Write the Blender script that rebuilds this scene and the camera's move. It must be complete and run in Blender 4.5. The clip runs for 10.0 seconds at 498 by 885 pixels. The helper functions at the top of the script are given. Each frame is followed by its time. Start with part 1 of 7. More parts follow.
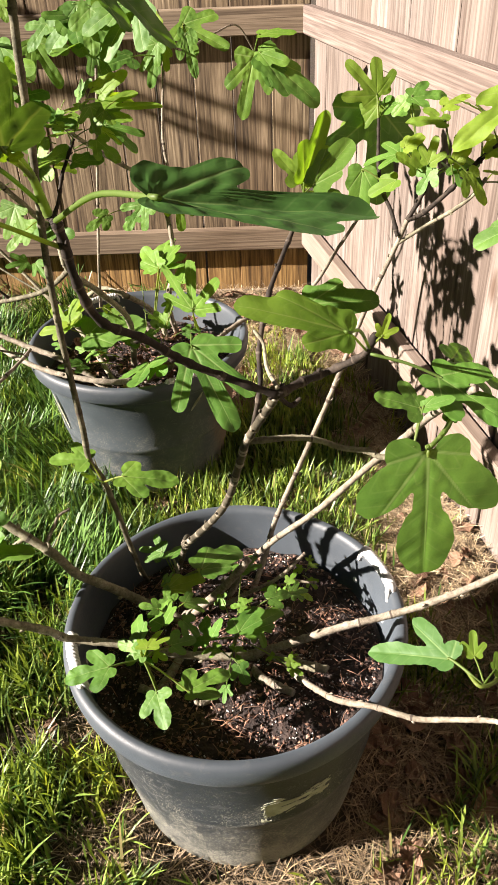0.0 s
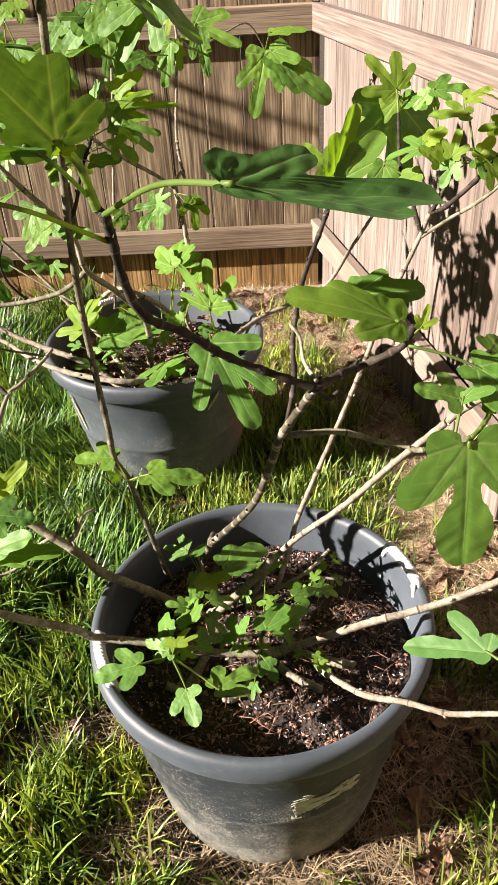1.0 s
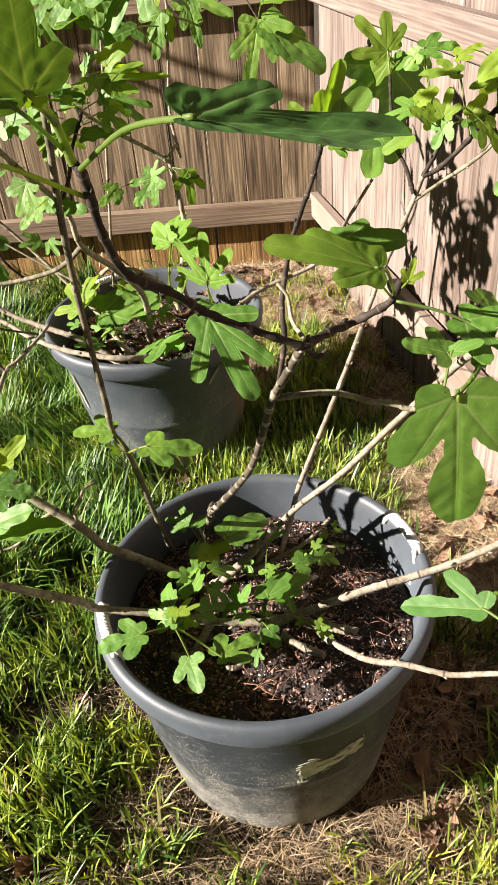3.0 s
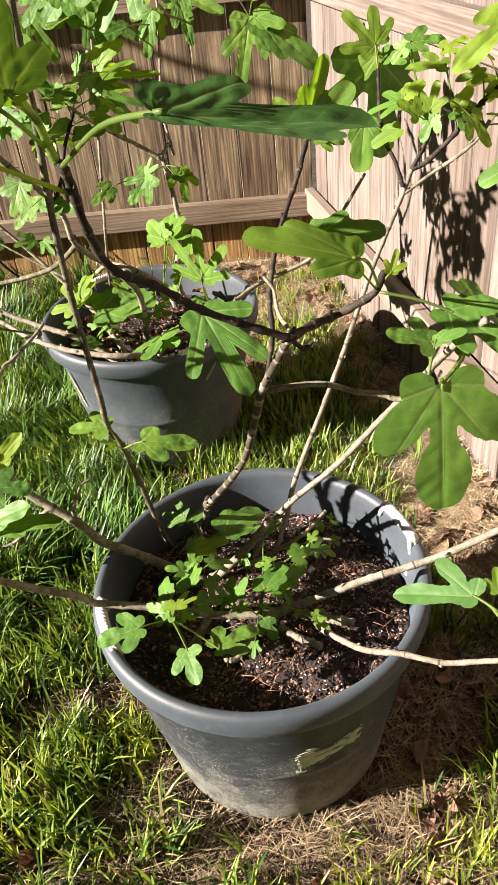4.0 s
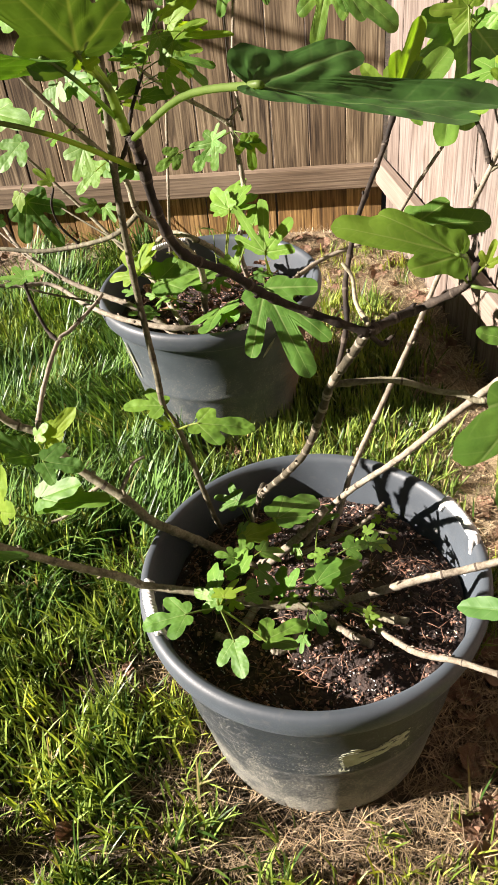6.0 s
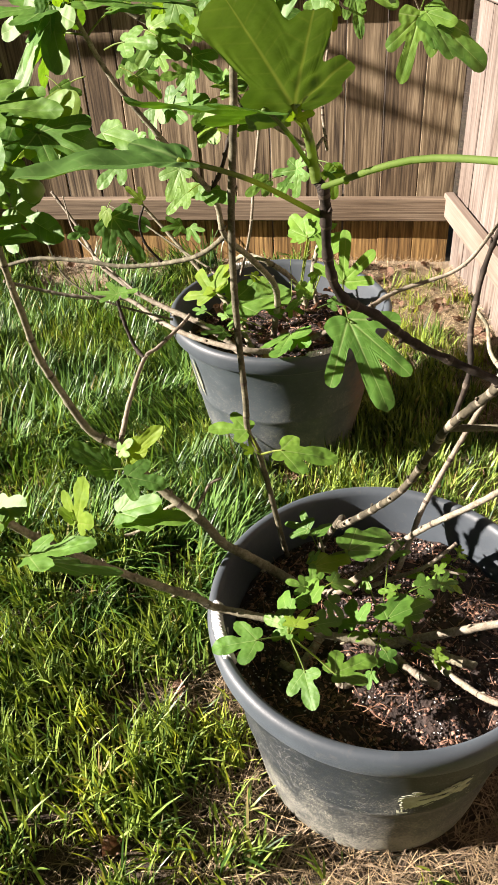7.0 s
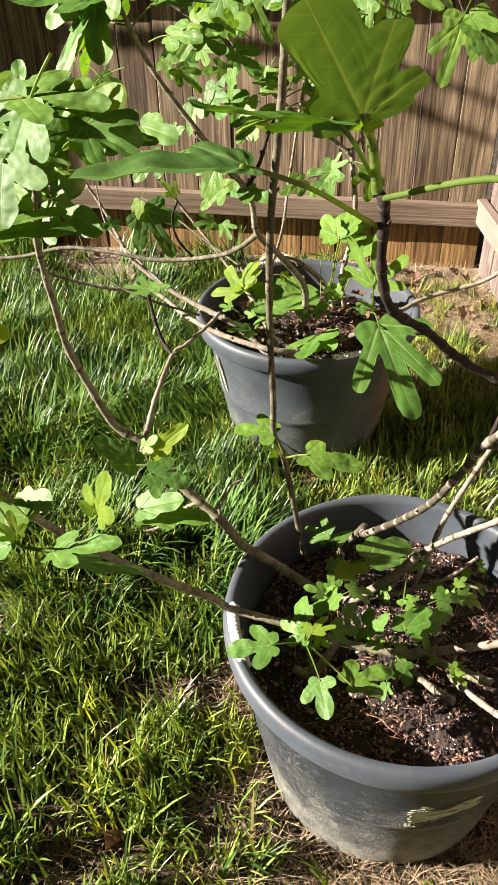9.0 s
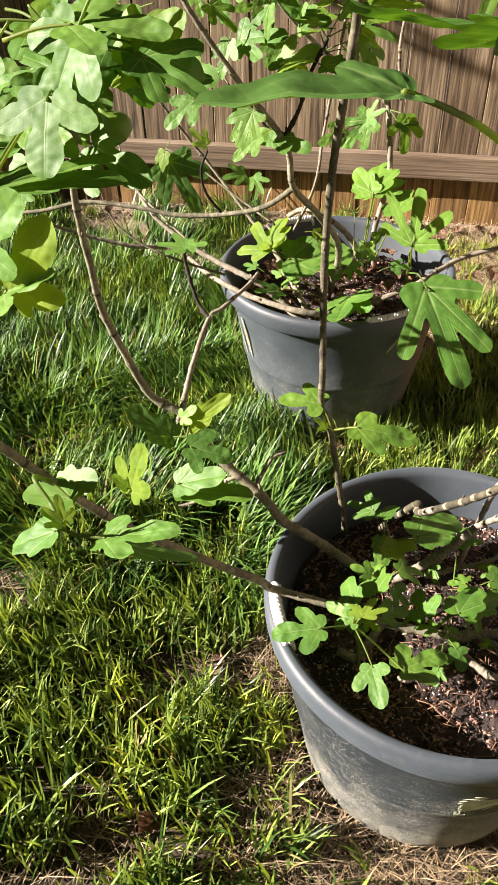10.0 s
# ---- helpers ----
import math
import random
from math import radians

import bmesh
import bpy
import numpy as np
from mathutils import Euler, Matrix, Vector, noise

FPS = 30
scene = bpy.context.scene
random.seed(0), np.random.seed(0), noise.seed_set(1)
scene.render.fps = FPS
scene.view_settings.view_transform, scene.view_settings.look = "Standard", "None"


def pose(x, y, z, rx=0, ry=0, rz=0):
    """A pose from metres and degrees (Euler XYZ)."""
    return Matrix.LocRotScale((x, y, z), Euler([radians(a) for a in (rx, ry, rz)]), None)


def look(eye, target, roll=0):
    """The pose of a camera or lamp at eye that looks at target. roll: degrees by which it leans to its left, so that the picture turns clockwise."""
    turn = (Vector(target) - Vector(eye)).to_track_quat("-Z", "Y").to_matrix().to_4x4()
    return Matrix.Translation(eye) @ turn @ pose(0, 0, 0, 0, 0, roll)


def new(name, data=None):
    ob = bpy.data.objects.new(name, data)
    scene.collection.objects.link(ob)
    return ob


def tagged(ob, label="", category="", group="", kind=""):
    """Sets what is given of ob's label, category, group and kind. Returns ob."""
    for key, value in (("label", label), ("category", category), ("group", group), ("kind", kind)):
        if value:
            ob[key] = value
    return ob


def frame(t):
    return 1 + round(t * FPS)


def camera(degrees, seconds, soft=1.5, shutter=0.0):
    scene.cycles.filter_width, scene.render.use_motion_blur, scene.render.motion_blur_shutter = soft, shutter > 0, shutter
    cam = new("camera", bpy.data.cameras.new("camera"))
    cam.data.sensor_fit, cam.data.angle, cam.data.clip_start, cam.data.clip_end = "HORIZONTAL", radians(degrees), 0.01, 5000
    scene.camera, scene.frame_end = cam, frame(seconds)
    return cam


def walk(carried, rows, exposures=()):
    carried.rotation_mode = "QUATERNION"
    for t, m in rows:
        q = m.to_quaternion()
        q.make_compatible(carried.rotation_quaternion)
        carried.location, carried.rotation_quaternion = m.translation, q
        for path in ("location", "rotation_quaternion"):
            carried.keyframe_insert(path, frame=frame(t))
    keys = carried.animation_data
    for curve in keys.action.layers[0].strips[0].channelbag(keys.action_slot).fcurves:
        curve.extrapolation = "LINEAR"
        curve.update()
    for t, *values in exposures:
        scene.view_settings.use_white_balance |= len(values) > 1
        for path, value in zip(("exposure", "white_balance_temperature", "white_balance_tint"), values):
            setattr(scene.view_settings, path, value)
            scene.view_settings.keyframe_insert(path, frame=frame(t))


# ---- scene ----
cam = camera(36.8, 10.0, soft=1.15)
PATH = [
    (0, (0.066, -0.846, 1.364), (0.005, 0.786, 0.209), -2.4),
    (0.5, (0.047, -0.849, 1.367), (-0.017, 0.785, 0.216), -2.9),
    (1, (0.037, -0.849, 1.36), (-0.041, 0.783, 0.207), -3.5),
    (1.5, (0.035, -0.851, 1.358), (-0.047, 0.777, 0.199), -3.8),
    (2, (0.044, -0.856, 1.353), (-0.05, 0.765, 0.186), -4.3),
    (2.5, (0.036, -0.856, 1.35), (-0.055, 0.753, 0.166), -4.6),
    (3, (0.052, -0.861, 1.344), (-0.049, 0.743, 0.152), -5.4),
    (4.5, (0.065, -0.874, 1.345), (-0.043, 0.72, 0.142), -6.6),
    (5, (0.059, -0.863, 1.348), (-0.061, 0.72, 0.131), -6.5),
    (5.5, (0.061, -0.849, 1.34), (-0.092, 0.717, 0.105), -6.4),
    (6, (0.047, -0.819, 1.337), (-0.193, 0.724, 0.087), -6.5),
    (6.2, (0.024, -0.799, 1.34), (-0.241, 0.736, 0.086), -6.4),
    (7.3, (-0.048, -0.846, 1.37), (-0.373, 0.732, 0.186), -2.7),
    (7.5, (-0.06, -0.86, 1.377), (-0.379, 0.727, 0.203), -1.9),
    (8, (-0.09, -0.865, 1.375), (-0.399, 0.735, 0.215), -0.7),
    (8.5, (-0.073, -0.856, 1.371), (-0.392, 0.734, 0.201), -0.9),
    (9, (-0.055, -0.813, 1.361), (-0.406, 0.736, 0.145), -1.6),
    (9.5, (-0.111, -0.767, 1.339), (-0.455, 0.74, 0.069), -1.2),
    (10, (-0.134, -0.759, 1.33), (-0.473, 0.723, 0.031), -1.4),
]
walk(cam, [(t, look(eye, target, roll)) for t, eye, target, roll in PATH])

# ---- light ----
SUN_AZ, SUN_EL = 14.0, 25.0          # sun stands to the side, a little behind the viewer, low
sd = Vector((-math.cos(radians(SUN_AZ)) * math.cos(radians(SUN_EL)), -math.sin(radians(SUN_AZ)) * math.cos(radians(SUN_EL)), math.sin(radians(SUN_EL))))
world = bpy.data.worlds.new("sky")
scene.world = world
world.use_nodes = True
wn = world.node_tree
sky = wn.nodes.new("ShaderNodeTexSky")
sky.sky_type = 'NISHITA'
sky.sun_disc = False
sky.sun_elevation = radians(SUN_EL)
sky.sun_rotation = math.atan2(sd.x, sd.y)
wn.links.new(sky.outputs[0], wn.nodes["Background"].inputs[0])
wn.nodes["Background"].inputs[1].default_value = 0.0028
sun_data = bpy.data.lights.new("sun", 'SUN')
sun_data.energy = 5.0
sun_data.angle = radians(0.55)
sun_data.color = (1.0, 0.895, 0.815)
sun = new("sun", sun_data)
sun.matrix_world = look(tuple(sd * 10), (0, 0, 0))
scene.view_settings.exposure = 2.43


# ---- materials ----
def mat(name):
    m = bpy.data.materials.new(name)
    m.use_nodes = True
    nt = m.node_tree
    return m, nt, nt.nodes["Principled BSDF"]


def node(nt, kind, **vals):
    n = nt.nodes.new(kind)
    for k, v in vals.items():
        if k in n.inputs:
            n.inputs[k].default_value = v
    return n


def ramp(nt, src, stops):
    r = nt.nodes.new("ShaderNodeValToRGB")
    el = r.color_ramp.elements
    while len(el) < len(stops):
        el.new(0.5)
    for e, (p, c) in zip(el, stops):
        e.position, e.color = p, (*c, 1)
    nt.links.new(src, r.inputs[0])
    return r.outputs[0]


def mixc(nt, a, b, fac, how='MIX'):
    m = nt.nodes.new("ShaderNodeMix")
    m.data_type, m.blend_type = 'RGBA', how
    for sock, v in ((m.inputs[0], fac), (m.inputs[6], a), (m.inputs[7], b)):
        if hasattr(v, "links"):
            nt.links.new(v, sock)
        elif isinstance(v, tuple):
            sock.default_value = (*v, 1)
        else:
            sock.default_value = v
    return m.outputs[2]


def coords(nt, scale=(1, 1, 1), kind="Object", loc=(0, 0, 0)):
    tc = nt.nodes.new("ShaderNodeTexCoord")
    mp = nt.nodes.new("ShaderNodeMapping")
    mp.inputs["Scale"].default_value = scale
    mp.inputs["Location"].default_value = loc
    nt.links.new(tc.outputs[kind], mp.inputs[0])
    return mp.outputs[0]


def noise_tex(nt, vec, scale, detail=4.0, rough=0.55, dist=0.0):
    n = node(nt, "ShaderNodeTexNoise", Scale=scale, Detail=detail, Roughness=rough, Distortion=dist)
    nt.links.new(vec, n.inputs["Vector"])
    return n.outputs["Fac"]


def bump(nt, bsdf, height, strength, distance):
    b = node(nt, "ShaderNodeBump", Strength=strength, Distance=distance)
    nt.links.new(height, b.inputs["Height"])
    nt.links.new(b.outputs[0], bsdf.inputs["Normal"])


def shifted(nt, vec):
    """Moves a texture by the piece's own random number, so that no two pieces look alike."""
    oi = nt.nodes.new("ShaderNodeObjectInfo")
    mul = nt.nodes.new("ShaderNodeMath")
    mul.operation = 'MULTIPLY'
    mul.inputs[1].default_value = 37.0
    nt.links.new(oi.outputs["Random"], mul.inputs[0])
    add = nt.nodes.new("ShaderNodeVectorMath")
    add.operation = 'ADD'
    nt.links.new(vec, add.inputs[0])
    nt.links.new(mul.outputs[0], add.inputs[1])
    return add.outputs[0], oi.outputs["Random"]


def wood_material(name, along, tones, grain=1.0, golden_feet=False):
    """Weathered fence timber; along: the axis of the grain in the piece's own frame."""
    m, nt, b = mat(name)
    sc = [30.0, 30.0, 30.0] if along == 2 else [58.0, 58.0, 58.0]
    sc[along] = 1.3 if along == 2 else 0.8
    vec, rnd = shifted(nt, coords(nt, tuple(sc)))
    g = noise_tex(nt, vec, 1.6, 5.0, 0.58, 1.3)
    sc2 = [150.0, 150.0, 150.0]
    sc2[along] = 5.0
    vec2, _ = shifted(nt, coords(nt, tuple(sc2)))
    f = noise_tex(nt, vec2, 1.0, 3.0, 0.6)
    big, _ = shifted(nt, coords(nt, (2.2, 2.2, 2.2)))
    stain = noise_tex(nt, big, 1.0, 3.0, 0.5)
    c = ramp(nt, g, [(0.30, tones[0]), (0.50, tones[1]), (0.72, tones[2])])
    c = mixc(nt, c, ramp(nt, f, [(0.3, (0.35, 0.32, 0.30)), (0.6, (1, 1, 1))]), 0.42 * grain, 'MULTIPLY')
    c = mixc(nt, c, ramp(nt, stain, [(0.35, (0.62, 0.56, 0.50)), (0.6, (1, 1, 1))]), 0.7, 'MULTIPLY')
    c = mixc(nt, c, ramp(nt, rnd, [(0.0, (0.66, 0.59, 0.54)), (0.35, (1.0, 0.94, 0.90)), (0.7, (0.84, 0.80, 0.77)), (1.0, (1.0, 0.94, 0.88))]), 1.0, 'MULTIPLY')
    # scattered knots
    kv, _ = shifted(nt, coords(nt, tuple(2.6 if i == along else 6.5 for i in range(3))))
    vo = node(nt, "ShaderNodeTexVoronoi", Scale=1.0)
    nt.links.new(kv, vo.inputs["Vector"])
    c = mixc(nt, c, ramp(nt, vo.outputs["Distance"], [(0.05, (0.22, 0.15, 0.11)), (0.10, (0.5, 0.40, 0.33)), (0.16, (1, 1, 1))]), 0.9, 'MULTIPLY')
    if golden_feet:
        # the boards turn more golden towards their feet
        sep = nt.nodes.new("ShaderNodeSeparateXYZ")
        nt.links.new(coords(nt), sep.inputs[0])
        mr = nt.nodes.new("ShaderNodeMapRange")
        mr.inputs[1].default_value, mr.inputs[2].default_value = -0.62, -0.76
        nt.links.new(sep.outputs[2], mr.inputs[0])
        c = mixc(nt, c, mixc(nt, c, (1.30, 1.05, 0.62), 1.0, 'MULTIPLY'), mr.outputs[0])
    nt.links.new(c, b.inputs["Base Color"])
    b.inputs["Roughness"].default_value = 0.82
    b.inputs["Specular IOR Level"].default_value = 0.3
    bump(nt, b, mixc(nt, g, f, 0.5), 0.5, 0.003)
    return m


M_PICKET = wood_material("picket_wood", 2, ((0.092, 0.074, 0.062), (0.172, 0.147, 0.131), (0.240, 0.212, 0.196)), 1.15)
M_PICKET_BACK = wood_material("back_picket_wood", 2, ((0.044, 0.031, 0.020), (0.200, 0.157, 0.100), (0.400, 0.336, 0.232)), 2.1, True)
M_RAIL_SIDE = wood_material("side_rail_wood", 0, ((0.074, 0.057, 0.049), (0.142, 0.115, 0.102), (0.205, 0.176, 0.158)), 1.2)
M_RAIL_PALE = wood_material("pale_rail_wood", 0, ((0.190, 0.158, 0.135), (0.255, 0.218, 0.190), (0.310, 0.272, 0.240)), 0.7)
M_RAIL = wood_material("rail_wood", 0, ((0.075, 0.055, 0.037), (0.195, 0.155, 0.112), (0.285, 0.240, 0.180)), 1.4)


def pot_material(name, lo, hi, dust, bounce_flank=False):
    m, nt, b = mat(name)
    v = coords(nt)
    big = noise_tex(nt, v, 7.0, 4.0, 0.6)
    fine = noise_tex(nt, v, 330.0, 5.0, 0.8)
    scr = noise_tex(nt, coords(nt, (34, 34, 60)), 1.0, 4.0, 0.65, 1.5)
    c = ramp(nt, big, [(0.3, lo), (0.7, hi)])
    # splashed dust and dried soil: fine specks, thickest low on the wall and in drifts
    sep = nt.nodes.new("ShaderNodeSeparateXYZ")
    nt.links.new(coords(nt), sep.inputs[0])
    low = nt.nodes.new("ShaderNodeMapRange")
    low.inputs[1].default_value, low.inputs[2].default_value = 0.38, 0.0
    low.inputs[3].default_value, low.inputs[4].default_value = min(-0.13, dust), dust
    nt.links.new(sep.outputs[2], low.inputs[0])
    drift = nt.nodes.new("ShaderNodeMath")
    drift.operation = 'MULTIPLY_ADD'
    drift.inputs[1].default_value, drift.inputs[2].default_value = 0.45, -0.225
    nt.links.new(noise_tex(nt, v, 13.0, 6.0, 0.7), drift.inputs[0])
    cover = nt.nodes.new("ShaderNodeMath")
    nt.links.new(low.outputs[0], cover.inputs[0])
    nt.links.new(drift.outputs[0], cover.inputs[1])
    amount = nt.nodes.new("ShaderNodeMath")
    nt.links.new(cover.outputs[0], amount.inputs[0])
    nt.links.new(fine, amount.inputs[1])
    c = mixc(nt, c, (0.265, 0.255, 0.205), ramp(nt, amount.outputs[0], [(0.47, (0, 0, 0)), (0.56, (0.14, 0.14, 0.14)), (0.62, (0.60, 0.60, 0.60)), (0.70, (0.95, 0.95, 0.95))]))
    c = mixc(nt, c, (0.075, 0.078, 0.080), ramp(nt, scr, [(0.58, (0, 0, 0)), (0.72, (0.5, 0.5, 0.5))]))
    # long curved scratches
    line = noise_tex(nt, coords(nt, (1, 1, 1.6), loc=(3, 1, 2)), 16.0, 2.0, 0.4, 2.2)
    where = nt.nodes.new("ShaderNodeMath")
    nt.links.new(noise_tex(nt, v, 9.0, 3.0, 0.6), where.inputs[0])
    nt.links.new(low.outputs[0], where.inputs[1])
    c = mixc(nt, c, (0.150, 0.150, 0.145), mixc(nt, ramp(nt, line, [(0.486, (0, 0, 0)), (0.5, (0.7, 0.7, 0.7)), (0.514, (0, 0, 0))]), ramp(nt, where.outputs[0], [(0.40, (0, 0, 0)), (0.55, (1, 1, 1))]), 1.0, 'MULTIPLY'))
    if bounce_flank:
        # warm bounce light, painted as a reddish tint on one flank
        flank = nt.nodes.new("ShaderNodeMapRange")
        flank.inputs[1].default_value, flank.inputs[2].default_value = 0.15, 0.26
        nt.links.new(sep.outputs[0], flank.inputs[0])
        bounce = nt.nodes.new("ShaderNodeMath")
        bounce.operation = 'MULTIPLY'
        nt.links.new(flank.outputs[0], bounce.inputs[0])
        nt.links.new(noise_tex(nt, v, 30.0, 6.0, 0.7), bounce.inputs[1])
        c = mixc(nt, c, (0.20, 0.105, 0.055), ramp(nt, bounce.outputs[0], [(0.18, (0, 0, 0)), (0.5, (0.8, 0.8, 0.8))]))
    nt.links.new(c, b.inputs["Base Color"])
    nt.links.new(ramp(nt, fine, [(0.3, (0.44, 0.44, 0.44)), (0.7, (0.66, 0.66, 0.66))]), b.inputs["Roughness"])
    b.inputs["Diffuse Roughness"].default_value = 0.8
    bump(nt, b, mixc(nt, scr, fine, 0.3), 0.22, 0.002)
    return m


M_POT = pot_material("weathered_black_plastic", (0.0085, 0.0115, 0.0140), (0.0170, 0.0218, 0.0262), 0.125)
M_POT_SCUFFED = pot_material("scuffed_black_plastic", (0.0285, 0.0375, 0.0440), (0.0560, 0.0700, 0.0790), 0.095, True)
# lip and inner wall: colour lifted to stand for the light they catch
M_RIM = pot_material("light_catching_black_plastic", (0.0345, 0.0425, 0.0515), (0.0585, 0.0705, 0.0830), -0.5)


def simple(name, lo, hi, scale, rough, bump_d=0.0, island=False, spec=0.5):
    """Two tones by noise; island: each separate piece takes its own tone."""
    m, nt, b = mat(name)
    n = noise_tex(nt, coords(nt), scale, 5.0, 0.6)
    c = ramp(nt, n, [(0.3, lo), (0.7, hi)])
    if island:
        gi = nt.nodes.new("ShaderNodeNewGeometry")
        c = mixc(nt, c, ramp(nt, gi.outputs["Random Per Island"], [(0, (0.45, 0.42, 0.40)), (0.6, (1, 1, 1)), (1, (1.5, 1.45, 1.3))]), 1.0, 'MULTIPLY')
    nt.links.new(c, b.inputs["Base Color"])
    b.inputs["Roughness"].default_value = rough
    b.inputs["Specular IOR Level"].default_value = spec
    if bump_d:
        bump(nt, b, n, 0.7, bump_d)
    return m


M_SOIL = simple("damp_potting_soil", (0.0050, 0.0032, 0.0026), (0.0460, 0.0260, 0.0190), 70, 0.85, 0.012)
M_CHIP = simple("bark_chips", (0.028, 0.014, 0.010), (0.400, 0.225, 0.165), 60, 0.8, 0.003, True)
M_PERLITE = simple("perlite", (0.3575, 0.3445, 0.325), (0.52, 0.507, 0.481), 90, 0.9)
M_STRAW = simple("dead_grass", (0.085, 0.055, 0.029), (0.330, 0.248, 0.148), 40, 0.75, 0, True)
M_DRYLEAF = simple("dry_leaf", (0.13, 0.065, 0.03575), (0.312, 0.1885, 0.117), 45, 0.7, 0.002)
# pale straw, brightened in colour to look sunlit
M_STRAW_SUNLIT = simple("straw_painted_sunlit", (0.280, 0.205, 0.115), (0.640, 0.535, 0.365), 40, 0.75, 0, True)
M_NEEDLE = simple("reddish_needles", (0.104, 0.0455, 0.026), (0.221, 0.1235, 0.078), 60, 0.7, 0, True)
M_ROPE = simple("white_rope", (0.403, 0.403, 0.39), (0.5525, 0.5525, 0.5395), 220, 0.8, 0.002)
M_LABEL_STREAK = simple("paper_label_and_streaks", (0.2145, 0.221, 0.143), (0.403, 0.4095, 0.3055), 38, 0.8, 0.002)


def ground_material():
    m, nt, b = mat("thatchy_lawn_soil")
    v = coords(nt)
    big = noise_tex(nt, v, 2.6, 5.0, 0.6)
    mid = noise_tex(nt, v, 22.0, 5.0, 0.65)
    fine = noise_tex(nt, v, 150.0, 5.0, 0.75, 1.6)
    c = ramp(nt, mid, [(0.28, (0.0143, 0.0091, 0.0065)), (0.5, (0.04875, 0.0325, 0.02015)), (0.75, (0.1105, 0.0767, 0.04875))])
    c = mixc(nt, c, ramp(nt, fine, [(0.35, (0.35, 0.32, 0.30)), (0.7, (1.25, 1.2, 1.1))]), 0.8, 'MULTIPLY')
    c = mixc(nt, c, (0.03575, 0.04875, 0.0143), ramp(nt, big, [(0.45, (0, 0, 0)), (0.7, (0.35, 0.35, 0.35))]))
    # dry, bleached thatch along the fences, fading into the damp soil of the lawn
    sep = nt.nodes.new("ShaderNodeSeparateXYZ")
    nt.links.new(v, sep.inputs[0])
    dry = nt.nodes.new("ShaderNodeMath")
    dry.operation = 'MULTIPLY_ADD'
    dry.inputs[1].default_value, dry.inputs[2].default_value = 0.9, -1.05
    nt.links.new(sep.outputs[1], dry.inputs[0])
    edge = nt.nodes.new("ShaderNodeMath")
    edge.operation = 'MULTIPLY_ADD'
    edge.inputs[1].default_value, edge.inputs[2].default_value = -1.5, 4.2
    nt.links.new(sep.outputs[1], edge.inputs[0])
    band = nt.nodes.new("ShaderNodeMath")
    band.operation = 'MINIMUM'
    nt.links.new(dry.outputs[0], band.inputs[0])
    nt.links.new(edge.outputs[0], band.inputs[1])
    add = nt.nodes.new("ShaderNodeMath")
    nt.links.new(band.outputs[0], add.inputs[0])
    nt.links.new(mid, add.inputs[1])
    c = mixc(nt, c, ramp(nt, fine, [(0.3, (0.13, 0.091, 0.0585)), (0.7, (0.39, 0.312, 0.221))]), ramp(nt, add.outputs[0], [(0.45, (0, 0, 0)), (0.9, (0.9, 0.9, 0.9))]))
    nt.links.new(c, b.inputs["Base Color"])
    b.inputs["Roughness"].default_value = 0.95
    bump(nt, b, mixc(nt, mid, fine, 0.5), 0.9, 0.012)
    return m


M_GROUND = ground_material()


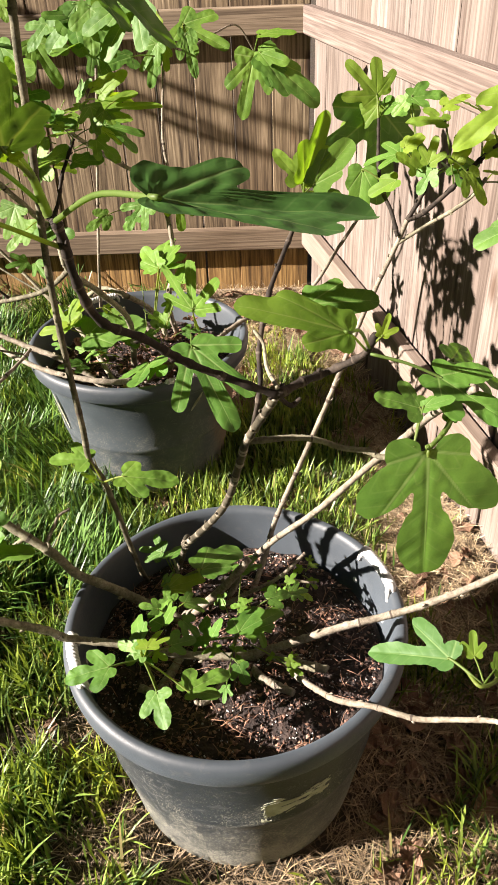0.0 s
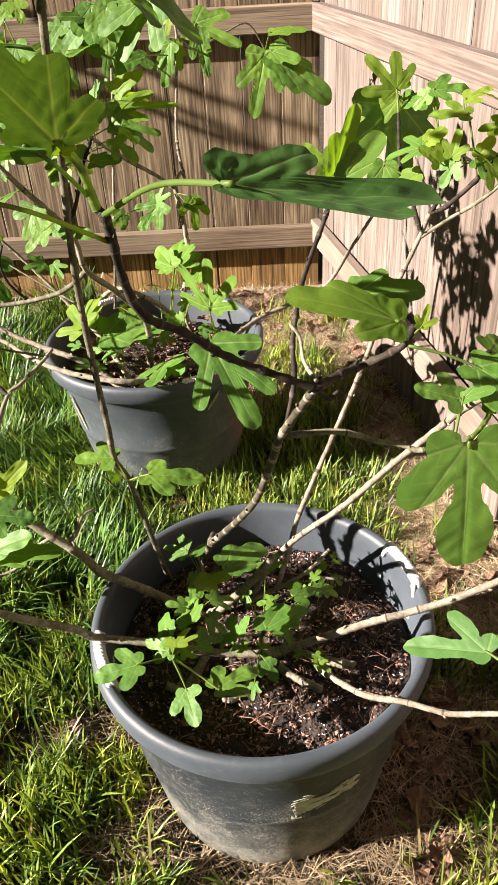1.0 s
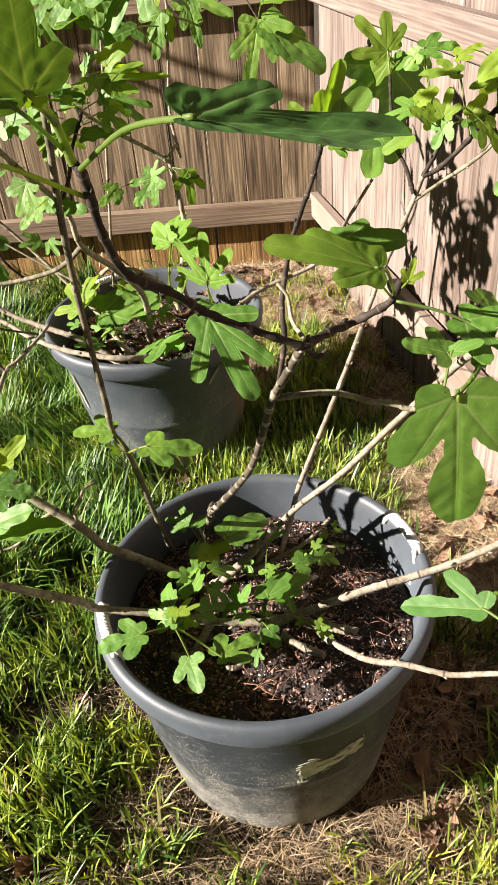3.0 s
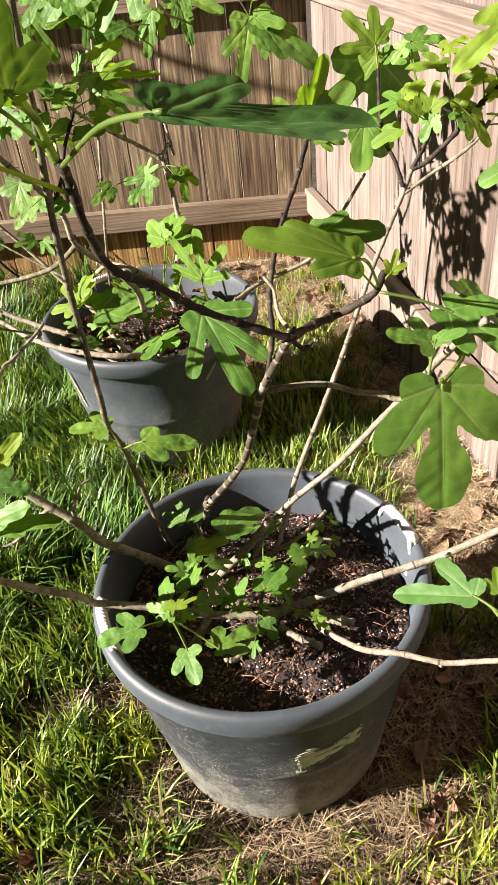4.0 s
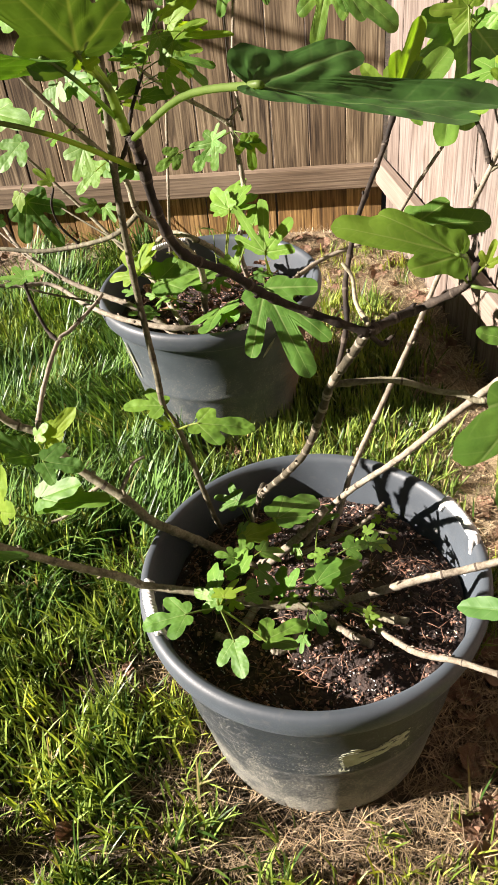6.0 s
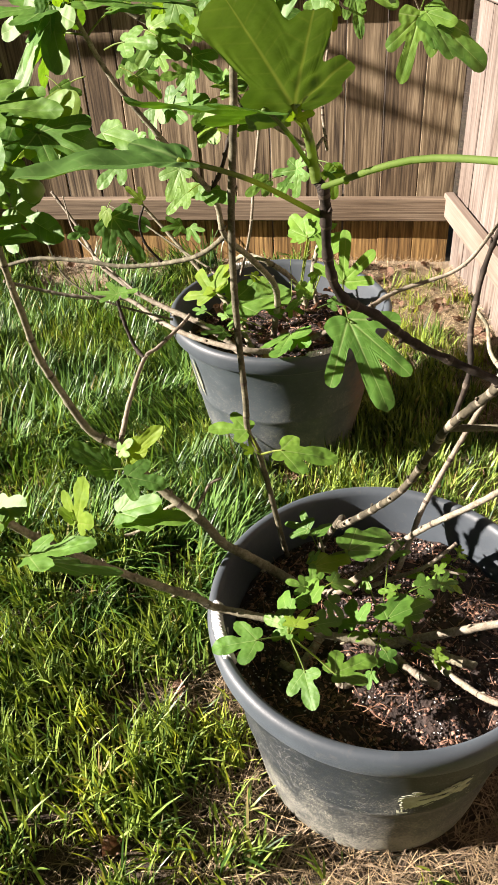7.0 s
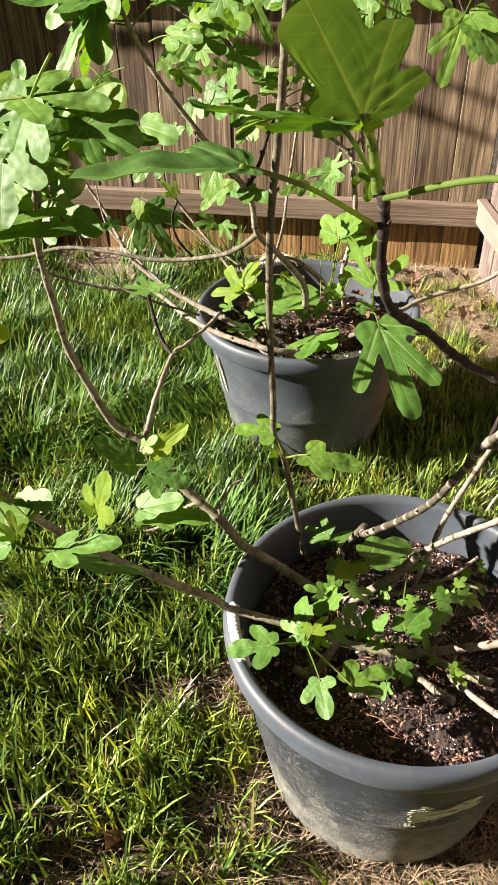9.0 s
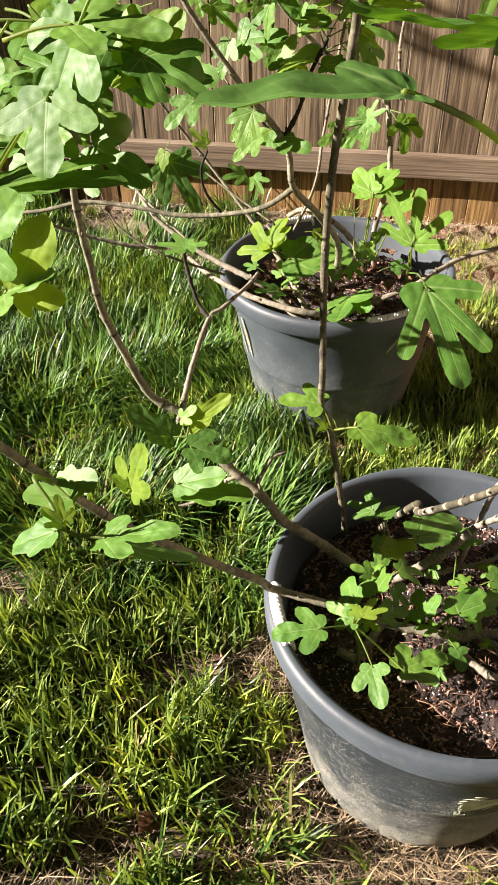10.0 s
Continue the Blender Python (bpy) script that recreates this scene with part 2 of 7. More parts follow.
def leafy(name, lo, hi, back, trans, rough, island=False, scale=14.0, vein=None):
    """Thin green tissue: gloss on the face, light coming through from behind."""
    m, nt, b = mat(name)
    if island:
        gi = nt.nodes.new("ShaderNodeNewGeometry")
        rnd = gi.outputs["Random Per Island"]
        n = noise_tex(nt, coords(nt), 9.0, 4.0, 0.7)
        c = ramp(nt, rnd, [(0.0, lo), (0.12, lo), (0.55, hi), (0.965, hi), (0.985, (0.24, 0.20, 0.09))])
        c = mixc(nt, c, ramp(nt, n, [(0.34, (0.42, 0.50, 0.45)), (0.52, (1.0, 1.0, 1.0)), (0.68, (1.45, 1.30, 1.15))]), 1.0, 'MULTIPLY')
    else:
        v, rnd = shifted(nt, coords(nt))
        n = noise_tex(nt, v, scale, 5.0, 0.6)
        c = ramp(nt, n, [(0.3, lo), (0.7, hi)])
        c = mixc(nt, c, ramp(nt, rnd, [(0, (0.78, 0.88, 0.82)), (0.5, (1, 1, 1)), (1, (1.22, 1.1, 0.85))]), 1.0, 'MULTIPLY')
        f = noise_tex(nt, v, 240.0, 3.0, 0.6)
        vo = node(nt, "ShaderNodeTexVoronoi", Scale=420.0)
        nt.links.new(v, vo.inputs["Vector"])
        c = mixc(nt, c, ramp(nt, vo.outputs["Distance"], [(0.0, (0.93, 0.94, 0.92)), (0.6, (1.04, 1.03, 1.04))]), 0.8, 'MULTIPLY')
        # veins: u runs along the lobe's midrib, v is the distance from it
        uv = nt.nodes.new("ShaderNodeSeparateXYZ")
        nt.links.new(coords(nt, kind="UV"), uv.inputs[0])

        def calc(op, p, q=None):
            k = nt.nodes.new("ShaderNodeMath")
            k.operation = op
            for sock, val in zip(k.inputs, (p, q)):
                if val is None:
                    continue
                if hasattr(val, "links"):
                    nt.links.new(val, sock)
                else:
                    sock.default_value = val
            return k.outputs[0]

        along, off = uv.outputs[0], uv.outputs[1]
        rib = calc('DIVIDE', off, calc('SUBTRACT', 1.15, along))
        midrib = ramp(nt, rib, [(0.004, (1, 1, 1)), (0.016, (0, 0, 0))])
        step = calc('ABSOLUTE', calc('SUBTRACT', calc('FRACT', calc('DIVIDE', calc('ADD', calc('SUBTRACT', along, calc('MULTIPLY', off, 0.8)), calc('MULTIPLY', n, 0.05)), 0.135)), 0.5))
        side = mixc(nt, ramp(nt, step, [(0.02, (1, 1, 1)), (0.085, (0, 0, 0))]), ramp(nt, off, [(0.006, (0, 0, 0)), (0.02, (1, 1, 1)), (0.22, (0.1, 0.1, 0.1))]), 1.0, 'MULTIPLY')
        if vein:
            c = mixc(nt, c, vein, calc('MULTIPLY', side, 0.13))
            c = mixc(nt, c, vein, calc('MULTIPLY', midrib, 0.42))
        quilt = calc('SUBTRACT', calc('MULTIPLY', calc('POWER', step, 0.6), calc('MINIMUM', 1.0, calc('MULTIPLY', off, 12.0))), midrib)
        bump(nt, b, mixc(nt, mixc(nt, mixc(nt, n, f, 0.35), vo.outputs["Distance"], 0.3), quilt, 0.5), 0.16, 0.0016)
    nt.links.new(c, b.inputs["Base Color"])
    b.inputs["Roughness"].default_value = rough
    b.inputs["Specular IOR Level"].default_value = 0.22 if island else 0.36
    tr = nt.nodes.new("ShaderNodeBsdfTranslucent")
    nt.links.new(mixc(nt, c, back, 1.0, 'MULTIPLY'), tr.inputs[0])
    mx = nt.nodes.new("ShaderNodeMixShader")
    mx.inputs[0].default_value = trans
    nt.links.new(b.outputs[0], mx.inputs[1])
    nt.links.new(tr.outputs[0], mx.inputs[2])
    nt.links.new(mx.outputs[0], nt.nodes["Material Output"].inputs[0])
    return m


M_GRASS = leafy("grass", (0.026, 0.060, 0.010), (0.192, 0.264, 0.054), (1.5, 1.38, 0.55), 0.26, 0.38, True)
M_LEAF = leafy("fig_leaf", (0.046, 0.110, 0.014), (0.102, 0.198, 0.028), (1.95, 1.90, 0.38), 0.29, 0.56, vein=(0.235, 0.30, 0.115))
M_LONG = leafy("long_grass", (0.022, 0.056, 0.011), (0.104, 0.196, 0.040), (1.5, 1.38, 0.6), 0.26, 0.40, True)
# yellower tufts, their green also lifted to look sunlit
M_TUFT = leafy("sunny_grass_tufts", (0.090, 0.140, 0.020), (0.270, 0.330, 0.060), (1.5, 1.35, 0.5), 0.35, 0.42, True)
M_THICK = leafy("old_fig_leaf", (0.0338, 0.0858, 0.0156), (0.0585, 0.13, 0.026), (2.0, 1.6, 0.45), 0.18, 0.56, vein=(0.17, 0.235, 0.085))
M_YOUNG = leafy("young_fig_leaf", (0.105, 0.185, 0.020), (0.175, 0.262, 0.032), (1.80, 1.90, 0.40), 0.50, 0.56, vein=(0.25, 0.29, 0.09))
M_VEIN = leafy("leaf_vein", (0.1235, 0.1755, 0.039), (0.1755, 0.2275, 0.065), (1.9, 1.8, 0.8), 0.55, 0.5)
M_FIG = leafy("unripe_fig_skin", (0.0585, 0.1235, 0.0195), (0.104, 0.182, 0.0325), (1.2, 1.2, 0.8), 0.08, 0.4)


def bark_material(name, dark, mid, light):
    m, nt, b = mat(name)
    v = coords(nt)
    n = noise_tex(nt, v, 45.0, 5.0, 0.65)
    f = noise_tex(nt, v, 260.0, 4.0, 0.7)
    c = ramp(nt, n, [(0.28, dark), (0.5, mid), (0.75, light)])
    c = mixc(nt, c, ramp(nt, f, [(0.35, (0.5, 0.47, 0.44)), (0.6, (1, 1, 1)), (0.78, (1.3, 1.25, 1.15))]), 0.8, 'MULTIPLY')
    nt.links.new(c, b.inputs["Base Color"])
    b.inputs["Roughness"].default_value = 0.8
    b.inputs["Specular IOR Level"].default_value = 0.25
    bump(nt, b, mixc(nt, n, f, 0.5), 0.6, 0.0018)
    return m


M_BARK = bark_material("fig_bark", (0.074, 0.066, 0.043), (0.195, 0.178, 0.120), (0.320, 0.296, 0.215))
M_RINGED = bark_material("ringed_fig_bark", (0.020, 0.017, 0.011), (0.056, 0.048, 0.031), (0.130, 0.112, 0.078))
M_BROWN = bark_material("brown_fig_bark", (0.034, 0.030, 0.018), (0.098, 0.089, 0.056), (0.205, 0.188, 0.128))
M_PALE = bark_material("pale_fig_bark", (0.098, 0.081, 0.059), (0.205, 0.177, 0.134), (0.320, 0.285, 0.230))
M_SCAR = bark_material("bark_rings", (0.0325, 0.0234, 0.01755), (0.065, 0.05005, 0.0377), (0.1105, 0.08775, 0.06825))
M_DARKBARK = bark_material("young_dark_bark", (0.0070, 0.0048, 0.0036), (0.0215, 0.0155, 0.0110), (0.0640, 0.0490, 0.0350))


# ---- builders ----
def finish(name, bm, materials, parent=None, smooth=True, label=""):
    me = bpy.data.meshes.new(name)
    bm.to_mesh(me)
    bm.free()
    for m in (materials if isinstance(materials, (list, tuple)) else [materials]):
        me.materials.append(m)
    if smooth:
        me.polygons.foreach_set("use_smooth", [True] * len(me.polygons))
    ob = new(name, me)
    if parent:
        ob.parent = parent
    if label:
        ob["label"] = label
    return ob


part = finish


def thing(name, label, category, loc=(0, 0, 0), group="", kind=""):
    ob = new(name)
    ob.matrix_basis = Matrix.Translation(loc)
    return tagged(ob, label, category, group, kind)


def mesh_from(name, verts, faces, materials, parent=None, smooth=True):
    me = bpy.data.meshes.new(name)
    me.from_pydata([tuple(v) for v in verts], [], [tuple(f) for f in faces])
    for m in (materials if isinstance(materials, (list, tuple)) else [materials]):
        me.materials.append(m)
    if smooth:
        me.polygons.foreach_set("use_smooth", [True] * len(me.polygons))
    ob = new(name, me)
    if parent:
        ob.parent = parent
    return ob


def quick_mesh(name, co, sizes, idx, material):
    """A large mesh straight from arrays: points, corners per face, corner indices."""
    me = bpy.data.meshes.new(name)
    me.vertices.add(len(co))
    me.vertices.foreach_set("co", np.asarray(co, dtype=np.float32).ravel())
    me.loops.add(len(idx))
    me.loops.foreach_set("vertex_index", np.asarray(idx, dtype=np.int32))
    me.polygons.add(len(sizes))
    starts = np.concatenate(([0], np.cumsum(sizes)[:-1]))
    me.polygons.foreach_set("loop_start", starts.astype(np.int32))
    me.update(calc_edges=True)
    me.materials.append(material)
    return me


def lathe(bm, profile, n=96, wob=0.0):
    rings = []
    for r, z in profile:
        rings.append([bm.verts.new((r * math.cos(a) * (1 + wob * math.sin(2 * a + 0.6)), r * math.sin(a), z)) for a in (2 * math.pi * i / n for i in range(n))])
    for a, b in zip(rings, rings[1:]):
        for i in range(n):
            bm.faces.new((a[i], a[(i + 1) % n], b[(i + 1) % n], b[i]))
    return rings


def spline(pts, steps=6):
    """Catmull-Rom through the points."""
    P = [Vector(p) for p in pts]
    P = [P[0] * 2 - P[1], *P, P[-1] * 2 - P[-2]]
    out = []
    for i in range(1, len(P) - 2):
        a, b, c, d = P[i - 1:i + 3]
        for s in range(steps):
            t = s / steps
            out.append(0.5 * ((2 * b) + (c - a) * t + (2 * a - 5 * b + 4 * c - d) * t * t + (3 * b - a - 3 * c + d) * t ** 3))
    out.append(P[-2])
    return out


def tube(bm, path, radii, sides=8, mat_index=0, cap=True, lump=0.0, rng=None):
    prev = None
    side = None
    for k, (p, r) in enumerate(zip(path, radii)):
        d = (path[min(k + 1, len(path) - 1)] - path[max(k - 1, 0)]).normalized()
        if side is None:
            side = d.orthogonal().normalized()
        side = (side - d * side.dot(d)).normalized()
        up = d.cross(side)
        ring = []
        for i in range(sides):
            a = 2 * math.pi * i / sides
            rr = r * (1 + (rng.uniform(-lump, lump) if rng else 0))
            ring.append(bm.verts.new(p + (side * math.cos(a) + up * math.sin(a)) * rr))
        if prev:
            for i in range(sides):
                bm.faces.new((prev[i], prev[(i + 1) % sides], ring[(i + 1) % sides], ring[i])).material_index = mat_index[k] if isinstance(mat_index, list) else mat_index
        elif cap:
            bm.faces.new(ring[::-1]).material_index = 0 if isinstance(mat_index, list) else mat_index
        prev = ring
    if cap:
        bm.faces.new(prev).material_index = 0 if isinstance(mat_index, list) else mat_index


def board(bm, size, bev=0.003):
    """A beveled board with its middle at the origin."""
    bmesh.ops.create_cube(bm, size=1.0, matrix=Matrix.Diagonal((*size, 1)))
    bmesh.ops.bevel(bm, geom=list(bm.edges), offset=bev, segments=1, affect='EDGES')


# ---- ground ----
CORNER = Vector((0.235, 2.165))
SIDE_SLANT = 0.220


def ground_height(x, y):
    """Slightly uneven, with a low bank of soil along the fences."""
    near = min(CORNER.x + SIDE_SLANT * (CORNER.y - y) - x, CORNER.y + 0.012 * (x - CORNER.x) - y)
    bank = min(1.0, max(0.0, 1 - near / 0.30))
    return 0.045 * bank * bank * (3 - 2 * bank) + 0.012 * noise.noise((x * 1.7, y * 1.7, 0.3)) + 0.006 * noise.noise((x * 7, y * 7, 1.3))


def build_ground():
    fine = list(np.arange(-2.6, 2.61, 0.04))
    far = [3.2, 4, 5.5, 8, 12, 20, 40, 90, 250, 900]
    ax = [-v for v in far[::-1]] + fine + far
    verts = [(x, y, ground_height(x, y) if abs(x) < 2.7 and abs(y) < 2.7 else 0) for y in ax for x in ax]
    n = len(ax)
    faces = [(j * n + i, j * n + i + 1, (j + 1) * n + i + 1, (j + 1) * n + i) for j in range(n - 1) for i in range(n - 1)]
    tagged(mesh_from("ground", verts, faces, M_GROUND), "bare brown soil and thatch under patchy lawn", "ground", kind="structure")


build_ground()

# ---- fences ----
FENCE_H = 1.83


def build_fence(name, label, start, direction, length, first_gap, inner, wood, low_wood, top_wood, low_z=0.275):
    """A board fence: boards on the far side, three rails on the near side (inner: unit normal towards the lawn)."""
    root = thing(name, label, "fence", (start.x, start.y, 0), kind="structure")
    ang = math.atan2(direction.y, direction.x)
    root.rotation_euler = (0, 0, ang)
    flip = 1 if Vector((-math.sin(ang), math.cos(ang))).dot(inner) > 0 else -1
    rng = random.Random(name)
    meshes = []
    for w in (0.1378, 0.1394, 0.1408):
        bm = bmesh.new()
        board(bm, (w, 0.017, FENCE_H), 0.0025)
        me = bpy.data.meshes.new("picket")
        bm.to_mesh(me)
        bm.free()
        me.materials.append(wood)
        meshes.append(me)
    x = first_gap
    while x < length:
        ob = new("picket", rng.choice(meshes))
        ob.parent = root
        ob.location = (x + 0.072, -flip * (0.0125 + rng.uniform(0, 0.003)), FENCE_H / 2 + rng.uniform(0.012, 0.03))
        ob.rotation_euler = (rng.uniform(-0.003, 0.003), rng.uniform(-0.003, 0.003), rng.uniform(-0.02, 0.02))
        x += 0.1428
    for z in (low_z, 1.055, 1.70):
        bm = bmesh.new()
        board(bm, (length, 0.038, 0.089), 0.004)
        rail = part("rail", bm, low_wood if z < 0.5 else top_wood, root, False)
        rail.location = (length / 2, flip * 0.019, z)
    return root


back_dir = Vector((-1.0, -0.012)).normalized()
right_dir = Vector((SIDE_SLANT, -1.0)).normalized()
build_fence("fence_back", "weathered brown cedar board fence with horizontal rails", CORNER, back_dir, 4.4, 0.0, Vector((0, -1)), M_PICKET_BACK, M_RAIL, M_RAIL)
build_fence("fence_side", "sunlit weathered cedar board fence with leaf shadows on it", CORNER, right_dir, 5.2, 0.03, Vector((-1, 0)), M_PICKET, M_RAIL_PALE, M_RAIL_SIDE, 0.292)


# ---- pots ----
POT_H = 0.42


def build_pot(loc, turn, label, handle_angles, peeled_label, plastic, flare=0.0):
    root = thing("plant_pot", label, "plant pot", loc, group="nursery pots")
    root.rotation_euler = (0, 0, turn)
    bm = bmesh.new()
    prof = [(0.0, 0.012), (0.185, 0.012), (0.192, 0.0), (0.203, 0.0), (0.208, 0.006), (0.2125, 0.03), (0.2325, 0.17), (0.2345, 0.185), (0.2375, 0.19), (0.2385, 0.20),
            (0.2365, 0.206), (0.2525, 0.335), (0.2565, 0.362), (0.266, 0.368), (0.2745, 0.372), (0.2785, 0.378), (0.281, 0.392), (0.2815, 0.405), (0.2795, 0.414), (0.2745, 0.4195), (0.2685, 0.42),
            (0.2625, 0.417), (0.2595, 0.409), (0.2575, 0.395), (0.2515, 0.345), (0.232, 0.19), (0.20, 0.02), (0.0, 0.02)]
    wide = lambda z: 1 + flare * z / POT_H
    edge = 14
    lathe(bm, [(r * wide(z), z) for r, z in prof[:edge]], 112, 0.006)
    bmesh.ops.remove_doubles(bm, verts=list(bm.verts), dist=0.0004)
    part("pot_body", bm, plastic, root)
    # rolled lip and inner wall, caught light painted in as paler plastic
    bm = bmesh.new()
    lathe(bm, [(r * wide(z), z) for r, z in prof[edge - 1:]], 112, 0.006)
    bmesh.ops.remove_doubles(bm, verts=list(bm.verts), dist=0.0004)
    part("rim", bm, M_RIM, root, True, "rolled rim, painted grey for the light it catches")
    for a in handle_angles:
        # thick twisted rope lying along the top of the lip; its ends run out through the wall and are knotted below the lip
        for strand in range(3):
            bm = bmesh.new()
            path = []
            for k in range(81):
                u = k / 80
                ang = a + (u - 0.5) * 0.40
                dip = 1 - min(1.0, math.sin(math.pi * u) * 6.0)
                reach = wide(0.42) * (0.2665 - 0.0030 * dip)
                c = Vector((reach * math.cos(ang), reach * math.sin(ang), (0.4255 if peeled_label else 0.4185) - 0.024 * dip * dip))
                tw = u * 30 + strand * 2.0944
                c += Vector((math.cos(ang), math.sin(ang), 0)) * 0.0050 * math.cos(tw) + Vector((0, 0, 1)) * 0.0050 * math.sin(tw)
                path.append(c)
            tube(bm, path, [0.0049 * (1 + 0.10 * noise.noise((k * 0.9, strand, a))) for k in range(len(path))], 7)
            part("rope_handle", bm, M_ROPE, root, True, "white twisted rope handle")
        for s in (-1, 1) if peeled_label else ():
            bm = bmesh.new()
            bmesh.ops.create_icosphere(bm, subdivisions=2, radius=0.0088)
            for v in bm.verts:
                v.co *= 1 + 0.28 * noise.noise(v.co * 140)
            knot = part("rope_knot", bm, M_ROPE, root)
            ang = a + s * 0.205
            knot.location = (wide(0.35) * 0.2595 * math.cos(ang), wide(0.35) * 0.2595 * math.sin(ang), 0.352)
    if peeled_label:
        bm = bmesh.new()
        a0, a1 = peeled_label
        n, rows = 170, 30
        grid = []
        for j in range(rows + 1):
            row = []
            for i in range(n + 1):
                u, v = i / n, j / rows
                ang = a0 + (a1 - a0) * u
                z = 0.236 + 0.014 * u + (v - 0.5) * (0.066 + 0.012 * math.sin(u * 9)) * (1 - 0.45 * u)
                r = (0.2365 + (z - 0.206) * 0.124 if z > 0.209 else 0.2388) + 0.0012
                row.append(bm.verts.new((r * math.cos(ang), r * math.sin(ang), z)))
            grid.append(row)
        for j in range(rows):
            for i in range(n):
                away = min(1.0, min(j + 0.5, rows - j - 0.5) / 8) * min(1.0, (min(i, n - i) + 1) / 16)
                torn = noise.noise((i * 0.035, j * 0.22, 2.0)) * 0.5 + noise.noise((i * 0.022, j * 0.55, 6.0)) * 0.45 + noise.noise((i * 0.22, j * 0.30, 9.0)) * 0.16
                if torn > -0.20 + 0.36 * away:
                    continue
                bm.faces.new((grid[j][i], grid[j][i + 1], grid[j + 1][i + 1], grid[j + 1][i]))
        bmesh.ops.delete(bm, geom=[v for v in bm.verts if not v.link_faces], context='VERTS')
        bmesh.ops.solidify(bm, geom=list(bm.faces), thickness=0.0006)
        part("paper_label", bm, M_LABEL_STREAK, root, False, "torn remains of a pale paper label")
    return root


POT1 = Vector((0.0, 0.0, 0.0))
POT2 = Vector((-0.296, 1.015, 0.0))
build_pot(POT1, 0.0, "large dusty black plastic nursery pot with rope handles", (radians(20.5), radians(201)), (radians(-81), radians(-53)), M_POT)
build_pot(POT2, 0.0, "scuffed black plastic nursery pot beside the fence", (radians(-58), radians(122)), None, M_POT_SCUFFED, 0.075)
for ob in bpy.data.objects:
    if ob.name.startswith("plant_pot"):
        ob.location.z = 0.002


def build_soil(loc, level, seed, chips, pale, grow=1.0):
    rng = random.Random(seed)
    root = thing("potting_soil", "dark damp potting soil with bark chips in a pot", "soil", (loc.x, loc.y, 0), kind="stuff")
    verts, faces = [(0, 0, level + 0.012)], []
    rings, n = 22, 72
    for k in range(1, rings + 1):
        r = 0.2475 * grow * k / rings
        for i in range(n):
            a = 2 * math.pi * i / n
            x, y = r * math.cos(a), r * math.sin(a)
            z = level + 0.014 * noise.noise((x * 14 + seed, y * 14, 0)) + 0.008 * noise.noise((x * 50 + seed, y * 50, 2)) + 0.012 * (1 - (r / 0.2475) ** 2)
            verts.append((x, y, z))
    for i in range(n):
        faces.append((0, 1 + i, 1 + (i + 1) % n))
    for k in range(rings - 1):
        for i in range(n):
            a, b = 1 + k * n + i, 1 + k * n + (i + 1) % n
            faces.append((a, b, b + n, a + n))
    mesh_from("soil_bed", verts, faces, M_SOIL, root)
    # crumbs, bark pieces, fine straw and perlite
    for name, material, count, lo, hi, flat in (("bark_chip", M_CHIP, int(chips * 1.6), 0.0012, 0.0056, 0.4), ("soil_crumb", M_SOIL, chips * 5, 0.0010, 0.0038, 0.9), ("perlite", M_PERLITE, pale, 0.0009, 0.0027, 0.8)):
        V, F = [], []
        for _ in range(count):
            r, a = 0.242 * math.sqrt(rng.random()), rng.random() * 2 * math.pi
            x, y = r * math.cos(a), r * math.sin(a)
            z = level + 0.014 * noise.noise((x * 14 + seed, y * 14, 0)) + 0.012 * (1 - (r / 0.2475) ** 2)
            s = rng.uniform(lo, hi)
            m = Matrix.LocRotScale((x, y, z + s * 0.3), Euler((rng.uniform(-0.6, 0.6), rng.uniform(-0.6, 0.6), rng.random() * 6.3)), (s, s * rng.uniform(0.4, 1), s * flat))
            o = len(V)
            for c in ((1, 0, 0), (-1, 0.1, 0), (0, 1, 0.1), (0.1, -1, 0), (0.1, 0.1, 0.9), (0, 0, -0.9)):
                V.append(m @ (Vector(c) * rng.uniform(0.8, 1.15)))
            for f in ((0, 2, 4), (2, 1, 4), (1, 3, 4), (3, 0, 4), (2, 0, 5), (1, 2, 5), (3, 1, 5), (0, 3, 5)):
                F.append(tuple(o + i for i in f))
        tagged(mesh_from(name, V, F, material, root, False), kind="stuff")
    # fine reddish needles and strands
    bm = bmesh.new()
    for _ in range(chips // 4):
        r, a = 0.23 * math.sqrt(rng.random()), rng.random() * 2 * math.pi
        x, y, d, L = r * math.cos(a), r * math.sin(a), rng.random() * 6.28, rng.uniform(0.012, 0.05)
        z = level + 0.014 * noise.noise((x * 14 + seed, y * 14, 0)) + 0.012 * (1 - (r / 0.2475) ** 2) + 0.006
        if math.hypot(x + L * math.cos(d), y + L * math.sin(d)) < 0.24:
            tube(bm, [Vector((x + L * u * math.cos(d + u * 0.4), y + L * u * math.sin(d + u * 0.4), z + 0.006 * math.sin(u * 3))) for u in (0, 0.5, 1)], [0.0006, 0.0007, 0.0004], 4)
    tagged(part("needle_litter", bm, M_NEEDLE, root), kind="stuff")
    return root


build_soil(POT1, 0.330, 3, 1700, 1400)
build_soil(POT2, 0.335, 8, 1000, 150, 1.055)


